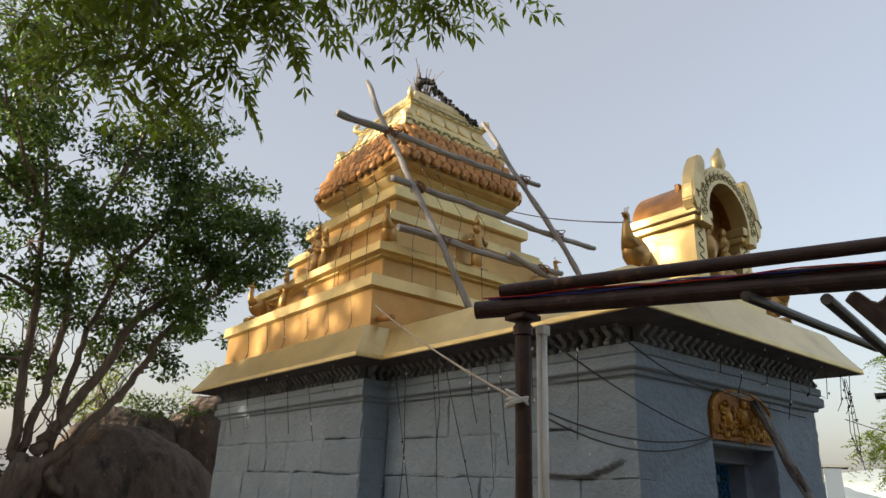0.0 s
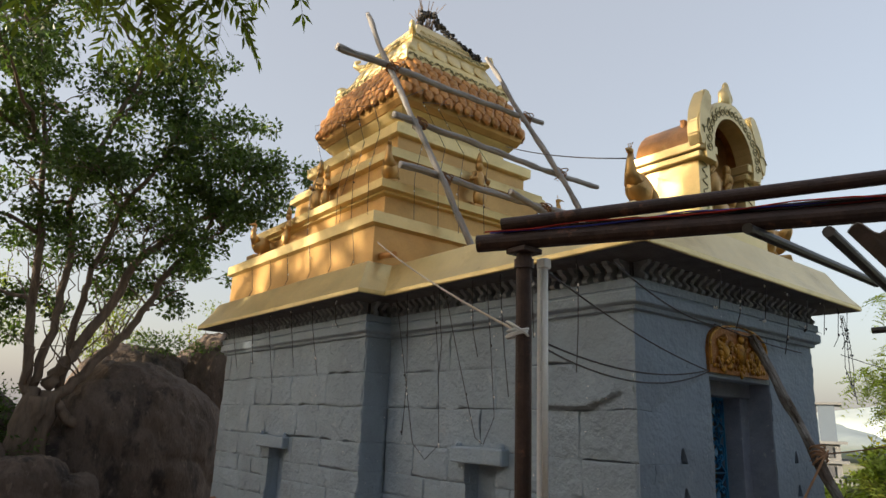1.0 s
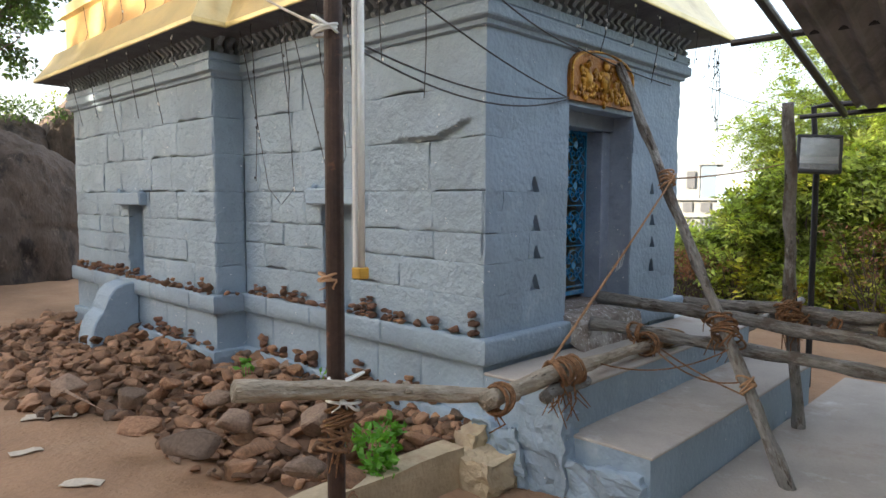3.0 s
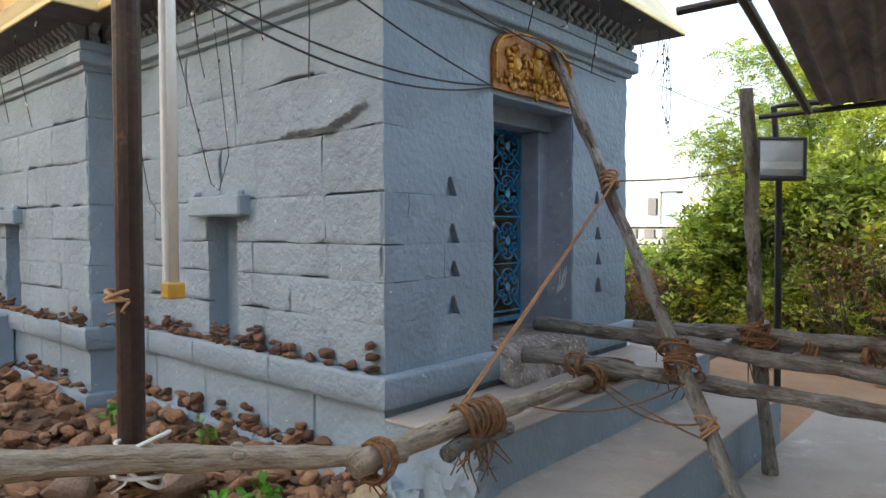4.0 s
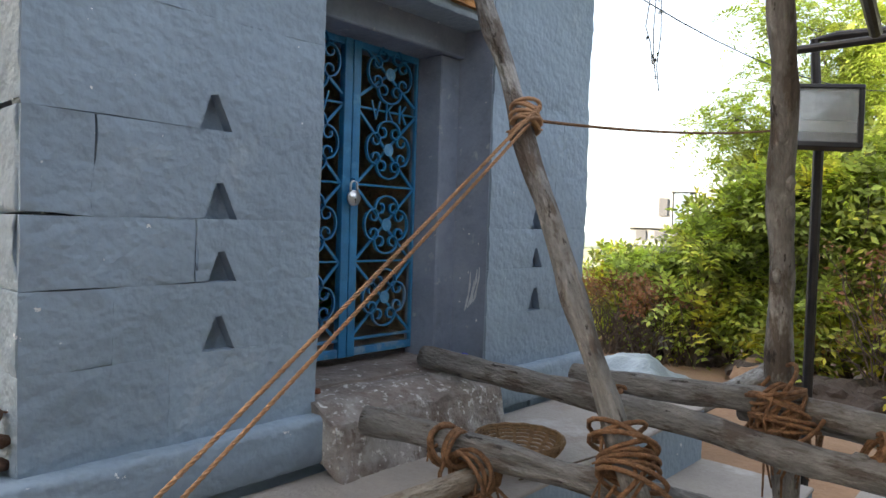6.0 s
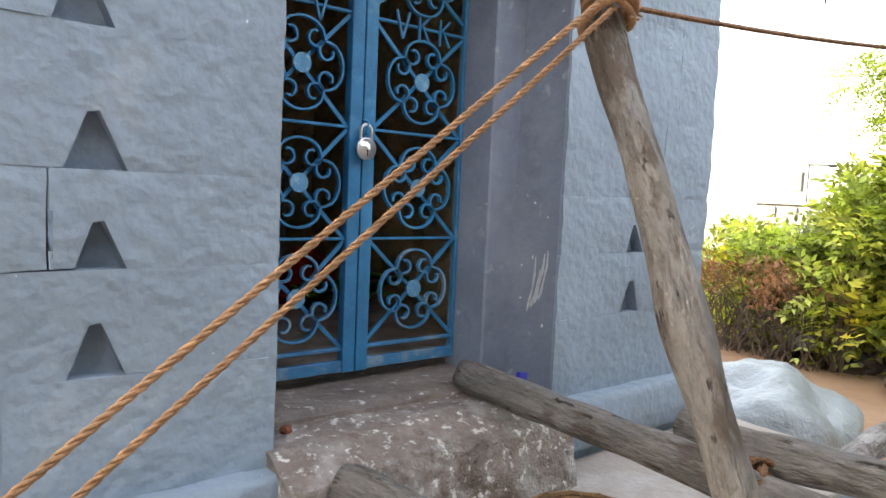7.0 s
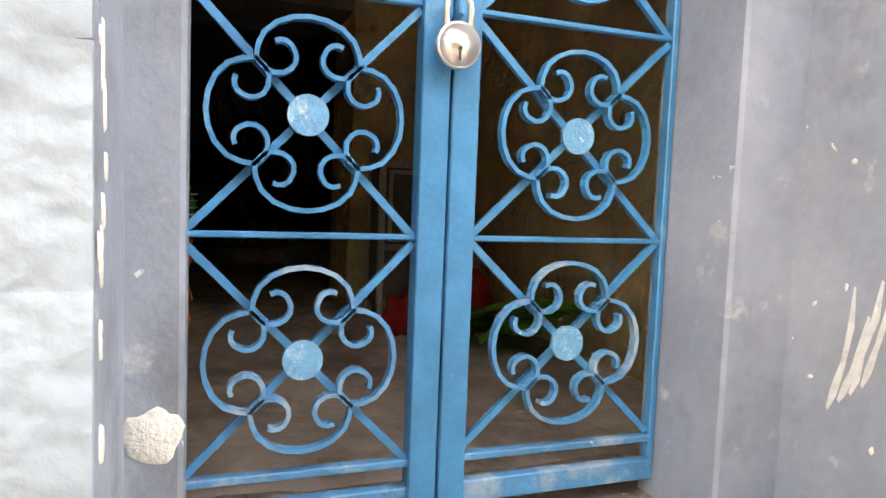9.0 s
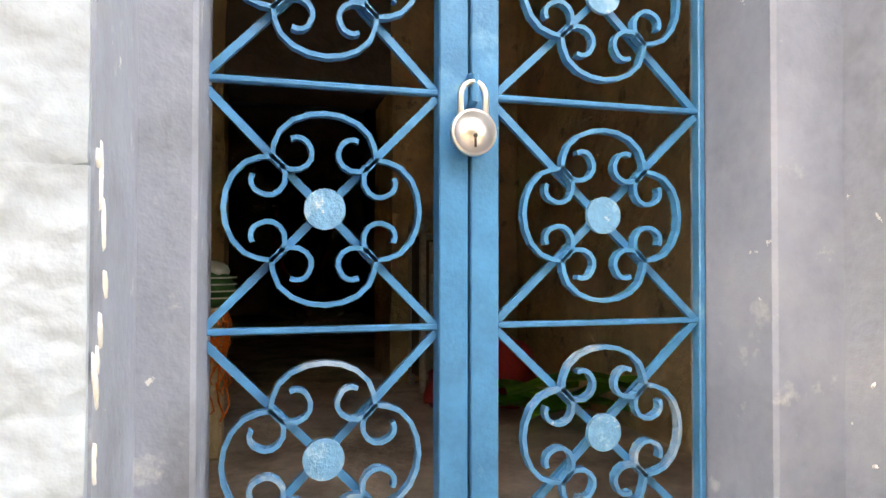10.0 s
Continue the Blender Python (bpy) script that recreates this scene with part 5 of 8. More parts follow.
# ---- the room behind the gate ----
def build_room():
    bm = bmesh.new()
    box(bm, 0.5, XR - 0.3, 0.5, 5.6, -0.10, 0.03)
    bmesh.ops.subdivide_edges(bm, edges=bm.edges[:], cuts=15, use_grid_fill=True)
    for v in bm.verts:
        v.co.z += 0.01 * noise.noise(v.co * 4)
    tagged(part("floor", bm, FLOOR_IN), "dark worn stone floor inside the hall", "floor", kind="structure")
    # unseen ceiling, given the pale plaster colour to bounce light into the hall
    bm = bmesh.new()
    box(bm, 0.4, XR - 0.2, 0.5, 3.3, 1.95, 2.02)
    tagged(part("ceiling", bm, PLASTER), "stone slab ceiling of the hall, coloured pale to bounce light", "ceiling", kind="structure")
    def rough_wall(name, m, label, x0, x1, y0, y1, z0=0.0, z1=1.96):
        bm = bmesh.new()
        box(bm, x0, x1, y0, y1, z0, z1)
        bmesh.ops.subdivide_edges(bm, edges=bm.edges[:], cuts=12, use_grid_fill=True)
        for v in bm.verts:
            n = 0.012 * noise.noise(Vector((v.co.x * 7 + v.co.y * 7, v.co.z * 2, 0))) + 0.006 * noise.noise(v.co * 17)
            v.co.x += n
            v.co.y += n
        tagged(part(name, bm, m), label, "wall", kind="structure")
    rough_wall("wall_inner", PLASTER, "rough ochre-brown plastered inner wall", 2.42, 2.56, 0.605, 2.66)
    rough_wall("wall_inner_left", PLASTER, "rough ochre-brown plastered inner wall", 0.505, 0.62, 0.605, 2.66)
    # wall between hall and shrine chamber, with its doorway
    rough_wall("wall_back_left", PLASTER, "ochre-brown plastered wall beside the shrine doorway", 0.62, 1.0, 2.62, 3.1)
    rough_wall("wall_back_right", PLASTER, "ochre-brown plastered wall beside the shrine doorway", 1.77, 2.42, 2.62, 3.1)
    rough_wall("wall_back_top", ROOM, "dark brown stone lintel over the shrine doorway", 1.0, 1.77, 2.64, 3.1, 1.45)
    rough_wall("chamber_side_left", ROOM, "dark brown wall of the shrine chamber", 0.625, 0.70, 3.1, 5.55)
    rough_wall("chamber_side_right", ROOM, "dark brown wall of the shrine chamber", 2.07, 2.145, 3.1, 5.55)
    rough_wall("chamber_back", ROOM, "dark brown back wall of the shrine chamber", 0.70, 2.07, 5.48, 5.56)
    bm = bmesh.new()
    box(bm, 0.70, 2.07, 4.75, 5.48, 0.0, 0.15, 0.012)
    tagged(part("altar_step", bm, FLOOR_IN), "low stone altar step in the shrine chamber", "step", kind="structure")
    # silver cabinet against the back wall
    th = thing("display_cabinet", "small silver-framed cabinet with a dark glass door", "cabinet")
    x0, x1, y0, y1, z0, z1 = 1.84, 2.10, 2.32, 2.56, 0.04, 0.74
    bm = bmesh.new()
    box(bm, x0 + 0.01, x1 - 0.01, y0 + 0.02, y1, z0 + 0.05, z1 - 0.01, 0.004)
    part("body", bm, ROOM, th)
    for px in (x0, x1 - 0.028):
        for py in (y0, y1 - 0.028):
            bm = bmesh.new()
            box(bm, px, px + 0.028, py, py + 0.028, z0 - 0.01, z1, 0.005)
            part("post", bm, SILVER, th)
            bm = bmesh.new()
            blob(bm, (px + 0.014, py + 0.014, z1 + 0.025), (0.02, 0.02, 0.026), 2, 0.0)
            part("finial", bm, SILVER, th, smooth=True)
    for z in (z0 + 0.05, z0 + 0.30, z1 - 0.03):
        bm = bmesh.new()
        box(bm, x0 + 0.028, x1 - 0.028, y0 + 0.002, y0 + 0.02, z, z + 0.028, 0.004)
        part("rail", bm, SILVER, th)
    door = bmesh.new()
    for a, b, d, e in ((x0 + 0.04, x0 + 0.058, z0 + 0.34, z1 - 0.04), (x1 - 0.058, x1 - 0.04, z0 + 0.34, z1 - 0.04)):
        box(door, a, b, y0 - 0.006, y0 + 0.004, d, e, 0.003)
    for d, e in ((z0 + 0.34, z0 + 0.358), (z1 - 0.058, z1 - 0.04)):
        box(door, x0 + 0.058, x1 - 0.058, y0 - 0.006, y0 + 0.004, d, e, 0.003)
    dr = part("door_frame", door, SILVER, th)
    bm = bmesh.new()
    blob(bm, (x0 + 0.05, y0 - 0.012, 0.5 * (z0 + 0.3 + z1)), (0.008, 0.012, 0.02), 2, 0.0)
    part("handle", bm, CHROME, dr, smooth=True)
    # cloth, leaves, thread and flowers
    rng = random.Random(12)
    bm = bmesh.new()
    for p, r in (((2.07, 1.98, 0.17), (0.17, 0.11, 0.15)), ((1.90, 2.0, 0.10), (0.11, 0.10, 0.09))):
        vs = blob(bm, p, r, 4, 0.3, 2.2, p[0])
        for v in vs:
            v.co += Vector((0, 0, 0.02 * math.sin(v.co.x * 60) * math.sin(v.co.y * 35)))
            v.co.z = max(v.co.z, 0.035)
    tagged(part("red_cloth", bm, RED, smooth=True), "crumpled red cloth bundle on the stone floor", "cloth")
    lv = thing("banana_leaves", "heap of green leaves lying on the stone floor", "leaves")
    for k in range(7):
        a, l = rng.uniform(-0.5, 0.6), rng.uniform(0.30, 0.44)
        c = Vector((2.05 + rng.uniform(0, 0.24), 1.62 + rng.uniform(-0.12, 0.2), 0.05 + 0.014 * k))
        d, w = Vector((math.cos(a), math.sin(a), 0)), Vector((-math.sin(a), math.cos(a), 0))
        bm = bmesh.new()
        rows = []
        for i in range(9):
            t = i / 8
            half = 0.075 * math.sin(math.pi * min(0.97, 0.08 + 0.9 * t)) ** 0.7
            m = c + d * (t - 0.5) * l + Vector((0, 0, 0.05 * math.sin(t * 3 + k) + 0.03))
            rows.append([bm.verts.new(m + w * half * q + Vector((0, 0, 0.022 * abs(q)))) for q in (-1, -0.5, 0, 0.5, 1)])
        for p, q in zip(rows, rows[1:]):
            for i in range(4):
                bm.faces.new((p[i], p[i + 1], q[i + 1], q[i]))
        part("leaf", bm, LEAF_FRESH, lv, smooth=True)
    th = thing("cloth_bundle", "green striped cloth bundle with a white top on a stand", "cloth")
    bm = bmesh.new()
    blob(bm, (1.0, 1.60, 0.535), (0.085, 0.075, 0.065), 3, 0.15, 3)
    part("cloth", bm, GREEN, th, smooth=True)
    bm = bmesh.new()
    blob(bm, (1.01, 1.60, 0.585), (0.06, 0.06, 0.03), 3, 0.15, 3)
    part("white_fold", bm, WHITE, th, smooth=True)
    for k in range(4):
        bm = bmesh.new()
        tube(bm, [(1.0 + 0.088 * math.cos(t), 1.60 + 0.079 * math.sin(t), 0.505 + 0.02 * k) for t in [2 * math.pi * i / 20 for i in range(21)]], 0.0028, 4, caps=False)
        part("stripe", bm, WHITE, th)
    bm = bmesh.new()
    box(bm, 0.90, 1.05, 1.53, 1.68, 0.03, 0.475, 0.01)
    tagged(part("small_stand", bm, PLASTER), "small brown wooden stand", "stand")
    bm = bmesh.new()
    for k in range(11):
        p = Vector((1.035 + rng.uniform(-0.02, 0.03), 1.52, 0.47))
        tube(bm, [p + Vector((0.014 * math.sin(i * 1.3 + k), rng.uniform(-0.012, 0.004), -0.036 * i * rng.uniform(0.85, 1.1))) for i in range(rng.choice((6, 8, 10)))], 0.0032, 4)
    for k in range(3):
        tube(bm, [(1.045 + 0.022 * math.cos(t) + 0.004 * k, 1.51, 0.36 + 0.016 * math.sin(t) + 0.01 * k) for t in [2 * math.pi * i / 12 for i in range(13)]], 0.0032, 4, caps=False)
    tagged(part("thread_tassel", bm, ORANGE), "tangle of orange thread hanging from the stand", "thread")
    bm = bmesh.new()
    for c, r in (((1.5, 5.15, 0.42), (0.20, 0.15, 0.28)), ((1.5, 5.13, 0.78), (0.13, 0.11, 0.18)), ((1.5, 5.13, 1.03), (0.075, 0.075, 0.10)), ((1.5, 5.13, 1.16), (0.05, 0.05, 0.09))):
        blob(bm, c, r, 3, 0.2, 3)
    tagged(part("statue", bm, RUBBLE, smooth=True), "dim decorated stone statue at the back of the hall", "statue")
    bm = bmesh.new()
    for k in range(70):
        t = k / 69
        a = math.pi * (1.15 * t - 0.075)
        blob(bm, (1.5 + 0.22 * math.cos(a), 5.0 - 0.02 * math.sin(a * 9), 0.92 - 0.52 * math.sin(a)), (0.028, 0.026, 0.026), 1, 0.3, 4, k)
    tagged(part("flower_garland", bm, RED), "red and white flower garland hung on the statue", "garland")
    bm = bmesh.new()
    for k in range(16):
        blob(bm, (1.22 + rng.uniform(0, 0.62), 4.84 + rng.uniform(0, 0.1), 0.185 + rng.uniform(0, 0.03)), (0.045, 0.04, 0.04), 2, 0.2, 3, k)
    tagged(part("offering_pile", bm, PAPER), "pile of pale offerings and flowers on the altar step", "offerings", kind="stuff")


build_room()

# small things on the sill and jambs
bm = bmesh.new()
box(bm, -0.022, 0.022, -0.008, 0.008, 0.0, 0.062, 0.002)
ob = tagged(part("matchbox", bm, KUMKUM), "small deep blue matchbox standing on the ledge", "matchbox")
ob.matrix_basis = pose(1.885, 0.085, 0.045, -8, 12, 10)
bm = bmesh.new()
rng = random.Random(2)
for k in range(4):
    x = 0.02 * k
    l = rng.uniform(0.8, 1.2)
    tube(bm, [(0, 0, 0), (0.0, 0.008, 0.012 * l), (0.0, 0.015 + rng.uniform(-0.004, 0.004), 0.03 * l), (0.0, 0.027, 0.055 * l), (0.0, 0.032 + rng.uniform(-0.005, 0.005), 0.08 * l)], [0.002, 0.0055, 0.004, 0.005, 0.002], 6, wob=0.3)
    for v in bm.verts[-30:]:
        v.co.y += 0.016 * k - 0.02
        v.co.z += 0.008 * k
ob = tagged(part("finger_smear", bm, SMEAR), "white lime finger smears on the door jamb", "smear")
ob.matrix_basis = Matrix.Translation((1.9955, 0.165, 0.285)) @ Matrix.Diagonal((0.35, -1.1, 2.0, 1))
def lime_patch(m, w, h, seed, label="flat splash of white lime on the door jamb"):
    """A thin uneven splash of dried lime, lying in its own x-z plane."""
    bm = bmesh.new()
    n = 26
    rim = []
    for i in range(n):
        t = 2 * math.pi * i / n
        r = 1 + 0.35 * noise.noise(Vector((math.cos(t) * 1.6, math.sin(t) * 1.6, seed))) + 0.15 * noise.noise(Vector((math.cos(t) * 5, math.sin(t) * 5, seed)))
        rim.append((w * r * math.cos(t), h * r * math.sin(t)))
    mid = bm.verts.new((0, -0.0019, 0))
    top = [bm.verts.new((x * 0.9, -0.0016 - 0.0008 * noise.noise(Vector((x * 90, z * 90, seed))), z * 0.86)) for x, z in rim]
    low = [bm.verts.new((x, 0.001, z)) for x, z in rim]
    for i in range(n):
        q = (i + 1) % n
        bm.faces.new((mid, top[q], top[i]))
        bm.faces.new((top[i], top[q], low[q], low[i]))
    ob = tagged(part("lime_patch", bm, LIME, smooth=True), label, "patch", "lime splashes")
    ob.matrix_basis = m
    return ob


lime_patch(pose(1.053, 0.2585, 0.300), 0.033, 0.030, 3.0)
for y, z, w, h, seed in ((0.076, 0.359, 0.012, 0.017, 5.0), (0.100, 0.268, 0.014, 0.021, 8.0), (0.120, 0.190, 0.016, 0.027, 11.0), (0.180, 0.245, 0.010, 0.014, 14.0)):
    lime_patch(pose(1.0235, y, z, 0, 0, 90), w, h, seed, "chip of white lime on the doorway reveal")
rng = random.Random(31)
z = 0.70
while z > 0.43:
    h = rng.uniform(0.008, 0.030)
    lime_patch(pose(1.0235, 0.085 + 0.02 * math.sin(z * 23) + rng.uniform(-0.006, 0.006), z, 0, rng.uniform(-25, 12), 90), rng.uniform(0.0022, 0.0055), h, 40.0 + z * 9, "broken run of white lime down the doorway reveal")
    z -= 1.35 * h + rng.choice((0.0, 0.002, 0.004, 0.022))
rng = random.Random(77)
for k in range(6):
    lime_patch(pose(1.9965, rng.uniform(0.10, 0.25), rng.uniform(0.12, 0.75), 0, rng.uniform(-40, 40), -90), 0.002 + 0.003 * rng.random(), 0.003 + 0.005 * rng.random(), 20.0 + k, "speck of white lime on the doorway reveal")
bm = bmesh.new()
blob(bm, (0, 0, 0), (0.017, 0.015, 0.013), 3, 0.4, 2, 3)
ob = tagged(part("clay_lump", bm, CLAY), "small lump of red clay on the threshold stone", "clay")
ob.matrix_basis = pose(1.094, 0.150, 0.046)


# ---- timber poles, lashings and ropes ----
def timber(a, b, r, material=POLE, bend=0.02, seed=1, label="weathered grey-brown timber pole lashed with coir rope", knots=2, group="barrier poles"):
    """A crooked debarked pole from a to b, with small knots; its own axis is z."""
    rng = random.Random(seed)
    a, b = Vector(a), Vector(b)
    length = (b - a).length
    n = max(8, int(length / 0.045))
    bm = bmesh.new()
    pts, rad = [], []
    for i in range(n + 1):
        t = i / n
        s = Vector((t * length * 2.2, seed, 0))
        pts.append((bend * math.sin(math.pi * t) + 0.022 * noise.noise(s), 0.4 * bend * math.sin(2 * math.pi * t) + 0.018 * noise.noise(s + Vector((0, 9, 0))), t * length))
        rad.append(r * (1.08 - 0.2 * t) * (1 + 0.22 * noise.noise(s * 2.5)))
    tube(bm, pts, rad, 24)
    for v in bm.verts:
        w = v.co.copy()
        an = math.atan2(w.y, w.x)
        split = max(0.0, noise.noise(Vector((math.cos(an) * 3.2, math.sin(an) * 3.2, w.z * 0.7 + seed))) - 0.25) * 0.030
        v.co.x -= math.cos(an) * split
        v.co.y -= math.sin(an) * split
        v.co.x += 0.006 * noise.noise(Vector((w.x * 40, w.y * 40, w.z * 5 + seed)))
        v.co.y += 0.006 * noise.noise(Vector((w.x * 40, w.y * 40, w.z * 5 + seed + 7)))
    for k in range(knots):
        t = rng.uniform(0.15, 0.85)
        an = rng.uniform(0, 6.28)
        blob(bm, (bend * math.sin(math.pi * t) + r * 0.9 * math.cos(an), r * 0.9 * math.sin(an), t * length), (r * 0.34, r * 0.34, r * 0.6), 2, 0.3, 2)
    ob = part("timber_pole", bm, material, smooth=True)
    tagged(ob, label, "pole", group)
    ob.matrix_basis = Matrix.Translation(a) @ (b - a).to_track_quat("Z", "Y").to_matrix().to_4x4()
    return ob


def lashing(c, axis, r, turns=7, wide=0.07, strings=5, drop=0.14, seed=1, material=ROPE_OLD):
    """Coir rope wound round a crossing, with loose ends."""
    rng = random.Random(seed)
    c, axis = Vector(c), Vector(axis).normalized()
    u = axis.orthogonal().normalized()
    w = axis.cross(u)
    bm = bmesh.new()
    for k in range(turns):
        o = (k / max(1, turns - 1) - 0.5) * wide
        tilt = rng.uniform(-0.8, 0.8)
        rr = r * rng.uniform(1.0, 1.3)
        pts = [c + axis * (o + tilt * rr * math.sin(t)) + (u * math.cos(t) + w * math.sin(t)) * rr for t in [2 * math.pi * i / 16 for i in range(17)]]
        tube(bm, pts, 0.0075, 5, caps=False)
    for k in range(strings * 2):
        p = c + axis * rng.uniform(-wide, wide) * 0.5 + u * rng.uniform(-r, r) + w * rng.uniform(-r, r)
        l = drop * rng.uniform(0.4, 1.2)
        tube(bm, [p, p + Vector((rng.uniform(-0.04, 0.04), rng.uniform(-0.04, 0.04), -l * 0.5)), p + Vector((rng.uniform(-0.06, 0.06), rng.uniform(-0.06, 0.06), -l))], [0.006, 0.0045, 0.003], 5)
    ob = part("rope_lashing", bm, material, smooth=True)
    return tagged(ob, "brown coir rope lashing wound round crossing poles", "rope", "rope lashings")


def twisted_rope(a, b, r, sag=0.0, pitch=0.052, label=""):
    a, b = Vector(a), Vector(b)
    length = (b - a).length
    n = int(length / pitch * 8)
    d = (b - a).normalized()
    u = d.orthogonal().normalized()
    w = d.cross(u)
    bm = bmesh.new()
    for s in range(3):
        pts = []
        for i in range(n + 1):
            t = i / n
            an = 2 * math.pi * (t * length / pitch + s / 3)
            p = a.lerp(b, t) + Vector((0, 0, -4 * sag * t * (1 - t)))
            pts.append(p + (u * math.cos(an) + w * math.sin(an)) * r * 0.52)
        tube(bm, pts, r * 0.56, 5)
    rng = random.Random(7)
    for i in range(int(length * 60)):
        p = a.lerp(b, rng.random()) + Vector((0, 0, 0))
        q = Vector([rng.uniform(-1, 1) for _ in range(3)]) * r * 1.75
        tube(bm, [p, p + q * 0.6, p + q + Vector((0, 0, -0.004))], 0.00028, 3, caps=False)
    return tagged(part("coir_rope", bm, ROPE, smooth=True), label, "rope", "coir ropes")


KNOT = Vector((1.452, -0.520, 1.075))
timber((1.05, -1.55, GROUND), (1.668, 0.015, 2.0), 0.038, seed=3, bend=0.008, label="leaning crooked timber prop against the temple front")
timber((2.28, -1.25, GROUND), (1.70, -1.25, 1.58), 0.043, seed=5, bend=-0.02, label="upright weathered timber post standing on the cement floor", knots=3)
timber((1.745, 0.205, 0.09), (1.79, -3.3, -0.06), 0.047, seed=6, label="split weathered timber rail resting on the door sill")
timber((1.128, -0.10, -0.013), (1.90, -3.0, -0.245), 0.045, seed=7, bend=0.015)
timber((1.88, -0.50, 0.11), (1.95, -3.4, 0.16), 0.043, seed=8)
timber((2.02, -1.10, 0.075), (1.82, -3.4, 0.045), 0.040, seed=9)
timber((-1.93, -0.345, 0.15), (-0.55, -0.70, -0.08), 0.042, POLE_PALE, seed=10, label="pale weathered timber rail tied to the steel post")
timber((-0.80, -0.70, -0.06), (1.34, -0.50, -0.13), 0.045, POLE_PALE, seed=11, bend=0.02, label="crooked timber rail with rope windings")
timber((-0.30, -0.70, -0.15), (0.22, -0.64, -0.17), 0.035, seed=12)
timber((2.55, -0.52, -0.42), (5.1, -0.45, -0.22), 0.055, seed=13, bend=0.10, label="pale bent timber log lying beyond the posts", group="")
lashing(KNOT, (0.35, 0.3, 0.9), 0.043, 8, 0.09, 3, 0.05, 1, ROPE)
lashing((1.25, -1.05, 0.06), (0.35, 0.5, 0.8), 0.07, 10, 0.16, 5, 0.2, 2)
lashing((1.17, -1.24, -0.27), (0.35, 0.5, 0.8), 0.042, 6, 0.06, 0, 0.1, 3, ROPE)
lashing((1.94, -1.27, 0.08), (0.1, 1, 0.5), 0.085, 12, 0.13, 8, 0.2, 4)
lashing((1.90, -1.26, 0.13), (0, 0.3, 1), 0.075, 9, 0.14, 4, 0.16, 5)
lashing((1.22, -0.53, -0.11), (1, 0.1, 0), 0.065, 9, 0.10, 7, 0.2, 6)
lashing((1.20, -0.45, -0.04), (0, 1, 0), 0.055, 7, 0.07, 2, 0.1, 7)
lashing((1.80, -0.72, 0.05), (0, 1, 0), 0.055, 6, 0.06, 2, 0.1, 8)
lashing((0.0, -0.62, -0.08), (1, 0, 0), 0.068, 18, 0.24, 14, 0.22, 9)
lashing((-0.70, -0.70, -0.07), (1, 0, 0), 0.062, 5, 0.05, 2, 0.2, 10)
lashing((-1.42, -0.40, 0.06), (0.2, 0, 1), 0.065, 6, 0.09, 2, 0.1, 11, WHITE)
lashing((-1.43, -0.36, -0.10), (0.3, 0, 1), 0.055, 14, 0.22, 6, 0.16, 12)
for y in (-1.55, -1.85, -2.15):
    lashing((1.85, y, 0.06), (0, 1, 0), 0.055, 4, 0.04, 2, 0.06, int(-y * 10))
twisted_rope((1.42, -0.60, 1.105), (-0.06, -0.535, -0.06), 0.0060, 0.004, label="taut twisted coir rope from the prop to the rail")
twisted_rope((1.41, -0.565, 1.045), (0.10, -0.465, -0.06), 0.0060, 0.006, label="taut twisted coir rope from the prop to the rail")


def cable(pts, r, label, name="cable", material=WIRE, group="cables"):
    bm = bmesh.new()
    tube(bm, pts, r, 5)
    return tagged(part(name, bm, material), label, name, group)


cable(catenary(KNOT + Vector((0.05, 0, 0)), (3.6, -0.75, 1.29), 0.03), 0.006, "thin brown cord stretched from the prop", "cord", ROPE_OLD, "cords")
cable(catenary((1.22, -0.54, -0.12), (1.17, -1.22, -0.25), 0.10), 0.006, "loose coir cord sagging between poles", "cord", ROPE_OLD, "cords")
cable(catenary((1.26, -0.54, -0.12), (1.14, -1.32, -0.35), 0.03), 0.006, "loose coir cord between poles", "cord", ROPE_OLD, "cords")
cable(catenary((0.4, -0.60, -0.1), (1.2, -1.12, -0.05), 0.09), 0.005, "loose coir cord sagging between poles", "cord", ROPE_OLD, "cords")


# ---- bamboo scaffold round the tower ----
SC = [((0.86, 2.55, 2.80), (-0.30, 3.48, 5.97)), ((3.05, 2.80, 3.80), (1.74, 3.56, 6.24)), ((-0.77, 3.27, 5.24), (2.64, 3.32, 5.44)), ((-0.09, 3.06, 4.56), (3.56, 3.08, 4.63)), ((-0.10, 2.86, 3.89), (2.58, 2.88, 3.97)), ((1.55, 2.84, 3.99), (2.40, 2.82, 3.84))]
for n, (a, b) in enumerate(SC):
    timber(a, b, 0.039 if n > 1 else 0.036, POLE_GREY, 0.03, 30 + n, "grey bamboo scaffold pole tied round the gold tower", 1, "scaffold poles")
timber((3.05, 2.80, 2.80), (3.02, 2.82, 4.0), 0.036, POLE_GREY, 0.01, 40, "grey bamboo scaffold pole standing on the hall roof", 1, "scaffold poles")
for n, c in enumerate(((-0.02, 3.26, 5.25), (0.30, 3.07, 4.57), (0.54, 2.86, 3.89), (2.30, 3.31, 5.40), (2.72, 3.06, 4.60), (2.2, 2.86, 3.93))):
    lashing(c, (0.3, -0.2, 1), 0.062, 7, 0.09, 3, 0.08, 50 + n)


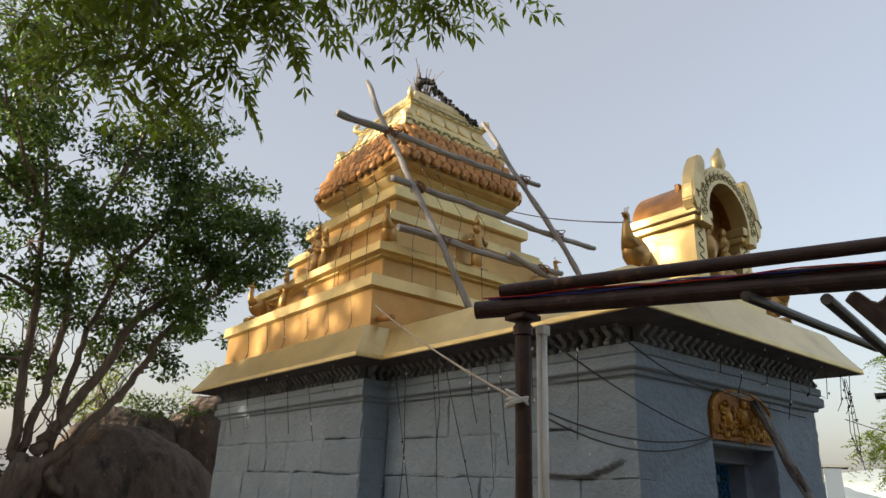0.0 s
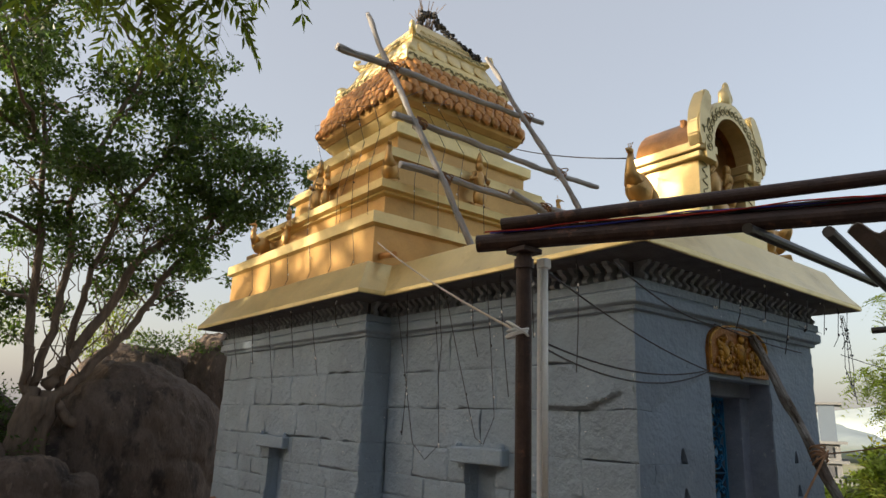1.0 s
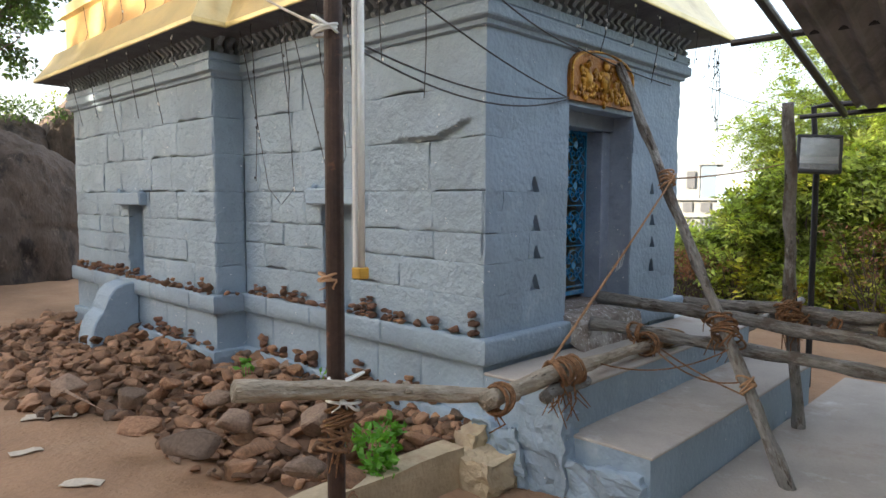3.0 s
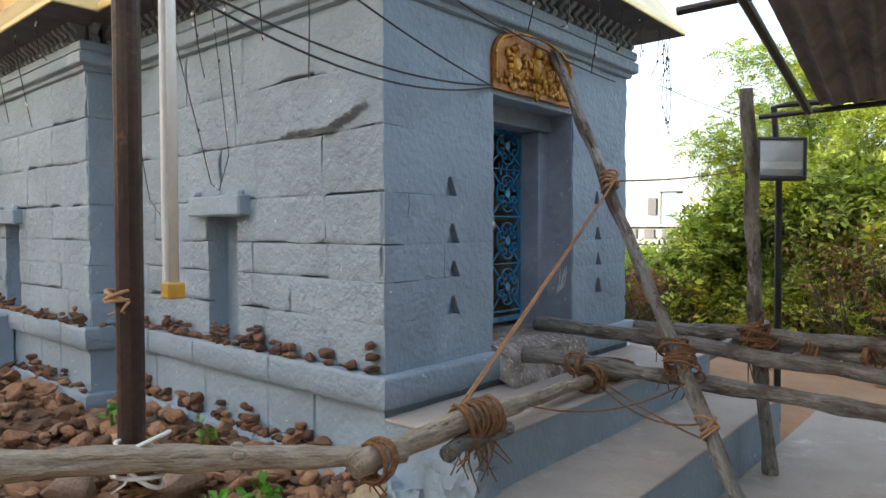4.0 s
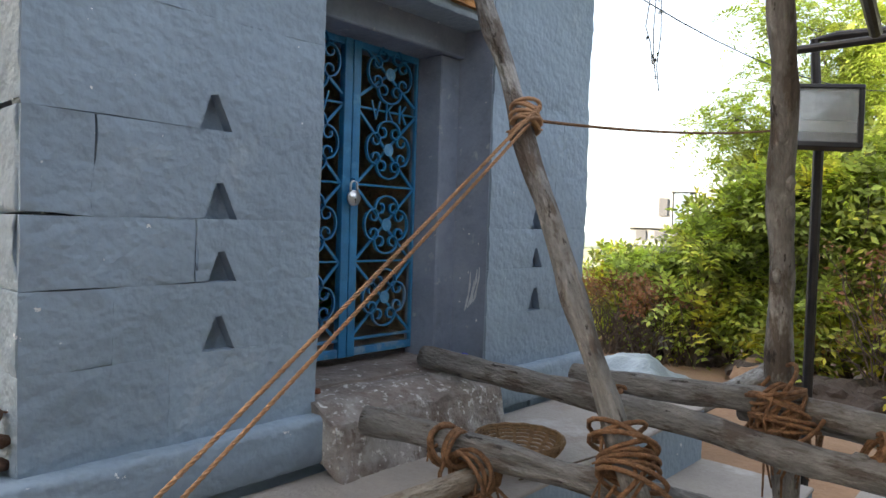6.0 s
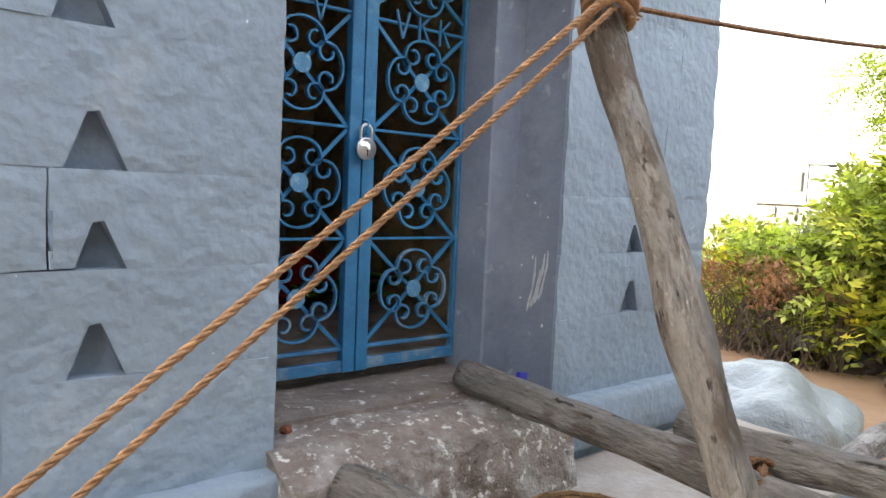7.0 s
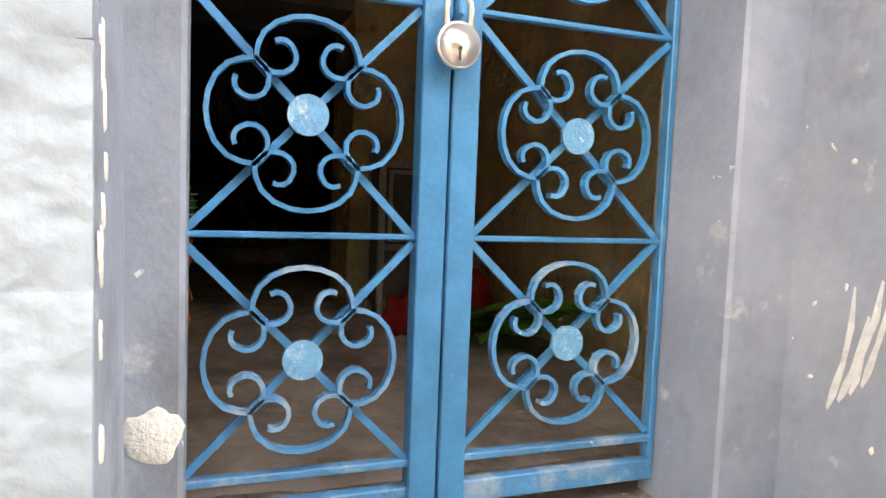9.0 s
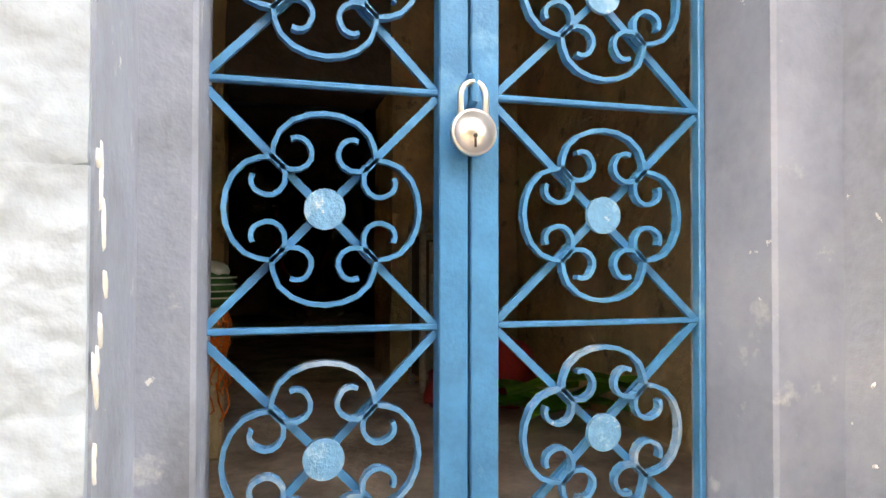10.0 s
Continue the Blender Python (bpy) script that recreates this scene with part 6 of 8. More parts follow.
# ---- steel pole, pipes and tube lamp ----
def pipe(a, b, r, material=PIPE, name="steel_pipe", label="rusty brown steel pipe", open_end=True, group="shed pipes"):
    a, b = Vector(a), Vector(b)
    bm = bmesh.new()
    tube(bm, [a, b], r, 16, caps=not open_end)
    if open_end:
        tube(bm, [a, b], r * 0.86, 16, caps=False)
        mid = a.lerp(b, 0.3 / max((b - a).length, 0.4))
        tube(bm, [mid, mid + (b - a).normalized() * 0.01], r * 0.86, 16)
    ob = part(name, bm, material, smooth=False)
    return tagged(ob, label, "pipe", group)


PIPE_A, PIPE_B = Vector((-1.549, -0.092, 2.150)), Vector((0.83, -3.50, 2.325))
pipe((-1.42, -0.335, GROUND), (-1.40, -0.305, 2.085), 0.042, label="rusty brown steel pole standing in the rubble", name="steel_pole", group="")
pipe(PIPE_A, PIPE_B, 0.048, label="thick rusty steel pipe carried by the pole")
pipe((-1.49, -0.22, 2.245), (0.80, -3.50, 2.57), 0.036, label="thinner rusty steel pipe lying on the roof beam")
pipe((-1.30, -0.36, 2.215), (0.84, -3.40, 2.43), 0.030, label="thin dark steel pipe beside the beam")
bm = bmesh.new()
box(bm, -1.47, -1.33, -0.375, -0.235, 2.083, 2.112, 0.004)
tagged(part("bracket_plate", bm, PIPE), "rusty steel plate on top of the pole", "plate")
bm = bmesh.new()
tube(bm, [(-1.402, -0.308, 2.0), (-1.401, -0.306, 2.05)], 0.054, 14)
tagged(part("pipe_collar", bm, PIPE), "rusty steel collar clamped round the pole", "clamp")
lashing((-1.44, -0.30, 1.66), (0, 0, 1), 0.046, 4, 0.03, 0, 0.1, 60, WHITE)
lashing((-1.42, -0.30, 0.56), (0, 0.1, 1), 0.046, 3, 0.02, 2, 0.12, 61, ROPE)
for k in range(5):
    o = Vector((0.012 * k - 0.02, 0.008 * k, 0.055 + 0.008 * (k % 3)))
    cable([PIPE_A.lerp(PIPE_B, t) + o + Vector((0, 0, dz)) for t, dz in ((0.05, 0.0), (0.3, 0.012 - 0.006 * k), (0.6, 0.02), (0.97, 0.01))], 0.007, "dark cable running along the roof pipes", "cable", WIRE if k % 2 else PIPE)


def build_tube_lamp():
    th = thing("tube_lamp", "white fluorescent tube lamp tied upright beside the pole", "lamp")
    bm = bmesh.new()
    box(bm, -1.296, -1.246, -0.325, -0.300, 0.56, 2.06, 0.004)
    part("housing", bm, WHITE, th)
    bm = bmesh.new()
    tube(bm, [(-1.271, -0.338, 0.60), (-1.271, -0.338, 2.02)], 0.016, 12)
    part("tube", bm, WHITE, th, smooth=True)
    for z0, z1, m in ((0.545, 0.60, AMBER), (2.02, 2.075, WHITE)):
        bm = bmesh.new()
        box(bm, -1.301, -1.241, -0.36, -0.298, z0, z1, 0.006)
        part("end_cap", bm, m, th)


build_tube_lamp()
for a, b, s in (((-1.20, -0.28, 2.03), (0.97, 0.03, 1.66), 0.05), ((-1.22, -0.28, 1.63), (0.97, 0.03, 1.665), 0.09), ((-1.22, -0.28, 1.60), (0.96, 0.03, 1.65), 0.13), ((-0.95, -0.55, 2.08), (1.05, 0.0, 2.02), 0.06), ((1.05, 0.0, 2.03), (2.6, 0.02, 1.95), 0.02)):
    cable(catenary(a, b, s, 14), 0.0055, "black electric cable slung to the door corner")
cable(catenary((-0.55, 2.5, 2.85), (-1.43, -0.30, 1.66), 0.04), 0.007, "pale cord from the roof to the steel pole", "cord", PAPER, "cords")
cable(catenary((2.9, -0.2, 1.95), (6.6, -0.9, 2.0), 0.15), 0.004, "thin black wire crossing the sky")
cable(catenary((1.62, 3.0, 4.66), (0.36, 0.2, 3.3), 0.05), 0.006, "black wire from the scaffold to the roof statue")


rng = random.Random(91)
for k, m in enumerate((RED, KUMKUM, WIRE, RED, WIRE)):
    pts = [(PIPE_A + Vector((0.05, -0.07, 0.06))).lerp(PIPE_B + Vector((0, 0, 0.07)), i / 16) + Vector((0.02 * k - 0.05 + rng.uniform(-0.012, 0.012), 0, rng.uniform(-0.012, 0.016))) for i in range(17)]
    cable(pts, 0.0045, "thin electric wire running along the steel pipes", material=m)

# strings of small lamps over the eaves
def string_light(pts, bulbs, seed):
    th = thing("string_light", "thin dark wire string with small clear bulbs draped over the eaves", "string light", "strings of lights")
    rng = random.Random(seed)
    bm = bmesh.new()
    tube(bm, pts, 0.0035, 4)
    part("wire", bm, WIRE, th)
    pts = [Vector(p) for p in pts]
    for k in range(bulbs):
        i = rng.randrange(len(pts) - 1)
        p = pts[i].lerp(pts[i + 1], rng.random())
        bm = bmesh.new()
        blob(bm, p + Vector((rng.uniform(-0.012, 0.012), rng.uniform(-0.012, 0.012), -0.01)), (0.008, 0.008, 0.014), 1, 0)
        part("bulb", bm, WHITE if rng.random() < 0.6 else BLACK, th)


rng = random.Random(17)
for k, y in enumerate((0.35, 0.8, 1.15, 1.5, 1.95, 2.45)):
    d = rng.uniform(0.1, 1.3)
    string_light([(0.12, y + 0.05, 2.86), (-0.02, y, 2.75), (-0.19, y - 0.02, 2.46), (-0.225, y - 0.03, 2.36), (-0.20, y - 0.02, 2.15), (-0.16, y + rng.uniform(-0.03, 0.03), 2.3 - d * 0.6), (-0.14, y + rng.uniform(-0.06, 0.06), 2.3 - d)], 7, k)
for k, y in enumerate((3.3, 3.8, 4.3, 4.9, 5.4, 6.0)):
    d = rng.uniform(0.1, 0.7)
    string_light([(-0.27, y + 0.1, 3.34), (-0.35, y + 0.06, 3.3), (-0.30, y + 0.05, 2.88), (-0.48, y, 2.46), (-0.53, y - 0.03, 2.36), (-0.50, y - 0.02, 2.15), (-0.42, y + rng.uniform(-0.1, 0.1), 2.25 - d)], 7, 10 + k)
for k, x in enumerate((0.75, 1.05, 1.45, 1.85, 2.2, 2.55, 2.85, 3.05)):
    d = rng.uniform(0.15, 0.5)
    string_light([(x - 0.12, 0.10, 2.86), (x - 0.06, 0.0, 2.75), (x, -0.19, 2.46), (x + 0.02, -0.232, 2.36), (x + 0.03, -0.20, 2.1), (x + rng.uniform(-0.05, 0.05), -0.15, 2.3 - d)], 6, 20 + k)
string_light([(-0.21, 1.86, 2.36), (-0.14, 1.78, 1.9), (-0.05, 1.68, 1.35), (-0.03, 1.60, 1.08), (-0.03, 1.50, 1.03), (-0.04, 1.36, 1.25), (-0.12, 1.33, 1.8), (-0.21, 1.30, 2.36)], 9, 70)
string_light([(-0.21, 2.62, 2.36), (-0.1, 2.58, 1.7), (-0.02, 2.5, 1.0), (-0.02, 2.3, 0.86), (-0.02, 2.1, 1.0), (-0.1, 2.05, 1.7), (-0.21, 2.02, 2.36)], 9, 71)
for k in range(3):
    string_light([(3.12 + 0.04 * k, -0.15, 2.36), (3.16 + 0.06 * k, -0.15, 2.1), (3.10 + 0.1 * k, -0.15, 1.85), (3.16 + 0.05 * k, -0.15, 1.78 - 0.06 * k), (3.20 + 0.05 * k, -0.15, 1.68 - 0.08 * k)], 8, 30 + k)
for k, (x, y) in enumerate(((-0.24, 3.2), (-0.2, 3.6), (0.0, 4.2), (0.3, 3.1), (0.9, 3.05), (-0.22, 3.9), (-0.22, 4.6), (0.6, 3.05), (1.3, 3.05))):
    string_light([(TX - 0.4 + 0.1 * k, TY - 0.3, 6.85), (TX - 0.95 + k * 0.25, TY - 1.0 + 0.05 * k, 5.85), (x * 0.8, y + 0.25, 5.0), (x + 0.1, y + 0.05, 4.4), (x - 0.1, y - 0.1, 3.84), (x - 0.12, y - 0.16, 3.3)], 6, 40 + k)


# ---- the shed roof ----
def build_shed():
    shed = thing("shed_roof", "dark weathered corrugated sheet roof on black steel pipes", "shed")
    u, v = Vector((0.9925, 0.11, -0.055)), Vector((0.11, -0.9939, 0))
    o = Vector((-1.05, -1.76, 1.985))
    length, wide = 4.68, 1.02
    for s in range(4):
        bm = bmesh.new()
        n = 56
        rows = [[], [], [], []]
        for i in range(n + 1):
            d = s * (wide - 0.05) + wide * i / n
            zz = 0.030 * math.sin(2 * math.pi * d / 0.146) + 0.03 * d + 0.006 * (s % 2)
            for k, (l, t) in enumerate(((0, 0), (length, 0), (0, 0.007), (length, 0.007))):
                rows[k].append(bm.verts.new(o + u * l + v * d + Vector((0, 0, zz + t))))
        for i in range(n):
            bm.faces.new((rows[0][i], rows[1][i], rows[1][i + 1], rows[0][i + 1]))
            bm.faces.new((rows[2][i], rows[3][i], rows[3][i + 1], rows[2][i + 1]))
            bm.faces.new((rows[1][i], rows[1][i + 1], rows[3][i + 1], rows[3][i]))
            bm.faces.new((rows[0][i], rows[0][i + 1], rows[2][i + 1], rows[2][i]))
        part("corrugated_sheet", bm, TIN, shed)
    def beam(a, b, r, name):
        bm = bmesh.new()
        tube(bm, [a, b], r, 10)
        part(name, bm, PIPE_DARK, shed)
    beam((-0.7, -1.56, 2.105), (3.12, -1.26, 1.635), 0.028, "rafter")
    for l, dz in ((0.4, -0.05), (2.15, 0.02), (4.5, -0.07)):
        beam(o + u * l + v * (-0.42 if l > 1 else 0.1) + Vector((0, 0, dz)), o + u * l + v * 4.0 + Vector((0, 0, dz + 0.12)), 0.022, "purlin")
    beam(o + u * 0.25 + v * 2.2 + Vector((0, 0, 0.0)), o + u * 4.6 + v * 2.2 + Vector((0, 0, 0.0)), 0.026, "rafter")
    for l, d in ((4.5, 4.0), (0.6, 4.2)):
        p = o + u * l + v * d
        beam(Vector((p.x, p.y, GROUND)), p + Vector((0, 0, 0.08)), 0.04, "post")
    beam((-0.95, -1.308, 2.118), (0.95, -1.196, 2.177), 0.026, "strut")


build_shed()


def build_floodlight():
    th = thing("floodlight", "black square floodlight with a clear glass front on a steel pipe", "floodlight")
    base = Matrix.Translation((3.58, -0.96, 1.34)) @ Matrix.Rotation(radians(-66), 4, "Z") @ Matrix.Rotation(radians(-14), 4, "X") @ Matrix.Rotation(radians(3), 4, "Y")
    def add(name, m, fn):
        bm = bmesh.new()
        fn(bm)
        for v in bm.verts:
            v.co = base @ v.co
        part(name, bm, m, th)
    def frame_bars(b):
        for x0, x1, z0, z1 in ((-0.185, 0.185, 0.155, 0.18), (-0.185, 0.185, -0.18, -0.15), (-0.185, -0.16, -0.15, 0.155), (0.16, 0.185, -0.15, 0.155)):
            box(b, x0, x1, -0.035, 0.01, z0, z1, 0.004)
    add("bezel", BLACK, frame_bars)
    add("housing", BLACK, lambda b: box(b, -0.17, 0.17, 0.005, 0.08, -0.165, 0.165, 0.01))
    add("reflector", SHEET, lambda b: box(b, -0.158, 0.158, -0.006, 0.004, -0.02, 0.15))
    # white band imitates the bright reflection low in the glass
    add("led_panel", WHITE, lambda b: box(b, -0.158, 0.158, -0.006, 0.004, -0.085, -0.024))
    add("lower_plate", PIPE_DARK, lambda b: box(b, -0.158, 0.158, -0.010, 0.004, -0.148, -0.089))
    add("glass_pane", GLASS, lambda b: box(b, -0.158, 0.158, -0.028, -0.022, -0.148, 0.153))
    bm = bmesh.new()
    tube(bm, [(3.66, -0.90, 1.50), (3.66, -0.88, 1.78), (3.70, -0.98, 1.80), (3.85, -1.6, 1.80)], 0.026, 10)
    part("bracket_pipe", bm, PIPE_DARK, th)
    bm = bmesh.new()
    tube(bm, [(3.68, -0.93, GROUND), (3.68, -0.92, 1.25)], 0.028, 10)
    tagged(part("steel_pole", bm, PIPE_DARK), "dark blue-black steel pole behind the floodlight", "pole")


build_floodlight()

# ---- objects in the yard beyond ----
def build_yard():
    bm = bmesh.new()
    vs = blob(bm, (4.5, 0.62, -0.78), (0.9, 0.55, 0.42), 5, 0.35, 1.6, 3)
    for v in vs:
        v.co.z = max(v.co.z, GROUND) + 0.035 * noise.noise(v.co * 5) + 0.02 * noise.noise(v.co * 13)
    tagged(part("plastic_sheet", bm, SHEET, smooth=True), "crumpled pale blue-white plastic sheet over a heap", "sheet")
    th = thing("cane_basket", "round brown woven cane basket lying on the step", "basket", at=(1.60, -0.44, -0.205))
    bm = bmesh.new()
    n = 28
    for k in range(9):
        t = k / 8
        r = 0.10 + 0.11 * math.sin(t * 1.5)
        pts = [(r * math.cos(2 * math.pi * i / n), r * math.sin(2 * math.pi * i / n), 0.012 + 0.13 * t + 0.004 * (i % 2)) for i in range(n + 1)]
        tube(bm, pts, 0.009, 5, caps=False)
    part("weave", bm, BASKET, th)
    for i in range(14):
        bm = bmesh.new()
        a = 2 * math.pi * i / 14
        tube(bm, [((0.10 + 0.11 * math.sin(t * 1.5)) * math.cos(a), (0.10 + 0.11 * math.sin(t * 1.5)) * math.sin(a), 0.012 + 0.13 * t) for t in (0, 0.25, 0.5, 0.75, 1.0)], 0.012, 4)
        part("stake", bm, BASKET, th)
    bm = bmesh.new()
    bmesh.ops.create_cone(bm, cap_ends=True, segments=20, radius1=0.10, radius2=0.10, depth=0.012, matrix=Matrix.Translation((0, 0, 0.008)))
    part("base", bm, BASKET, th)
    th.rotation_euler, th.scale = (0.0, 0.0, 0.3), (0.8, 0.8, 0.75)
    bm = bmesh.new()
    tube(bm, catenary((1.45, -0.55, -0.19), (1.9, -0.62, -0.19), 0.0, 3), 0.004, 4)
    tagged(part("twig", bm, BARK), "thin dry twig on the cement step", "twig")
    # low bank of stones before the hedge
    rng = random.Random(31)
    for k in range(16):
        t = k / 15
        p = Vector((7.9, 1.9, 0)).lerp(Vector((5.9, -1.4, 0)), t) + Vector((rng.uniform(-0.3, 0.3), rng.uniform(-0.3, 0.3), 0))
        bm = bmesh.new()
        s = rng.uniform(0.12, 0.34)
        blob(bm, (p.x, p.y, ground_height(p.x, p.y) + s * 0.25), (s, s * 0.9, s * 0.55), 3, 0.5, 1.8, k)
        tagged(part("bank_stone", bm, ROCK if k % 3 else DIRT, smooth=False), "rough reddish stone on the earth bank", "stone", "bank stones")
    bm = bmesh.new()
    tube(bm, [(7.6, 1.95, -0.62), (7.0, 1.3, -0.60)], [0.09, 0.08], 8)
    tagged(part("wood_log", bm, POLE), "cut grey log lying on the earth bank", "log")
    bm = bmesh.new()
    box(bm, 3.9, 3.98, 2.1, 2.18, GROUND, 0.55, 0.01)
    tagged(part("painted_post", bm, PIPE), "short rusty red painted post behind the temple", "post")
    # litter
    for k, (x, y, s) in enumerate(((-2.0, 2.4, 0.10), (-2.3, 3.3, 0.09), (-2.45, 2.9, 0.12), (-1.9, 1.6, 0.12), (-2.2, 1.0, 0.14), (-1.1, 9.0, 0.2), (-2.0, 4.6, 0.08), (-1.65, 3.1, 0.2), (-2.6, 4.2, 0.1))):
        bm = bmesh.new()
        box(bm, -s, s, -s * 0.35, s * 0.35, 0, 0.006)
        bmesh.ops.subdivide_edges(bm, edges=[e for e in bm.edges if e.calc_length() > 0.03], cuts=3, use_grid_fill=True)
        for v in bm.verts:
            v.co.z += 0.02 * noise.noise(v.co * 14 + Vector((k, 0, 0))) + 0.01
        ob = tagged(part("paper_scrap", bm, PAPER), "dusty scrap of paper on the earth", "litter", "litter")
        ob.matrix_basis = pose(x, y, ground_height(x, y) + 0.004, 0, 0, k * 47)


build_yard()


# ---- boulders ----
def boulder(c, r, seed, label="large rounded brown boulder behind the temple", square=2.5, lean=0.0):
    """A weathered rock: rounded block with clefts and worn ledges."""
    bm = bmesh.new()
    vs = bmesh.ops.create_icosphere(bm, subdivisions=6, radius=1.0)["verts"]
    for v in vs:
        p = v.co.copy()
        k = (abs(p.x) ** square + abs(p.y) ** square + abs(p.z) ** square) ** (-1 / square)
        q = p + Vector((seed, -seed * 0.6, seed * 0.3))
        k *= 1 + 0.08 * noise.noise(q * 1.2) + 0.045 * noise.noise(q * 2.9) + 0.03 * noise.noise(q * 7) + 0.016 * noise.noise(q * 17)
        cleft = abs(noise.noise(Vector((p.x * 2.3 + seed, p.y * 2.3, p.z * 0.7))))
        k -= 0.035 * max(0.0, 1 - cleft / 0.05)
        shelf = abs(noise.noise(Vector((p.x * 0.8, p.y * 0.8 + seed, p.z * 3.0))))
        k -= 0.03 * max(0.0, 1 - shelf / 0.08)
        v.co = Vector((c[0] + (p.x * k - lean * max(0.0, p.z) ** 1.3) * r[0], c[1] + p.y * r[1] * k, c[2] + p.z * r[2] * k))
    return tagged(part("boulder", bm, ROCK, smooth=True), label, "boulder", "boulders")


boulder((-0.15, 11.0, 0.05), (1.55, 1.4, 1.92), 1.0, square=2.7, lean=0.16)
boulder((0.4, 14.0, 0.9), (1.5, 1.4, 1.75), 4.0, "dark brown boulder with growth on top", 2.3)
boulder((2.2, 13.8, 0.9), (1.15, 1.3, 2.2), 7.0, "tall dark rock face behind the temple", 3.0)
boulder((4.2, 14.6, 0.7), (1.6, 1.4, 1.9), 17.0, "dark brown boulder behind the temple", 2.6)
boulder((-2.15, 9.5, -0.35), (0.62, 0.55, 0.82), 9.0, "smaller blocky grey-brown rock on the earth", 3.4)
boulder((-1.50, 9.35, -0.45), (0.40, 0.45, 0.66), 10.5, "low blocky grey-brown rock on the earth", 3.2)
boulder((-1.75, 10.6, -0.2), (0.7, 0.5, 1.1), 13.0, "dark brown rock under the tree roots", 2.6)
boulder((-2.95, 9.9, -0.2), (0.6, 0.6, 1.0), 11.0, "blocky brown rock below the tree", 3.0)
boulder((-4.2, 12.5, 0.4), (2.2, 2.0, 1.6), 12.0, "dark brown boulder below the tree", 2.5)


# ---- heap of broken stones ----
def chip_mesh(seed, m):
    rng = random.Random(seed)
    bm = bmesh.new()
    ax = Vector((rng.uniform(0.85, 1.3), rng.uniform(0.6, 1.0), rng.uniform(0.38, 0.7)))
    for k in range(17):
        q = Vector([rng.gauss(0, 1) for _ in range(3)]).normalized() * rng.uniform(0.85, 1.15)
        bm.verts.new((q.x * ax.x, q.y * ax.y, q.z * ax.z))
    hull = bmesh.ops.convex_hull(bm, input=bm.verts[:])
    bmesh.ops.delete(bm, geom=[g for g in hull["geom_interior"] if isinstance(g, bmesh.types.BMVert)], context="VERTS")
    bmesh.ops.bevel(bm, geom=bm.edges[:], offset=0.075, segments=1, affect="EDGES")
    return mesh_of("stone", bm, m)


PEBBLES = [chip_mesh(50 + k, LEDGE_STONE if k % 3 else RUBBLE) for k in range(14)]
CHIPS = [chip_mesh(k, RUBBLE if k % 3 else RUBBLE_GREY) for k in range(14)]


def build_rubble():
    heap = thing("rubble_heap", "heap of broken brown stones piled along the temple plinth", "rubble")
    rng = random.Random(8)
    rest_v, rest_f = [], []
    placed = 0
    for k in range(1500):
        y = 0.1 + 6.9 * rng.random() ** 1.25
        wall = 0.0 if y < 3.0 else -0.33
        w = (1.38 + 0.10 * math.sin(y * 2.1)) * min(1, 0.45 + y * 0.4) if y < 5.2 else 1.15
        d = w * rng.random() ** 1.15
        if y > 5.2:
            wall = -0.5
        x = wall - d
        h = 0.30 * (1 - d / w) * (1.0 if y < 5 else 0.8)
        s = min(0.17, 0.035 + 0.05 * rng.random() ** 2 + 0.05 * rng.random() ** 6 * (1 + y * 0.1))
        z = ground_height(x, y) + h * rng.uniform(0.55, 1.0) + s * 0.3
        m = pose(x, y, z, rng.uniform(-35, 35), rng.uniform(-35, 35), rng.uniform(0, 360)) @ Matrix.Diagonal((s, s, s, 1))
        if placed < 300 and y < 3.2 and z > GROUND + 0.5 * h:
            piece("stone", CHIPS[k % 14], heap, m)
            placed += 1
        else:
            me = CHIPS[k % 14]
            o = len(rest_v)
            rest_v.extend([tuple(m @ v.co) for v in me.vertices])
            rest_f.extend([tuple(o + i for i in p.vertices) for p in me.polygons])
    for x, y, s in ((-1.55, 3.0, 0.19), (-1.0, 1.35, 0.16), (-0.62, 0.95, 0.20), (-1.2, 0.75, 0.13), (-0.85, 1.9, 0.15), (-1.3, 2.4, 0.14), (-0.75, 0.42, 0.15), (-1.42, 1.15, 0.17), (-1.15, 0.32, 0.15), (-1.5, 1.75, 0.15), (-0.9, 2.6, 0.14), (-1.05, 0.05, 0.17)):
        piece("stone", CHIPS[int(x * -20) % 14], heap, pose(x, y, ground_height(x, y) + 0.22 + s * 0.2, 10, 5, x * 300) @ Matrix.Diagonal((s, s, s * 0.9, 1)))
    me = bpy.data.meshes.new("small_rubble")
    me.from_pydata(rest_v, [], rest_f)
    me.materials.append(RUBBLE_STUFF)
    ob = new("small_rubble", me)
    ob.parent = heap
    tagged(ob, "loose small brown stones", kind="stuff")
    bm = bmesh.new()
    n, mrows = 30, 8
    grid = []
    for i in range(n + 1):
        y = 0.05 + 6.9 * i / n
        row = []
        for j in range(mrows + 1):
            d = 1.25 * j / mrows
            x = (0.0 if y < 3.0 else -0.33) - d
            row.append(bm.verts.new((x, y, ground_height(x, y) - 0.02 + 0.24 * (1 - j / mrows) * min(1, i / 3, (n - i) / 3) + 0.02 * noise.noise(Vector((x * 4, y * 4, 0))))))
        grid.append(row)
    for a, b in zip(grid, grid[1:]):
        for j in range(mrows):
            bm.faces.new((a[j], a[j + 1], b[j + 1], b[j]))
    part("earth_core", bm, SOIL, heap)


RUBBLE_STUFF = mat("loose_broken_stone", (0.27, 0.15, 0.088), 0.9, var=0.35, scale=9, bump=0.6, bscale=60, island=0.55)
build_rubble()


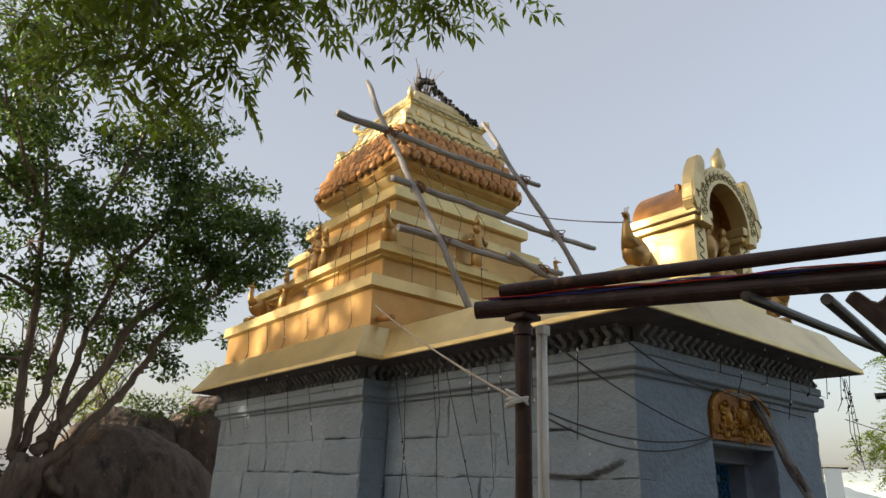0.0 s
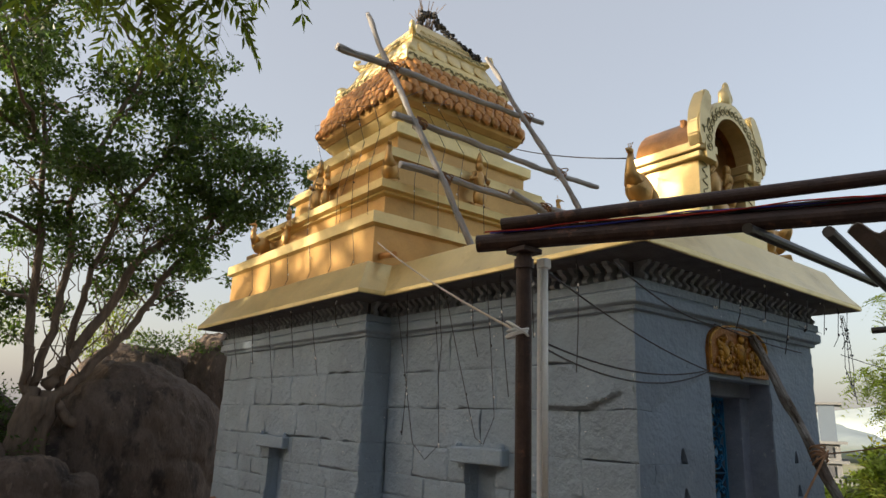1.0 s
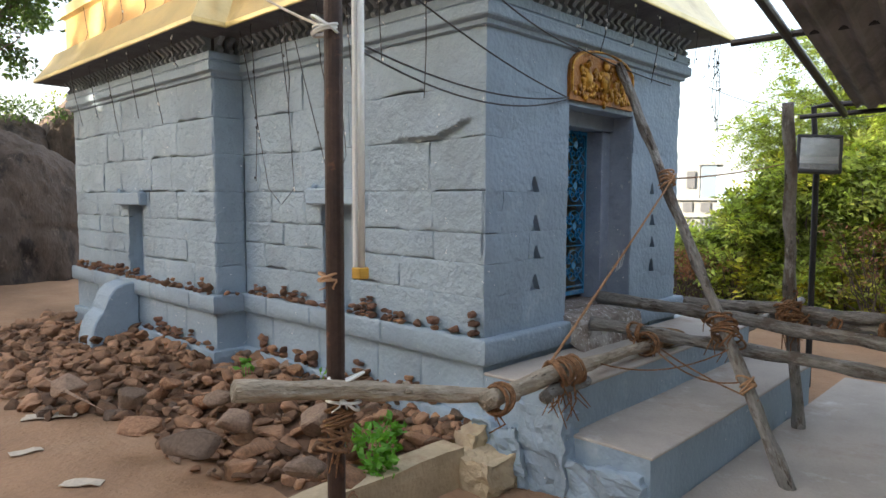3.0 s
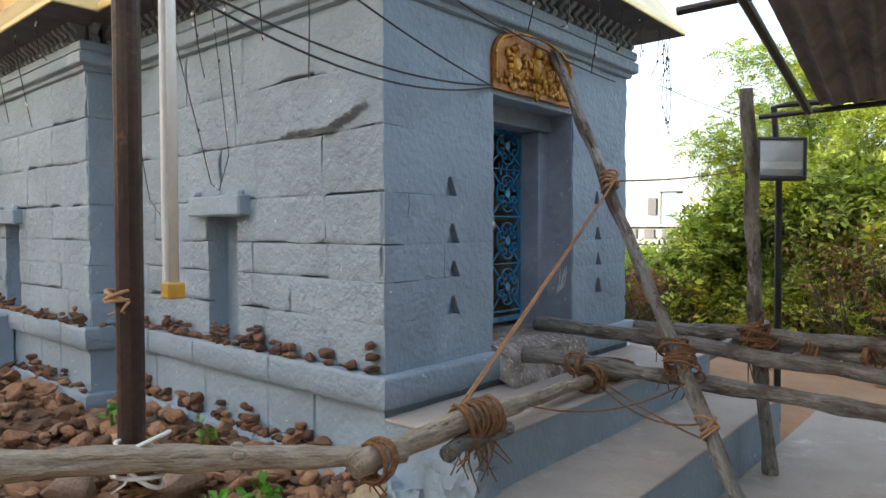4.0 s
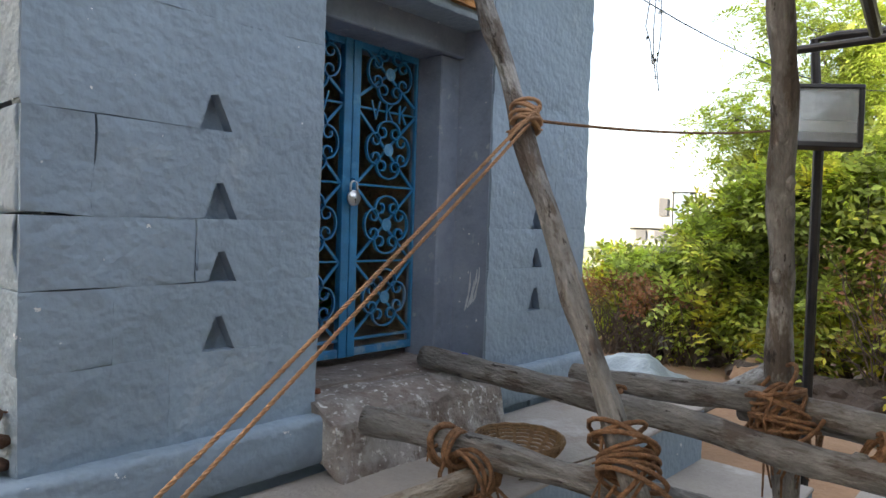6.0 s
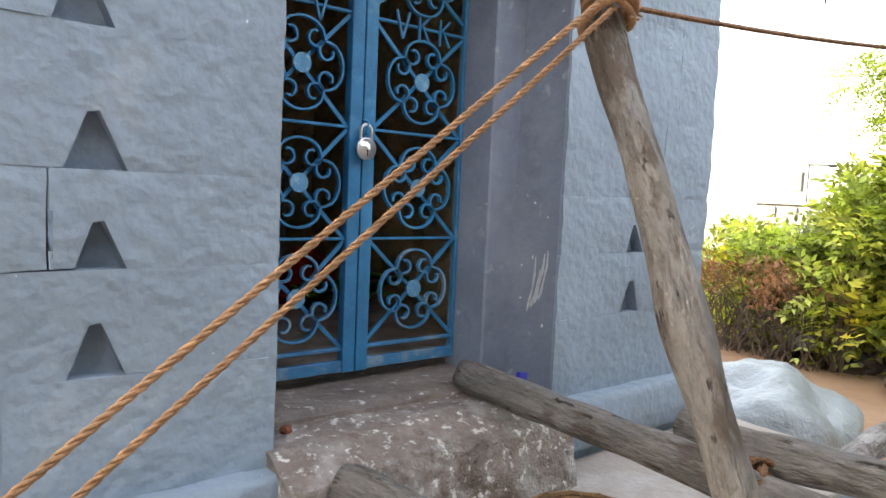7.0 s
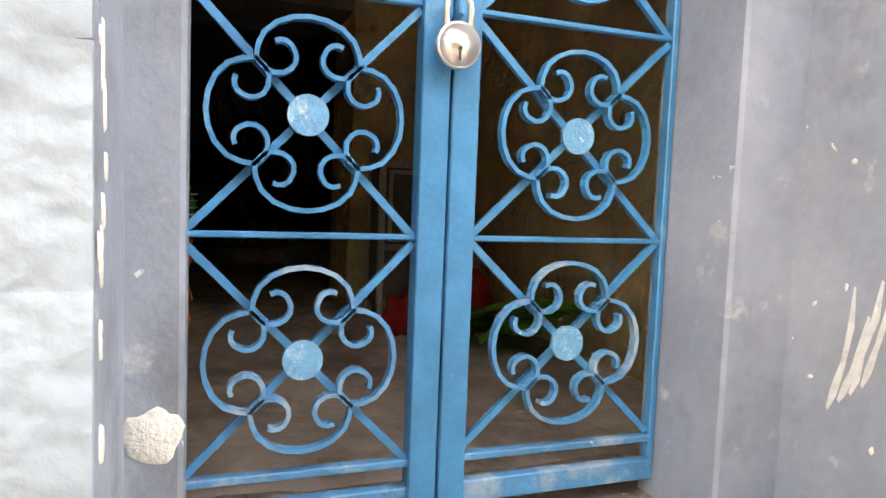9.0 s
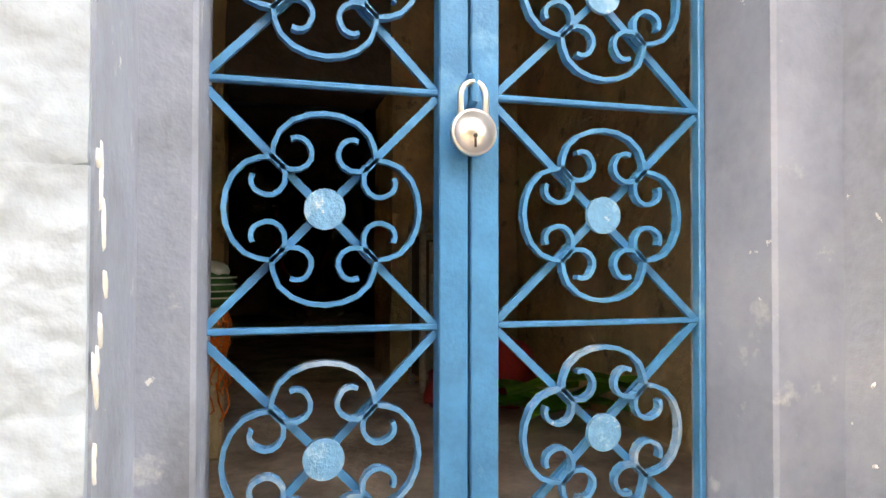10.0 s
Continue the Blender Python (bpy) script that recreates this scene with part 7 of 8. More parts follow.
# little stones stacked along the ledges
def build_ledge_stones():
    rng = random.Random(6)
    def stack(x, y, z, big=1.0):
        for k in range(rng.choice((1, 1, 2, 2, 3))):
            s = rng.uniform(0.026, 0.052) * big
            ob = new("ledge_stone", PEBBLES[rng.randrange(14)])
            ob.matrix_basis = pose(x + rng.uniform(-0.008, 0.008), y + rng.uniform(-0.01, 0.01), z + s * 0.6, rng.uniform(-10, 10), rng.uniform(-10, 10), rng.uniform(0, 360)) @ Matrix.Diagonal((s, s, s * 1.25, 1))
            z += s * 1.2
            tagged(ob, "small brown stone balanced on the plinth ledge", "stone", "stones on the ledge")
    y = 0.12
    while y < 2.95:
        stack(0.03, y, 0.004, 1.0 if y > 1.3 else 1.15)
        y += rng.uniform(0.05, 0.12) if y > 1.2 else rng.uniform(0.13, 0.2)
    y = 3.15
    while y < 6.8:
        stack(-0.28, y, 0.004)
        y += rng.uniform(0.05, 0.16)
    for x in (-0.18, -0.08):
        stack(x, 2.99, 0.004)
    y = 0.5
    while y < 2.95:
        stack(0.03, y, -0.52, 1.1)
        y += rng.choice((0.05, 0.06, 0.08, 0.22))
    y = 3.1
    while y < 4.7:
        stack(-0.28, y, -0.52, 1.1)
        y += rng.choice((0.05, 0.07, 0.1, 0.2))
    for y, n in ((1.18, 6), (1.26, 5), (1.55, 5), (1.62, 4), (1.70, 5), (2.2, 4), (0.95, 3), (0.88, 3)):
        z = 0.004
        for k in range(n):
            s = 0.036
            ob = new("ledge_stone", PEBBLES[k])
            ob.matrix_basis = pose(0.035, y, z + s * 0.4, 0, 0, k * 70 + y * 90) @ Matrix.Diagonal((s, s * 1.1, s * 0.8, 1))
            z += s * 0.8
            tagged(ob, "flat brown stone in a small stack on the ledge", "stone", "stones on the ledge")


build_ledge_stones()


# ---- plants ----
def limb(bm, pts, r0, r1, seed=0):
    rng = random.Random(seed)
    out, rad = [], []
    pts = [Vector(p) for p in pts]
    for i, (a, b) in enumerate(zip(pts, pts[1:])):
        for k in range(5):
            t = k / 5
            f = (i + t) / (len(pts) - 1)
            out.append(a.lerp(b, t) + Vector([rng.uniform(-1, 1) for _ in range(3)]) * 0.04)
            rad.append(r0 + (r1 - r0) * f)
    out.append(pts[-1])
    rad.append(r1)
    tube(bm, out, rad, 8)


def build_tree_left():
    tree = thing("shade_tree", "large dark green broadleaf tree with several leaning stems", "tree", at=(0, 0, 0))
    clumps = [(-3.4, 9.0, 7.3), (-2.2, 9.8, 8.6), (-1.2, 9.6, 8.0), (-2.7, 9.7, 6.2), (-1.4, 9.8, 6.9), (-0.5, 9.7, 7.1), (0.1, 9.8, 6.5), (-2.8, 9.9, 4.9), (-1.8, 9.5, 5.2), (-0.8, 9.9, 6.0),
              (0.9, 9.9, 6.25), (1.15, 9.9, 5.9), (0.5, 9.8, 5.5), (-0.1, 10.4, 5.5), (0.55, 10.0, 4.8), (-0.9, 9.8, 4.4), (0.1, 10.2, 4.3), (-3.3, 10.5, 6.9), (-3.1, 8.3, 8.8), (-3.9, 10.1, 8.8), (-4.6, 10.8, 7.1), (-4.1, 9.8, 4.8),
              (-5.0, 8.7, 7.4), (-3.6, 11.1, 3.6), (-2.2, 11.6, 3.4), (-0.3, 10.6, 3.6), (-4.4, 7.4, 7.4), (-5.4, 7.4, 6.2), (-3.9, 7.0, 6.4), (-1.2, 10.6, 5.2), (-2.4, 10.6, 5.6)]
    rng = random.Random(3)
    stems = [([(-2.05, 10.2, 1.2), (-2.27, 10.2, 1.5), (-2.42, 10.2, 2.9), (-2.5, 10.2, 4.1), (-2.7, 10.1, 5.6), (-3.1, 10.0, 7.6)], 0.10),
             ([(-1.95, 10.2, 1.5), (-1.80, 10.2, 1.9), (-1.31, 10.2, 2.76), (-0.78, 10.2, 4.05), (0.06, 10.2, 4.83), (0.64, 10.1, 5.3), (1.1, 10.0, 6.2)], 0.115),
             ([(-1.85, 10.15, 1.3), (-1.51, 10.2, 1.7), (-0.98, 10.2, 2.42), (-0.58, 10.2, 3.03), (-0.36, 10.2, 3.7), (0.25, 10.2, 4.6), (0.7, 10.1, 5.5)], 0.10),
             ([(-2.15, 10.25, 1.5), (-2.0, 10.2, 2.68), (-1.97, 10.2, 3.69), (-2.15, 10.1, 4.65), (-1.7, 10.0, 6.4), (-1.3, 9.9, 7.8)], 0.075),
             ([(-1.75, 10.3, 1.4), (-1.67, 10.3, 2.96), (-1.6, 10.3, 3.6), (-1.3, 10.1, 4.8), (-0.7, 9.9, 6.0)], 0.07)]
    bm = bmesh.new()
    for k, (p, q, r) in enumerate((((-2.25, 10.4, -0.6), (-2.05, 10.2, 1.35), 0.26), ((-1.9, 10.3, -0.6), (-1.9, 10.2, 1.45), 0.2), ((-2.5, 10.3, -0.5), (-2.15, 10.25, 1.5), 0.17), ((-1.35, 10.1, 0.9), (-1.85, 10.15, 1.35), 0.10))):
        mid = (Vector(p) + Vector(q)) / 2 + Vector((rng.uniform(-0.1, 0.1), rng.uniform(-0.1, 0.1), 0))
        limb(bm, [p, mid, q], r, r * 0.7, 70 + k)
    for k, (st, r) in enumerate(stems):
        limb(bm, st, r, 0.03, k)
    part("trunk", bm, BARK, tree, smooth=True)
    bm = bmesh.new()
    sub = []
    for c in clumps:
        c = Vector(c)
        near = min((Vector(p) for st, _ in stems for p in st[2:]), key=lambda p: (p - c).length + (1.0 if p.z > c.z else 0.0))
        limb(bm, [near, near.lerp(c, 0.5) + Vector((0, 0, -0.15)), c], 0.04, 0.012, int(c.x * 10))
        for k in range(9):
            q = c + Vector((rng.gauss(0, 0.5), rng.gauss(0, 0.55), rng.gauss(0, 0.48)))
            limb(bm, [c, c.lerp(q, 0.5) + Vector((0, 0, 0.06)), q], 0.012, 0.004, k)
            r = rng.uniform(0.22, 0.52)
            sub.append((tuple(q), (r, r, r * 0.7)))
    # bare twigs among the lower stems
    for k in range(40):
        st, _ = stems[rng.randrange(len(stems))]
        p = Vector(st[rng.randrange(1, 4)])
        limb(bm, [p, p + Vector((rng.uniform(-0.5, 0.6), rng.uniform(-0.4, 0.3), rng.uniform(0.3, 0.7))), p + Vector((rng.uniform(-0.9, 1.1), rng.uniform(-0.5, 0.4), rng.uniform(0.8, 1.5)))], 0.016, 0.004, 200 + k)
    part("branch", bm, BARK, tree, smooth=True)
    v, f = leaves(sub, 50000, 0.108, 0.52, 0.35, 4)
    leaf_mesh("crown", v, f, LEAF, tree)
    bm = bmesh.new()
    for k in range(60):
        a = Vector([rng.gauss(0, 1) for _ in range(3)]).normalized()
        b = (a + Vector([rng.gauss(0, 0.8) for _ in range(3)])).normalized()
        tube(bm, [Vector((-0.38, 9.75, 7.5)) + a * 0.13, Vector((-0.38, 9.75, 7.5)) + (a + b) * 0.07, Vector((-0.38, 9.75, 7.5)) + b * 0.14], 0.016, 4)
    tagged(part("bird_nest", bm, BARK), "round dark nest of twigs in the tree crown", "nest")


build_tree_left()


def build_side_trees():
    """Unseen tree rows, added to keep low sun and skylight off the walls."""
    rng = random.Random(61)
    rows = [(-17.0, y) for y in (3.0, 5.6, 8.2, 10.8, 13.4, 16.0)] + [(-19.5, y) for y in (4.5, 7.1, 9.7, 12.3, 14.9, 17.5)] + [(-16.0, 6.4), (-16.2, 8.0)] + [(x, -10.5) for x in (-7.5, -4.0, -0.5, 3.0, 6.5, 10.0)] + [(-17.0, y) for y in (0.3, -1.8, -3.9, -6.0, -8.1)]
    for k, (x, y) in enumerate(rows):
        tree = thing("yard_tree", "unseen dark green broadleaf tree added to shade the temple", "tree", "trees beyond the yard")
        x += rng.uniform(-0.5, 0.5)
        g = ground_height(x, y)
        tall = 0.5 if -16.8 < x < -15 and 6 < y < 10 else 0.0
        bm = bmesh.new()
        limb(bm, [(x, y, g - 0.1), (x - 0.1, y + 0.1, 1.5), (x + 0.1, y, 3.4), (x, y - 0.1, 5.2)], 0.18, 0.04, k)
        sub = []
        for i in range(88):
            q = Vector((x + rng.uniform(-1, 1) * (0.8 if y > 0 else 1.9), y + rng.uniform(-1, 1) * (1.6 if y > 0 else 0.8), rng.uniform(-0.6 + tall * 2, (5.95 if y < 9.5 else 6.32) + tall)))
            limb(bm, [(x, y, min(5.0, max(0.0, q.z - 0.6))), q], 0.04, 0.01, i)
            sub.append((tuple(q), (0.75, 0.75, 0.5)))
        # sparse tops and upper foliage, added to dapple the tower with shade
        tops = []
        for i in range(6 if y > 0 else 3):
            q = Vector((x + rng.gauss(0, 0.5), y + rng.uniform(-1.5, 1.5), rng.uniform(6.3, 7.7) + tall))
            limb(bm, [(x, y, 5.1), q], 0.03, 0.008, i)
            tops.append((tuple(q), (0.36, 0.36, 0.30)))
        high = []
        for i in range(4 if y > 2 else 0):
            q = Vector((x + rng.gauss(0, 0.6), y + rng.uniform(-1.5, 1.5), rng.uniform(7.9, 10.4)))
            limb(bm, [(x, y, 5.1), (x, y, 6.8), q], 0.04, 0.008, i)
            high.append((tuple(q), (0.6, 0.6, 0.45)))
        if high:
            v, f = leaves(high, 420, 0.30, 0.55, 0.3, 500 + k)
            leaf_mesh("upper_foliage", v, f, LEAF, tree)
        v, f = leaves(tops, 300, 0.24, 0.55, 0.3, 400 + k)
        leaf_mesh("top_foliage", v, f, LEAF, tree)
        part("trunk", bm, BARK, tree, smooth=True)
        v, f = leaves(sub, 16000, 0.36, 0.55, 0.3, 300 + k)
        leaf_mesh("crown", v, f, LEAF, tree)


build_side_trees()


def build_far_trees():
    rng = random.Random(21)
    for k, (x, y, h) in enumerate(((-3.0, 17, 4.6), (0.5, 19, 4.2), (3.2, 18, 4.4), (-6.5, 16, 5.2), (-9.5, 14, 5.5), (5.5, 17.5, 3.6))):
        tree = thing("thin_tree", "slender light green tree with open foliage behind the boulders", "tree", "trees behind the boulders")
        bm = bmesh.new()
        sub = []
        z0 = ground_height(x, y) - 0.1
        for s in range(5):
            t = Vector((x + rng.uniform(-1.3, 1.3), y + rng.uniform(-1, 1), z0 + h * rng.uniform(0.75, 1.1)))
            limb(bm, [(x, y, z0), (x + (t.x - x) * 0.3, y, z0 + h * 0.5), t], 0.05, 0.01, s)
            for q in range(6):
                p = Vector((x, y, z0 + h * 0.4)).lerp(t, rng.uniform(0.3, 1.05)) + Vector((rng.gauss(0, 0.4), rng.gauss(0, 0.4), rng.gauss(0, 0.35)))
                limb(bm, [Vector((x, y, z0 + h * 0.4)).lerp(t, 0.5), p], 0.015, 0.004, q)
                sub.append((tuple(p), (0.4, 0.4, 0.35)))
        part("trunk", bm, BARK, tree, smooth=True)
        v, f = leaves(sub, 2200, 0.10, 0.5, 0.2, 40 + k)
        leaf_mesh("crown", v, f, LEAF_NEEM, tree)
    # creepers on the rocks
    sc = thing("creeper", "low green creeper growing over the dark rocks", "shrub")
    v, f = leaves([((0.6, 13.0, 2.7), (0.9, 0.5, 0.25)), ((1.8, 13.0, 2.6), (0.7, 0.4, 0.2)), ((-2.2, 10.3, 0.3), (0.5, 0.4, 0.7)), ((-2.6, 11.0, 1.0), (0.6, 0.5, 0.7))], 2600, 0.10, 0.4, 0.1, 77)
    leaf_mesh("foliage", v, f, LEAF, sc)


build_far_trees()


def build_overhang():
    """The near branch with feathered leaves above the yard."""
    br = thing("neem_tree", "olive green feathered leaves on a long overhanging branch", "tree")
    rng = random.Random(5)
    tips = [(-3.64, 0.22, 3.09), (-3.44, 0.07, 3.1), (-3.2, 0.18, 3.05), (-3.27, 0.08, 2.88), (-3.84, 0.17, 3.01), (-3.05, 0.01, 3.30), (-2.77, -0.04, 3.28), (-2.61, -0.33, 3.32), (-2.45, -0.39, 3.28), (-2.34, -0.6, 3.42), (-2.1, -0.7, 3.52), (-3.01, -0.15, 3.36), (-2.79, -0.42, 3.34), (-3.46, 0.31, 3.11), (-3.18, 0.02, 2.90), (-3.33, 0.05, 2.80), (-3.50, 0.05, 2.82), (-3.10, 0.0, 3.0)]
    root = Vector((-5.6, 1.4, 4.3))
    fork = Vector((-3.6, 0.0, 3.75))
    bm = bmesh.new()
    limb(bm, [(-6.6, 2.2, GROUND - 0.1), (-6.4, 2.0, 1.5), (-6.1, 1.8, 3.2), root], 0.16, 0.07, 3)
    limb(bm, [root, (-4.6, 0.6, 4.0), fork], 0.06, 0.018, 1)
    limb(bm, [fork, (-3.0, -0.3, 3.75), (-2.3, -0.7, 3.72)], 0.016, 0.007, 2)
    tv, tf = [], []
    def leaflet(p, d, n, s):
        side = d.cross(n).normalized()
        o = len(tv)
        m = p + d * s * 0.45
        tv.extend([tuple(p), tuple(m + side * s * 0.15), tuple(p + d * s * 0.75 + side * s * 0.05 - n * s * 0.04), tuple(p + d * s - n * s * 0.08), tuple(p + d * s * 0.75 - side * s * 0.09), tuple(m - side * s * 0.13)])
        tf.append((o, o + 1, o + 2, o + 3, o + 4, o + 5))
    for t in tips:
        t = Vector(t)
        t.z += 0.16 if t.x > -2.7 else 0.0
        near = min((fork, Vector((-3.0, -0.3, 3.75)), Vector((-2.3, -0.7, 3.72))), key=lambda q: (q - t).length)
        limb(bm, [near, near.lerp(t, 0.6) + Vector((0, 0, 0.05)), t + Vector((0, 0, 0.1))], 0.007, 0.003, int(t.x * 100))
        for k in range(10):
            s = near.lerp(t, rng.uniform(0.45, 1.0)) + Vector((rng.gauss(0, 0.08), rng.gauss(0, 0.08), rng.gauss(0.04, 0.06)))
            d = Vector((rng.gauss(0, 1), rng.gauss(0, 1), rng.uniform(-1.3, 0.1))).normalized()
            l = rng.uniform(0.20, 0.34)
            n = Vector((rng.gauss(0, 0.4), rng.gauss(0, 0.4), 1)).normalized()
            prev = s
            for j in range(8):
                f = j / 7
                p = s + d * l * f + Vector((0, 0, -0.09 * f * f))
                if j:
                    tube(bm, [prev, p], 0.0014, 3, caps=False)
                prev = p
                if j > 0:
                    sd = d.cross(n).normalized()
                    for sg in (-1, 1):
                        leaflet(p, (sd * sg + d * 0.55 + Vector((0, 0, -0.35))).normalized(), n, rng.uniform(0.075, 0.115) * (1 - 0.25 * f))
            leaflet(prev, (d + Vector((0, 0, -0.5))).normalized(), n, 0.09)
    # crown mostly out of view, added to block sky light from the side wall
    crown = []
    for c in ((-5.4, 0.6, 5.0), (-4.8, -0.5, 5.4), (-6.0, -2.5, 5.2), (-4.2, -2.5, 5.5), (-7.2, -1.2, 4.2)):
        c = Vector(c)
        limb(bm, [root, root.lerp(c, 0.5) + Vector((0, 0, 0.2)), c], 0.05, 0.02, int(c.x * 7))
        for k in range(6):
            q = c + Vector((rng.gauss(0, 0.6), rng.gauss(0, 0.6), rng.gauss(0, 0.25)))
            limb(bm, [c, q], 0.014, 0.005, k)
            crown.append((tuple(q), (0.75, 0.75, 0.5)))
    v, f = leaves(crown, 3500, 0.2, 0.4, 0.4, 90)
    leaf_mesh("crown", v, f, LEAF_NEEM, br)
    part("trunk", bm, BARK, br)
    me = bpy.data.meshes.new("foliage")
    me.from_pydata(tv, [], tf)
    me.materials.append(LEAF_NEEM)
    ob = new("foliage", me)
    ob.parent = br


build_overhang()


def build_hedge():
    rng = random.Random(14)
    def bush(name, label, cat, clumps, count, size, m, r0, seed, droop=0.1, slim=0.5):
        th = thing(name, label, cat)
        bm = bmesh.new()
        sub = []
        for c in clumps:
            c = Vector(c)
            g = ground_height(c.x, c.y)
            limb(bm, [(c.x + rng.uniform(-0.3, 0.3), c.y + rng.uniform(-0.3, 0.3), g - 0.05), (c.x, c.y, (g + c.z) / 2), c], 0.03, 0.01, int(c.y * 10))
            for k in range(8):
                q = c + Vector((rng.gauss(0, 0.4), rng.gauss(0, 0.4), rng.gauss(0, 0.33)))
                q.z = max(q.z, g + 0.15)
                limb(bm, [c, q], 0.008, 0.003, k)
                r = r0 * rng.uniform(0.45, 1.1)
                sub.append((tuple(q), (r, r, r * 0.8)))
        part("branch", bm, BARK, th)
        v, f = leaves(sub, count, size, slim, droop, seed)
        leaf_mesh("foliage", v, f, m, th)
    def hedge(name, label, y0, y1, n, x0, x1, seed, m, count, low=-0.75):
        top = lambda y: 0.36 + 1.25 * max(0.0, min(1.0, (1.62 - y) / 1.1)) - 0.18 * max(0.0, -0.4 - y)
        cl = [(x0 + (x1 - x0) * rng.random(), y0 + (y1 - y0) * (i + 0.5) / n) for i in range(n)]
        th = thing(name, label, "bush", "hedge bushes")
        bm = bmesh.new()
        sub = []
        for x, y in cl:
            g = ground_height(x, y)
            for k in range(7):
                q = Vector((x + rng.gauss(0, 0.22), y + rng.gauss(0, 0.2), 0))
                q.z = g + 0.15 + (top(q.y) - g - 0.25) * (0.12 + 0.88 * rng.random())
                limb(bm, [(x, y, g - 0.05), (x + (q.x - x) * 0.4, y + (q.y - y) * 0.4, (g + q.z) / 2), q], 0.022, 0.005, k)
                r = rng.uniform(0.20, 0.40)
                sub.append((tuple(q), (r, r, r * 0.8)))
        part("branch", bm, BARK, th)
        v, f = sprays(sub, int(count * 0.8), 0.28, 4, 0.115, 0.46, 0.35, seed)
        leaf_mesh("foliage", v, f, m, th)
    hedge("hedge_bush", "dense bush of green compound leaves with sunlit patches coloured yellow", 2.3, 1.1, 7, 7.6, 8.5, 51, LEAF_BUSH, 2600)
    hedge("hedge_bush", "dense tall bush of green compound leaves with sunlit patches coloured yellow", 1.3, -0.1, 10, 7.1, 8.2, 52, LEAF_BUSH, 4600)
    hedge("hedge_bush", "dense tall bush with green and reddish compound leaves", 0.1, -1.4, 10, 7.0, 8.1, 56, LEAF_BUSH, 4600)
    hedge("hedge_bush", "dense bush with green and reddish compound leaves", -1.2, -3.6, 12, 6.9, 8.0, 57, LEAF_BUSH, 4200)
    bush("far_shrub", "low brownish green shrub on the slope", "shrub", [(9.4, 3.1, 0.0), (9.2, 3.5, -0.3), (8.9, 2.7, -0.6), (9.1, 2.4, -0.2), (8.4, 3.3, -0.6), (9.6, 4.2, -0.4)], 7000, 0.07, LEAF_BUSH, 0.3, 53)
    th = thing("feathery_tree", "tall feathery yellow-green tree behind the hedge", "tree")
    bm = bmesh.new()
    sub = []
    g = ground_height(8.5, -0.2)
    for c in ((8.0, 0.98, 2.1), (8.2, 0.4, 2.4), (8.4, -0.1, 2.6), (8.6, -0.6, 2.5), (8.6, -1.1, 2.1), (8.5, -1.6, 1.9), (8.2, 0.6, 1.7), (8.4, 0.0, 1.8), (8.5, -0.6, 1.75), (8.5, -1.3, 1.5), (8.3, -2.1, 1.6), (8.4, 0.2, 3.1), (8.6, -0.7, 3.2)):
        c = Vector(c)
        limb(bm, [(8.5, -0.2, g - 0.1), (8.5, -0.1, 0.7), Vector((8.5, -0.1, 1.0)).lerp(c, 0.55) + Vector((0, 0, 0.12)), c], 0.045, 0.008, int(c.y * 10))
        for k in range(8):
            q = c + Vector((rng.gauss(0, 0.28), rng.gauss(0, 0.30), rng.gauss(0, 0.2)))
            limb(bm, [c, q], 0.008, 0.003, k)
            r = rng.uniform(0.15, 0.32)
            sub.append((tuple(q), (r, r, r * 0.7)))
    part("trunk", bm, BARK, th)
    v, f = sprays(sub, 5200, 0.30, 7, 0.075, 0.30, 0.55, 54)
    leaf_mesh("crown", v, f, LEAF_YELLOW, th)
    for x0, x1, y0, y1, z0, z1, n in ((6.5, 7.0, -2.3, -0.75, -0.4, 0.75, 170), (6.9, 7.5, 1.05, 2.5, -0.5, 0.12, 150)):
        th = thing("dry_bush", "dry reddish brown bush of bare twigs before the hedge", "bush", "dry bushes")
        bm = bmesh.new()
        sub = []
        for k in range(n):
            x, y = rng.uniform(x0, x1), rng.uniform(y0, y1)
            g = ground_height(x, y)
            q = Vector((x + rng.gauss(0, 0.3), y + rng.gauss(0, 0.35), rng.uniform(z0, z1)))
            limb(bm, [(x, y, g - 0.03), (x + (q.x - x) * 0.3, y + (q.y - y) * 0.6, (g + q.z) / 2 + 0.1), q], 0.009, 0.003, k)
            if q.z > -0.25:
                sub.append((tuple(q), (0.16, 0.16, 0.12)))
        part("branch", bm, BARK, th)
        v, f = leaves(sub, 2600, 0.06, 0.5, 0.1, 55)
        leaf_mesh("foliage", v, f, LEAF_DRY, th)
    # a fresh green seedling beside the pole, and smaller ones
    for k, (x, y, z, r, n) in enumerate(((-0.74, 0.10, -0.56, 0.17, 150), (-0.50, 0.32, -0.56, 0.15, 110), (-0.38, 2.3, -0.5, 0.06, 16), (-0.2, 1.4, -0.48, 0.06, 14))):
        th = thing("seedling", "fresh green leafy seedling growing among the stones", "plant", "seedlings")
        bm = bmesh.new()
        sub = []
        for i in range(5):
            q = (x + rng.uniform(-r, r), y + rng.uniform(-r, r), z + rng.uniform(-0.3, 0.6) * r)
            tube(bm, [(x, y, GROUND), ((x + q[0]) / 2, (y + q[1]) / 2, (z + GROUND) / 2), q], [0.006, 0.005, 0.003], 5)
            sub.append((q, (r * 0.55, r * 0.55, r * 0.4)))
        part("stem", bm, LEAF_FRESH, th)
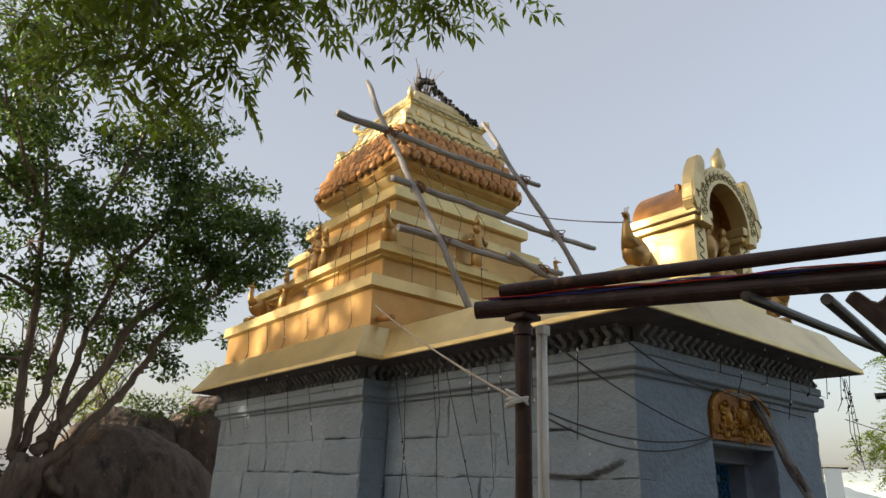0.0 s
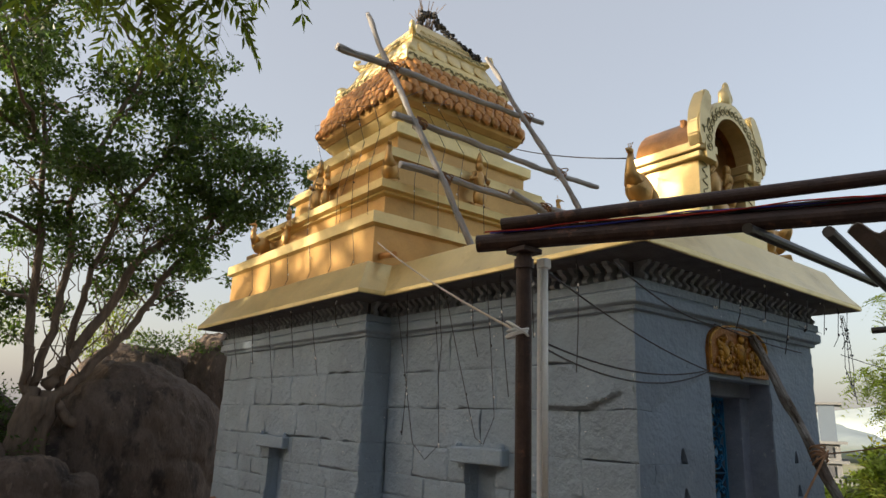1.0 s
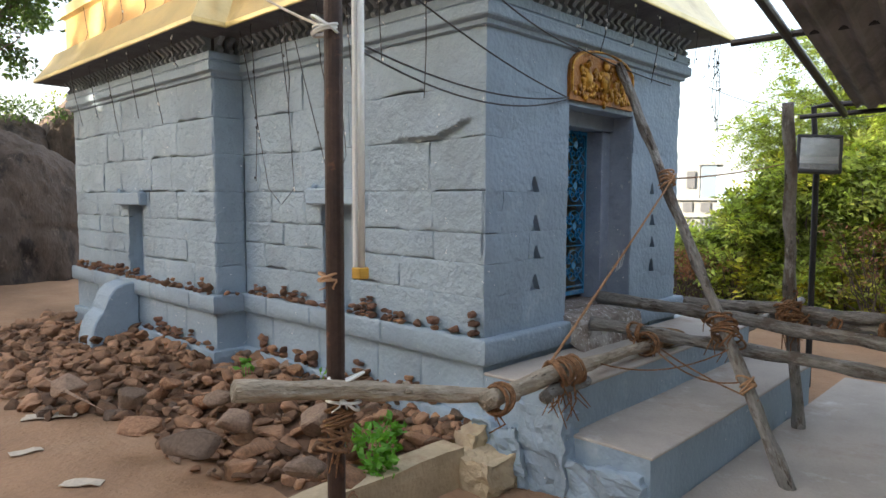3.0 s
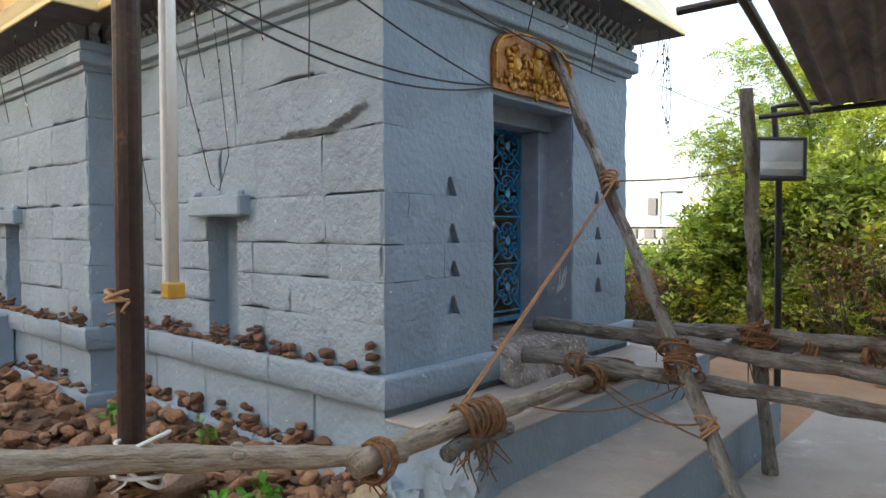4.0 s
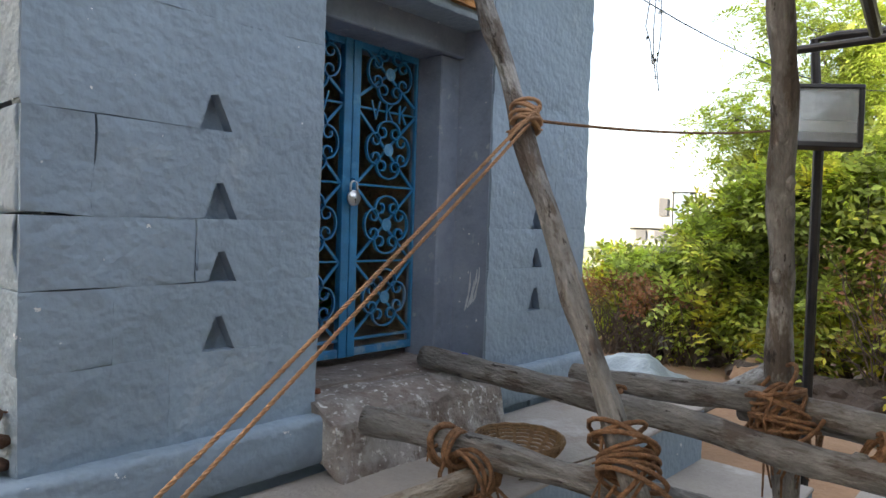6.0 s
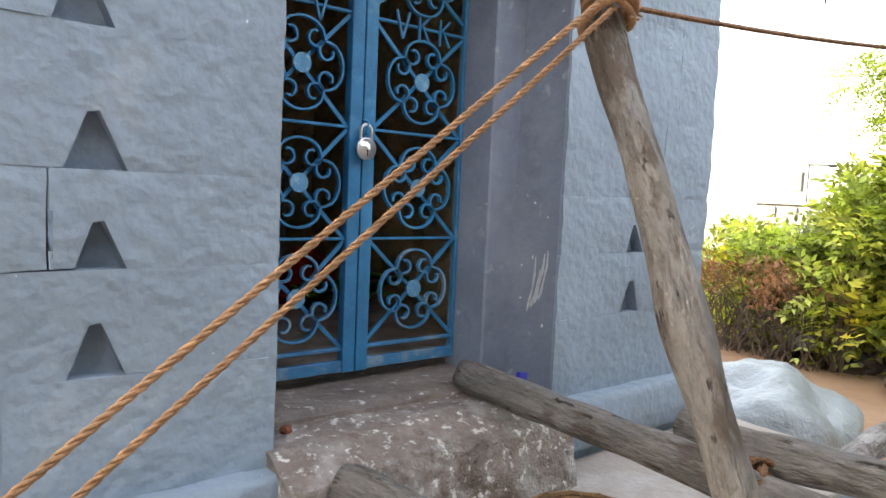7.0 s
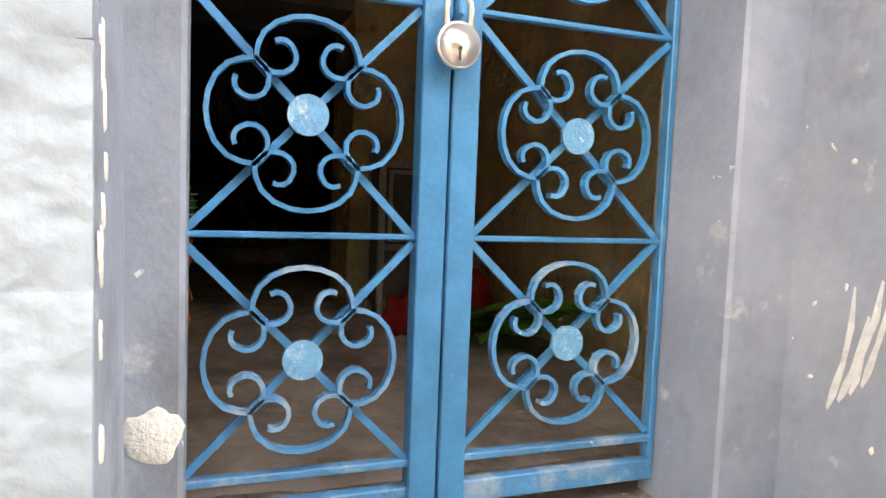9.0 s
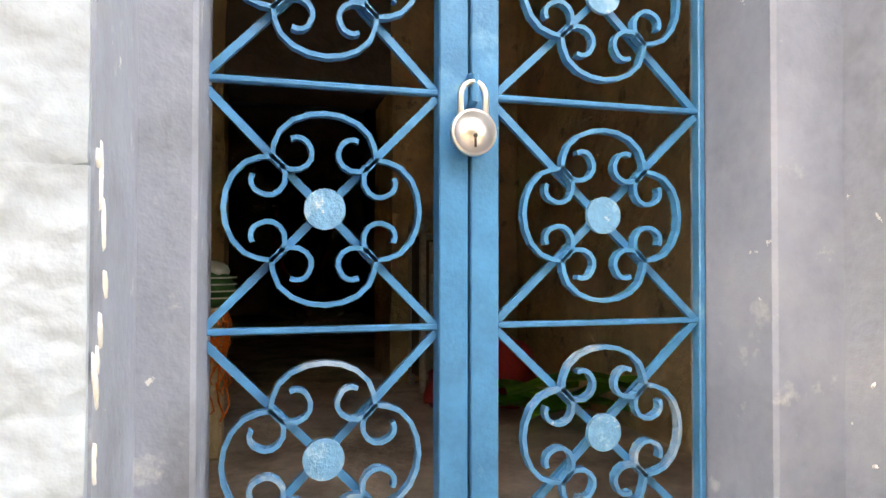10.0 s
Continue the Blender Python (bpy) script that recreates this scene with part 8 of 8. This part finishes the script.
        v, f = leaves(sub, n, 0.066, 0.6, -0.1, 60 + k)
        leaf_mesh("foliage", v, f, LEAF_FRESH, th)


build_hedge()


# ---- far building and hills ----
def build_far():
    th = thing("far_building", "pale unfinished concrete house with a stair tower far away", "building")
    d = Vector((40, 16, 0)).normalized()
    s = Vector((d.y, -d.x, 0))
    o = Vector((39.6, 15.9, 0))
    def slab(name, a0, a1, z0, z1, depth, m, off=0.0):
        bm = bmesh.new()
        pts = []
        for dd in (off, off + depth):
            for a, z in ((a0, z0), (a1, z0), (a1, z1), (a0, z1)):
                pts.append(bm.verts.new(o + s * a + d * dd + Vector((0, 0, z))))
        for q in ((0, 1, 2, 3), (7, 6, 5, 4), (0, 4, 5, 1), (1, 5, 6, 2), (2, 6, 7, 3), (3, 7, 4, 0)):
            bm.faces.new([pts[i] for i in q])
        part(name, bm, m, th)
    slab("wall", -2.0, 1.6, -14.0, 0.9, 6, FAR_WALL)
    for k in range(3):
        slab("floor_slab", -2.3, 2.0, 0.9 - 1.1 * k, 1.06 - 1.1 * k, 6.6, FAR_WALL, -0.4)
        for i in range(3):
            slab("window", -1.6 + i * 1.1, -1.0 + i * 1.1, 0.15 - 1.1 * k, 0.75 - 1.1 * k, 0.1, FAR_DARK, -0.12)
    slab("stair_tower", -0.4, 0.5, 1.0, 3.2, 3, FAR_WALL, 0.5)
    slab("stair_window", -0.3, 0.2, 1.7, 2.8, 0.1, FAR_DARK, 0.35)
    slab("tank_wall", 0.6, 1.5, 1.0, 3.2, 2.5, FAR_BLUE, 0.2)
    slab("tower_roof", 0.4, 1.9, 3.2, 3.34, 3, FAR_WALL, 0.0)
    for k, (x, y, h, w) in enumerate(((700, 420, 24, 260), (900, 150, 36, 300), (820, -200, 60, 340), (500, 900, 30, 350))):
        bm = bmesh.new()
        blob(bm, (x, y, -15), (w, w, h + 15), 3, 0.25, 1.5, k)
        tagged(part("far_hill", bm, FAR_HILL, smooth=True), "low hazy hill on the horizon", "hill", "far hills", "structure")


build_far()
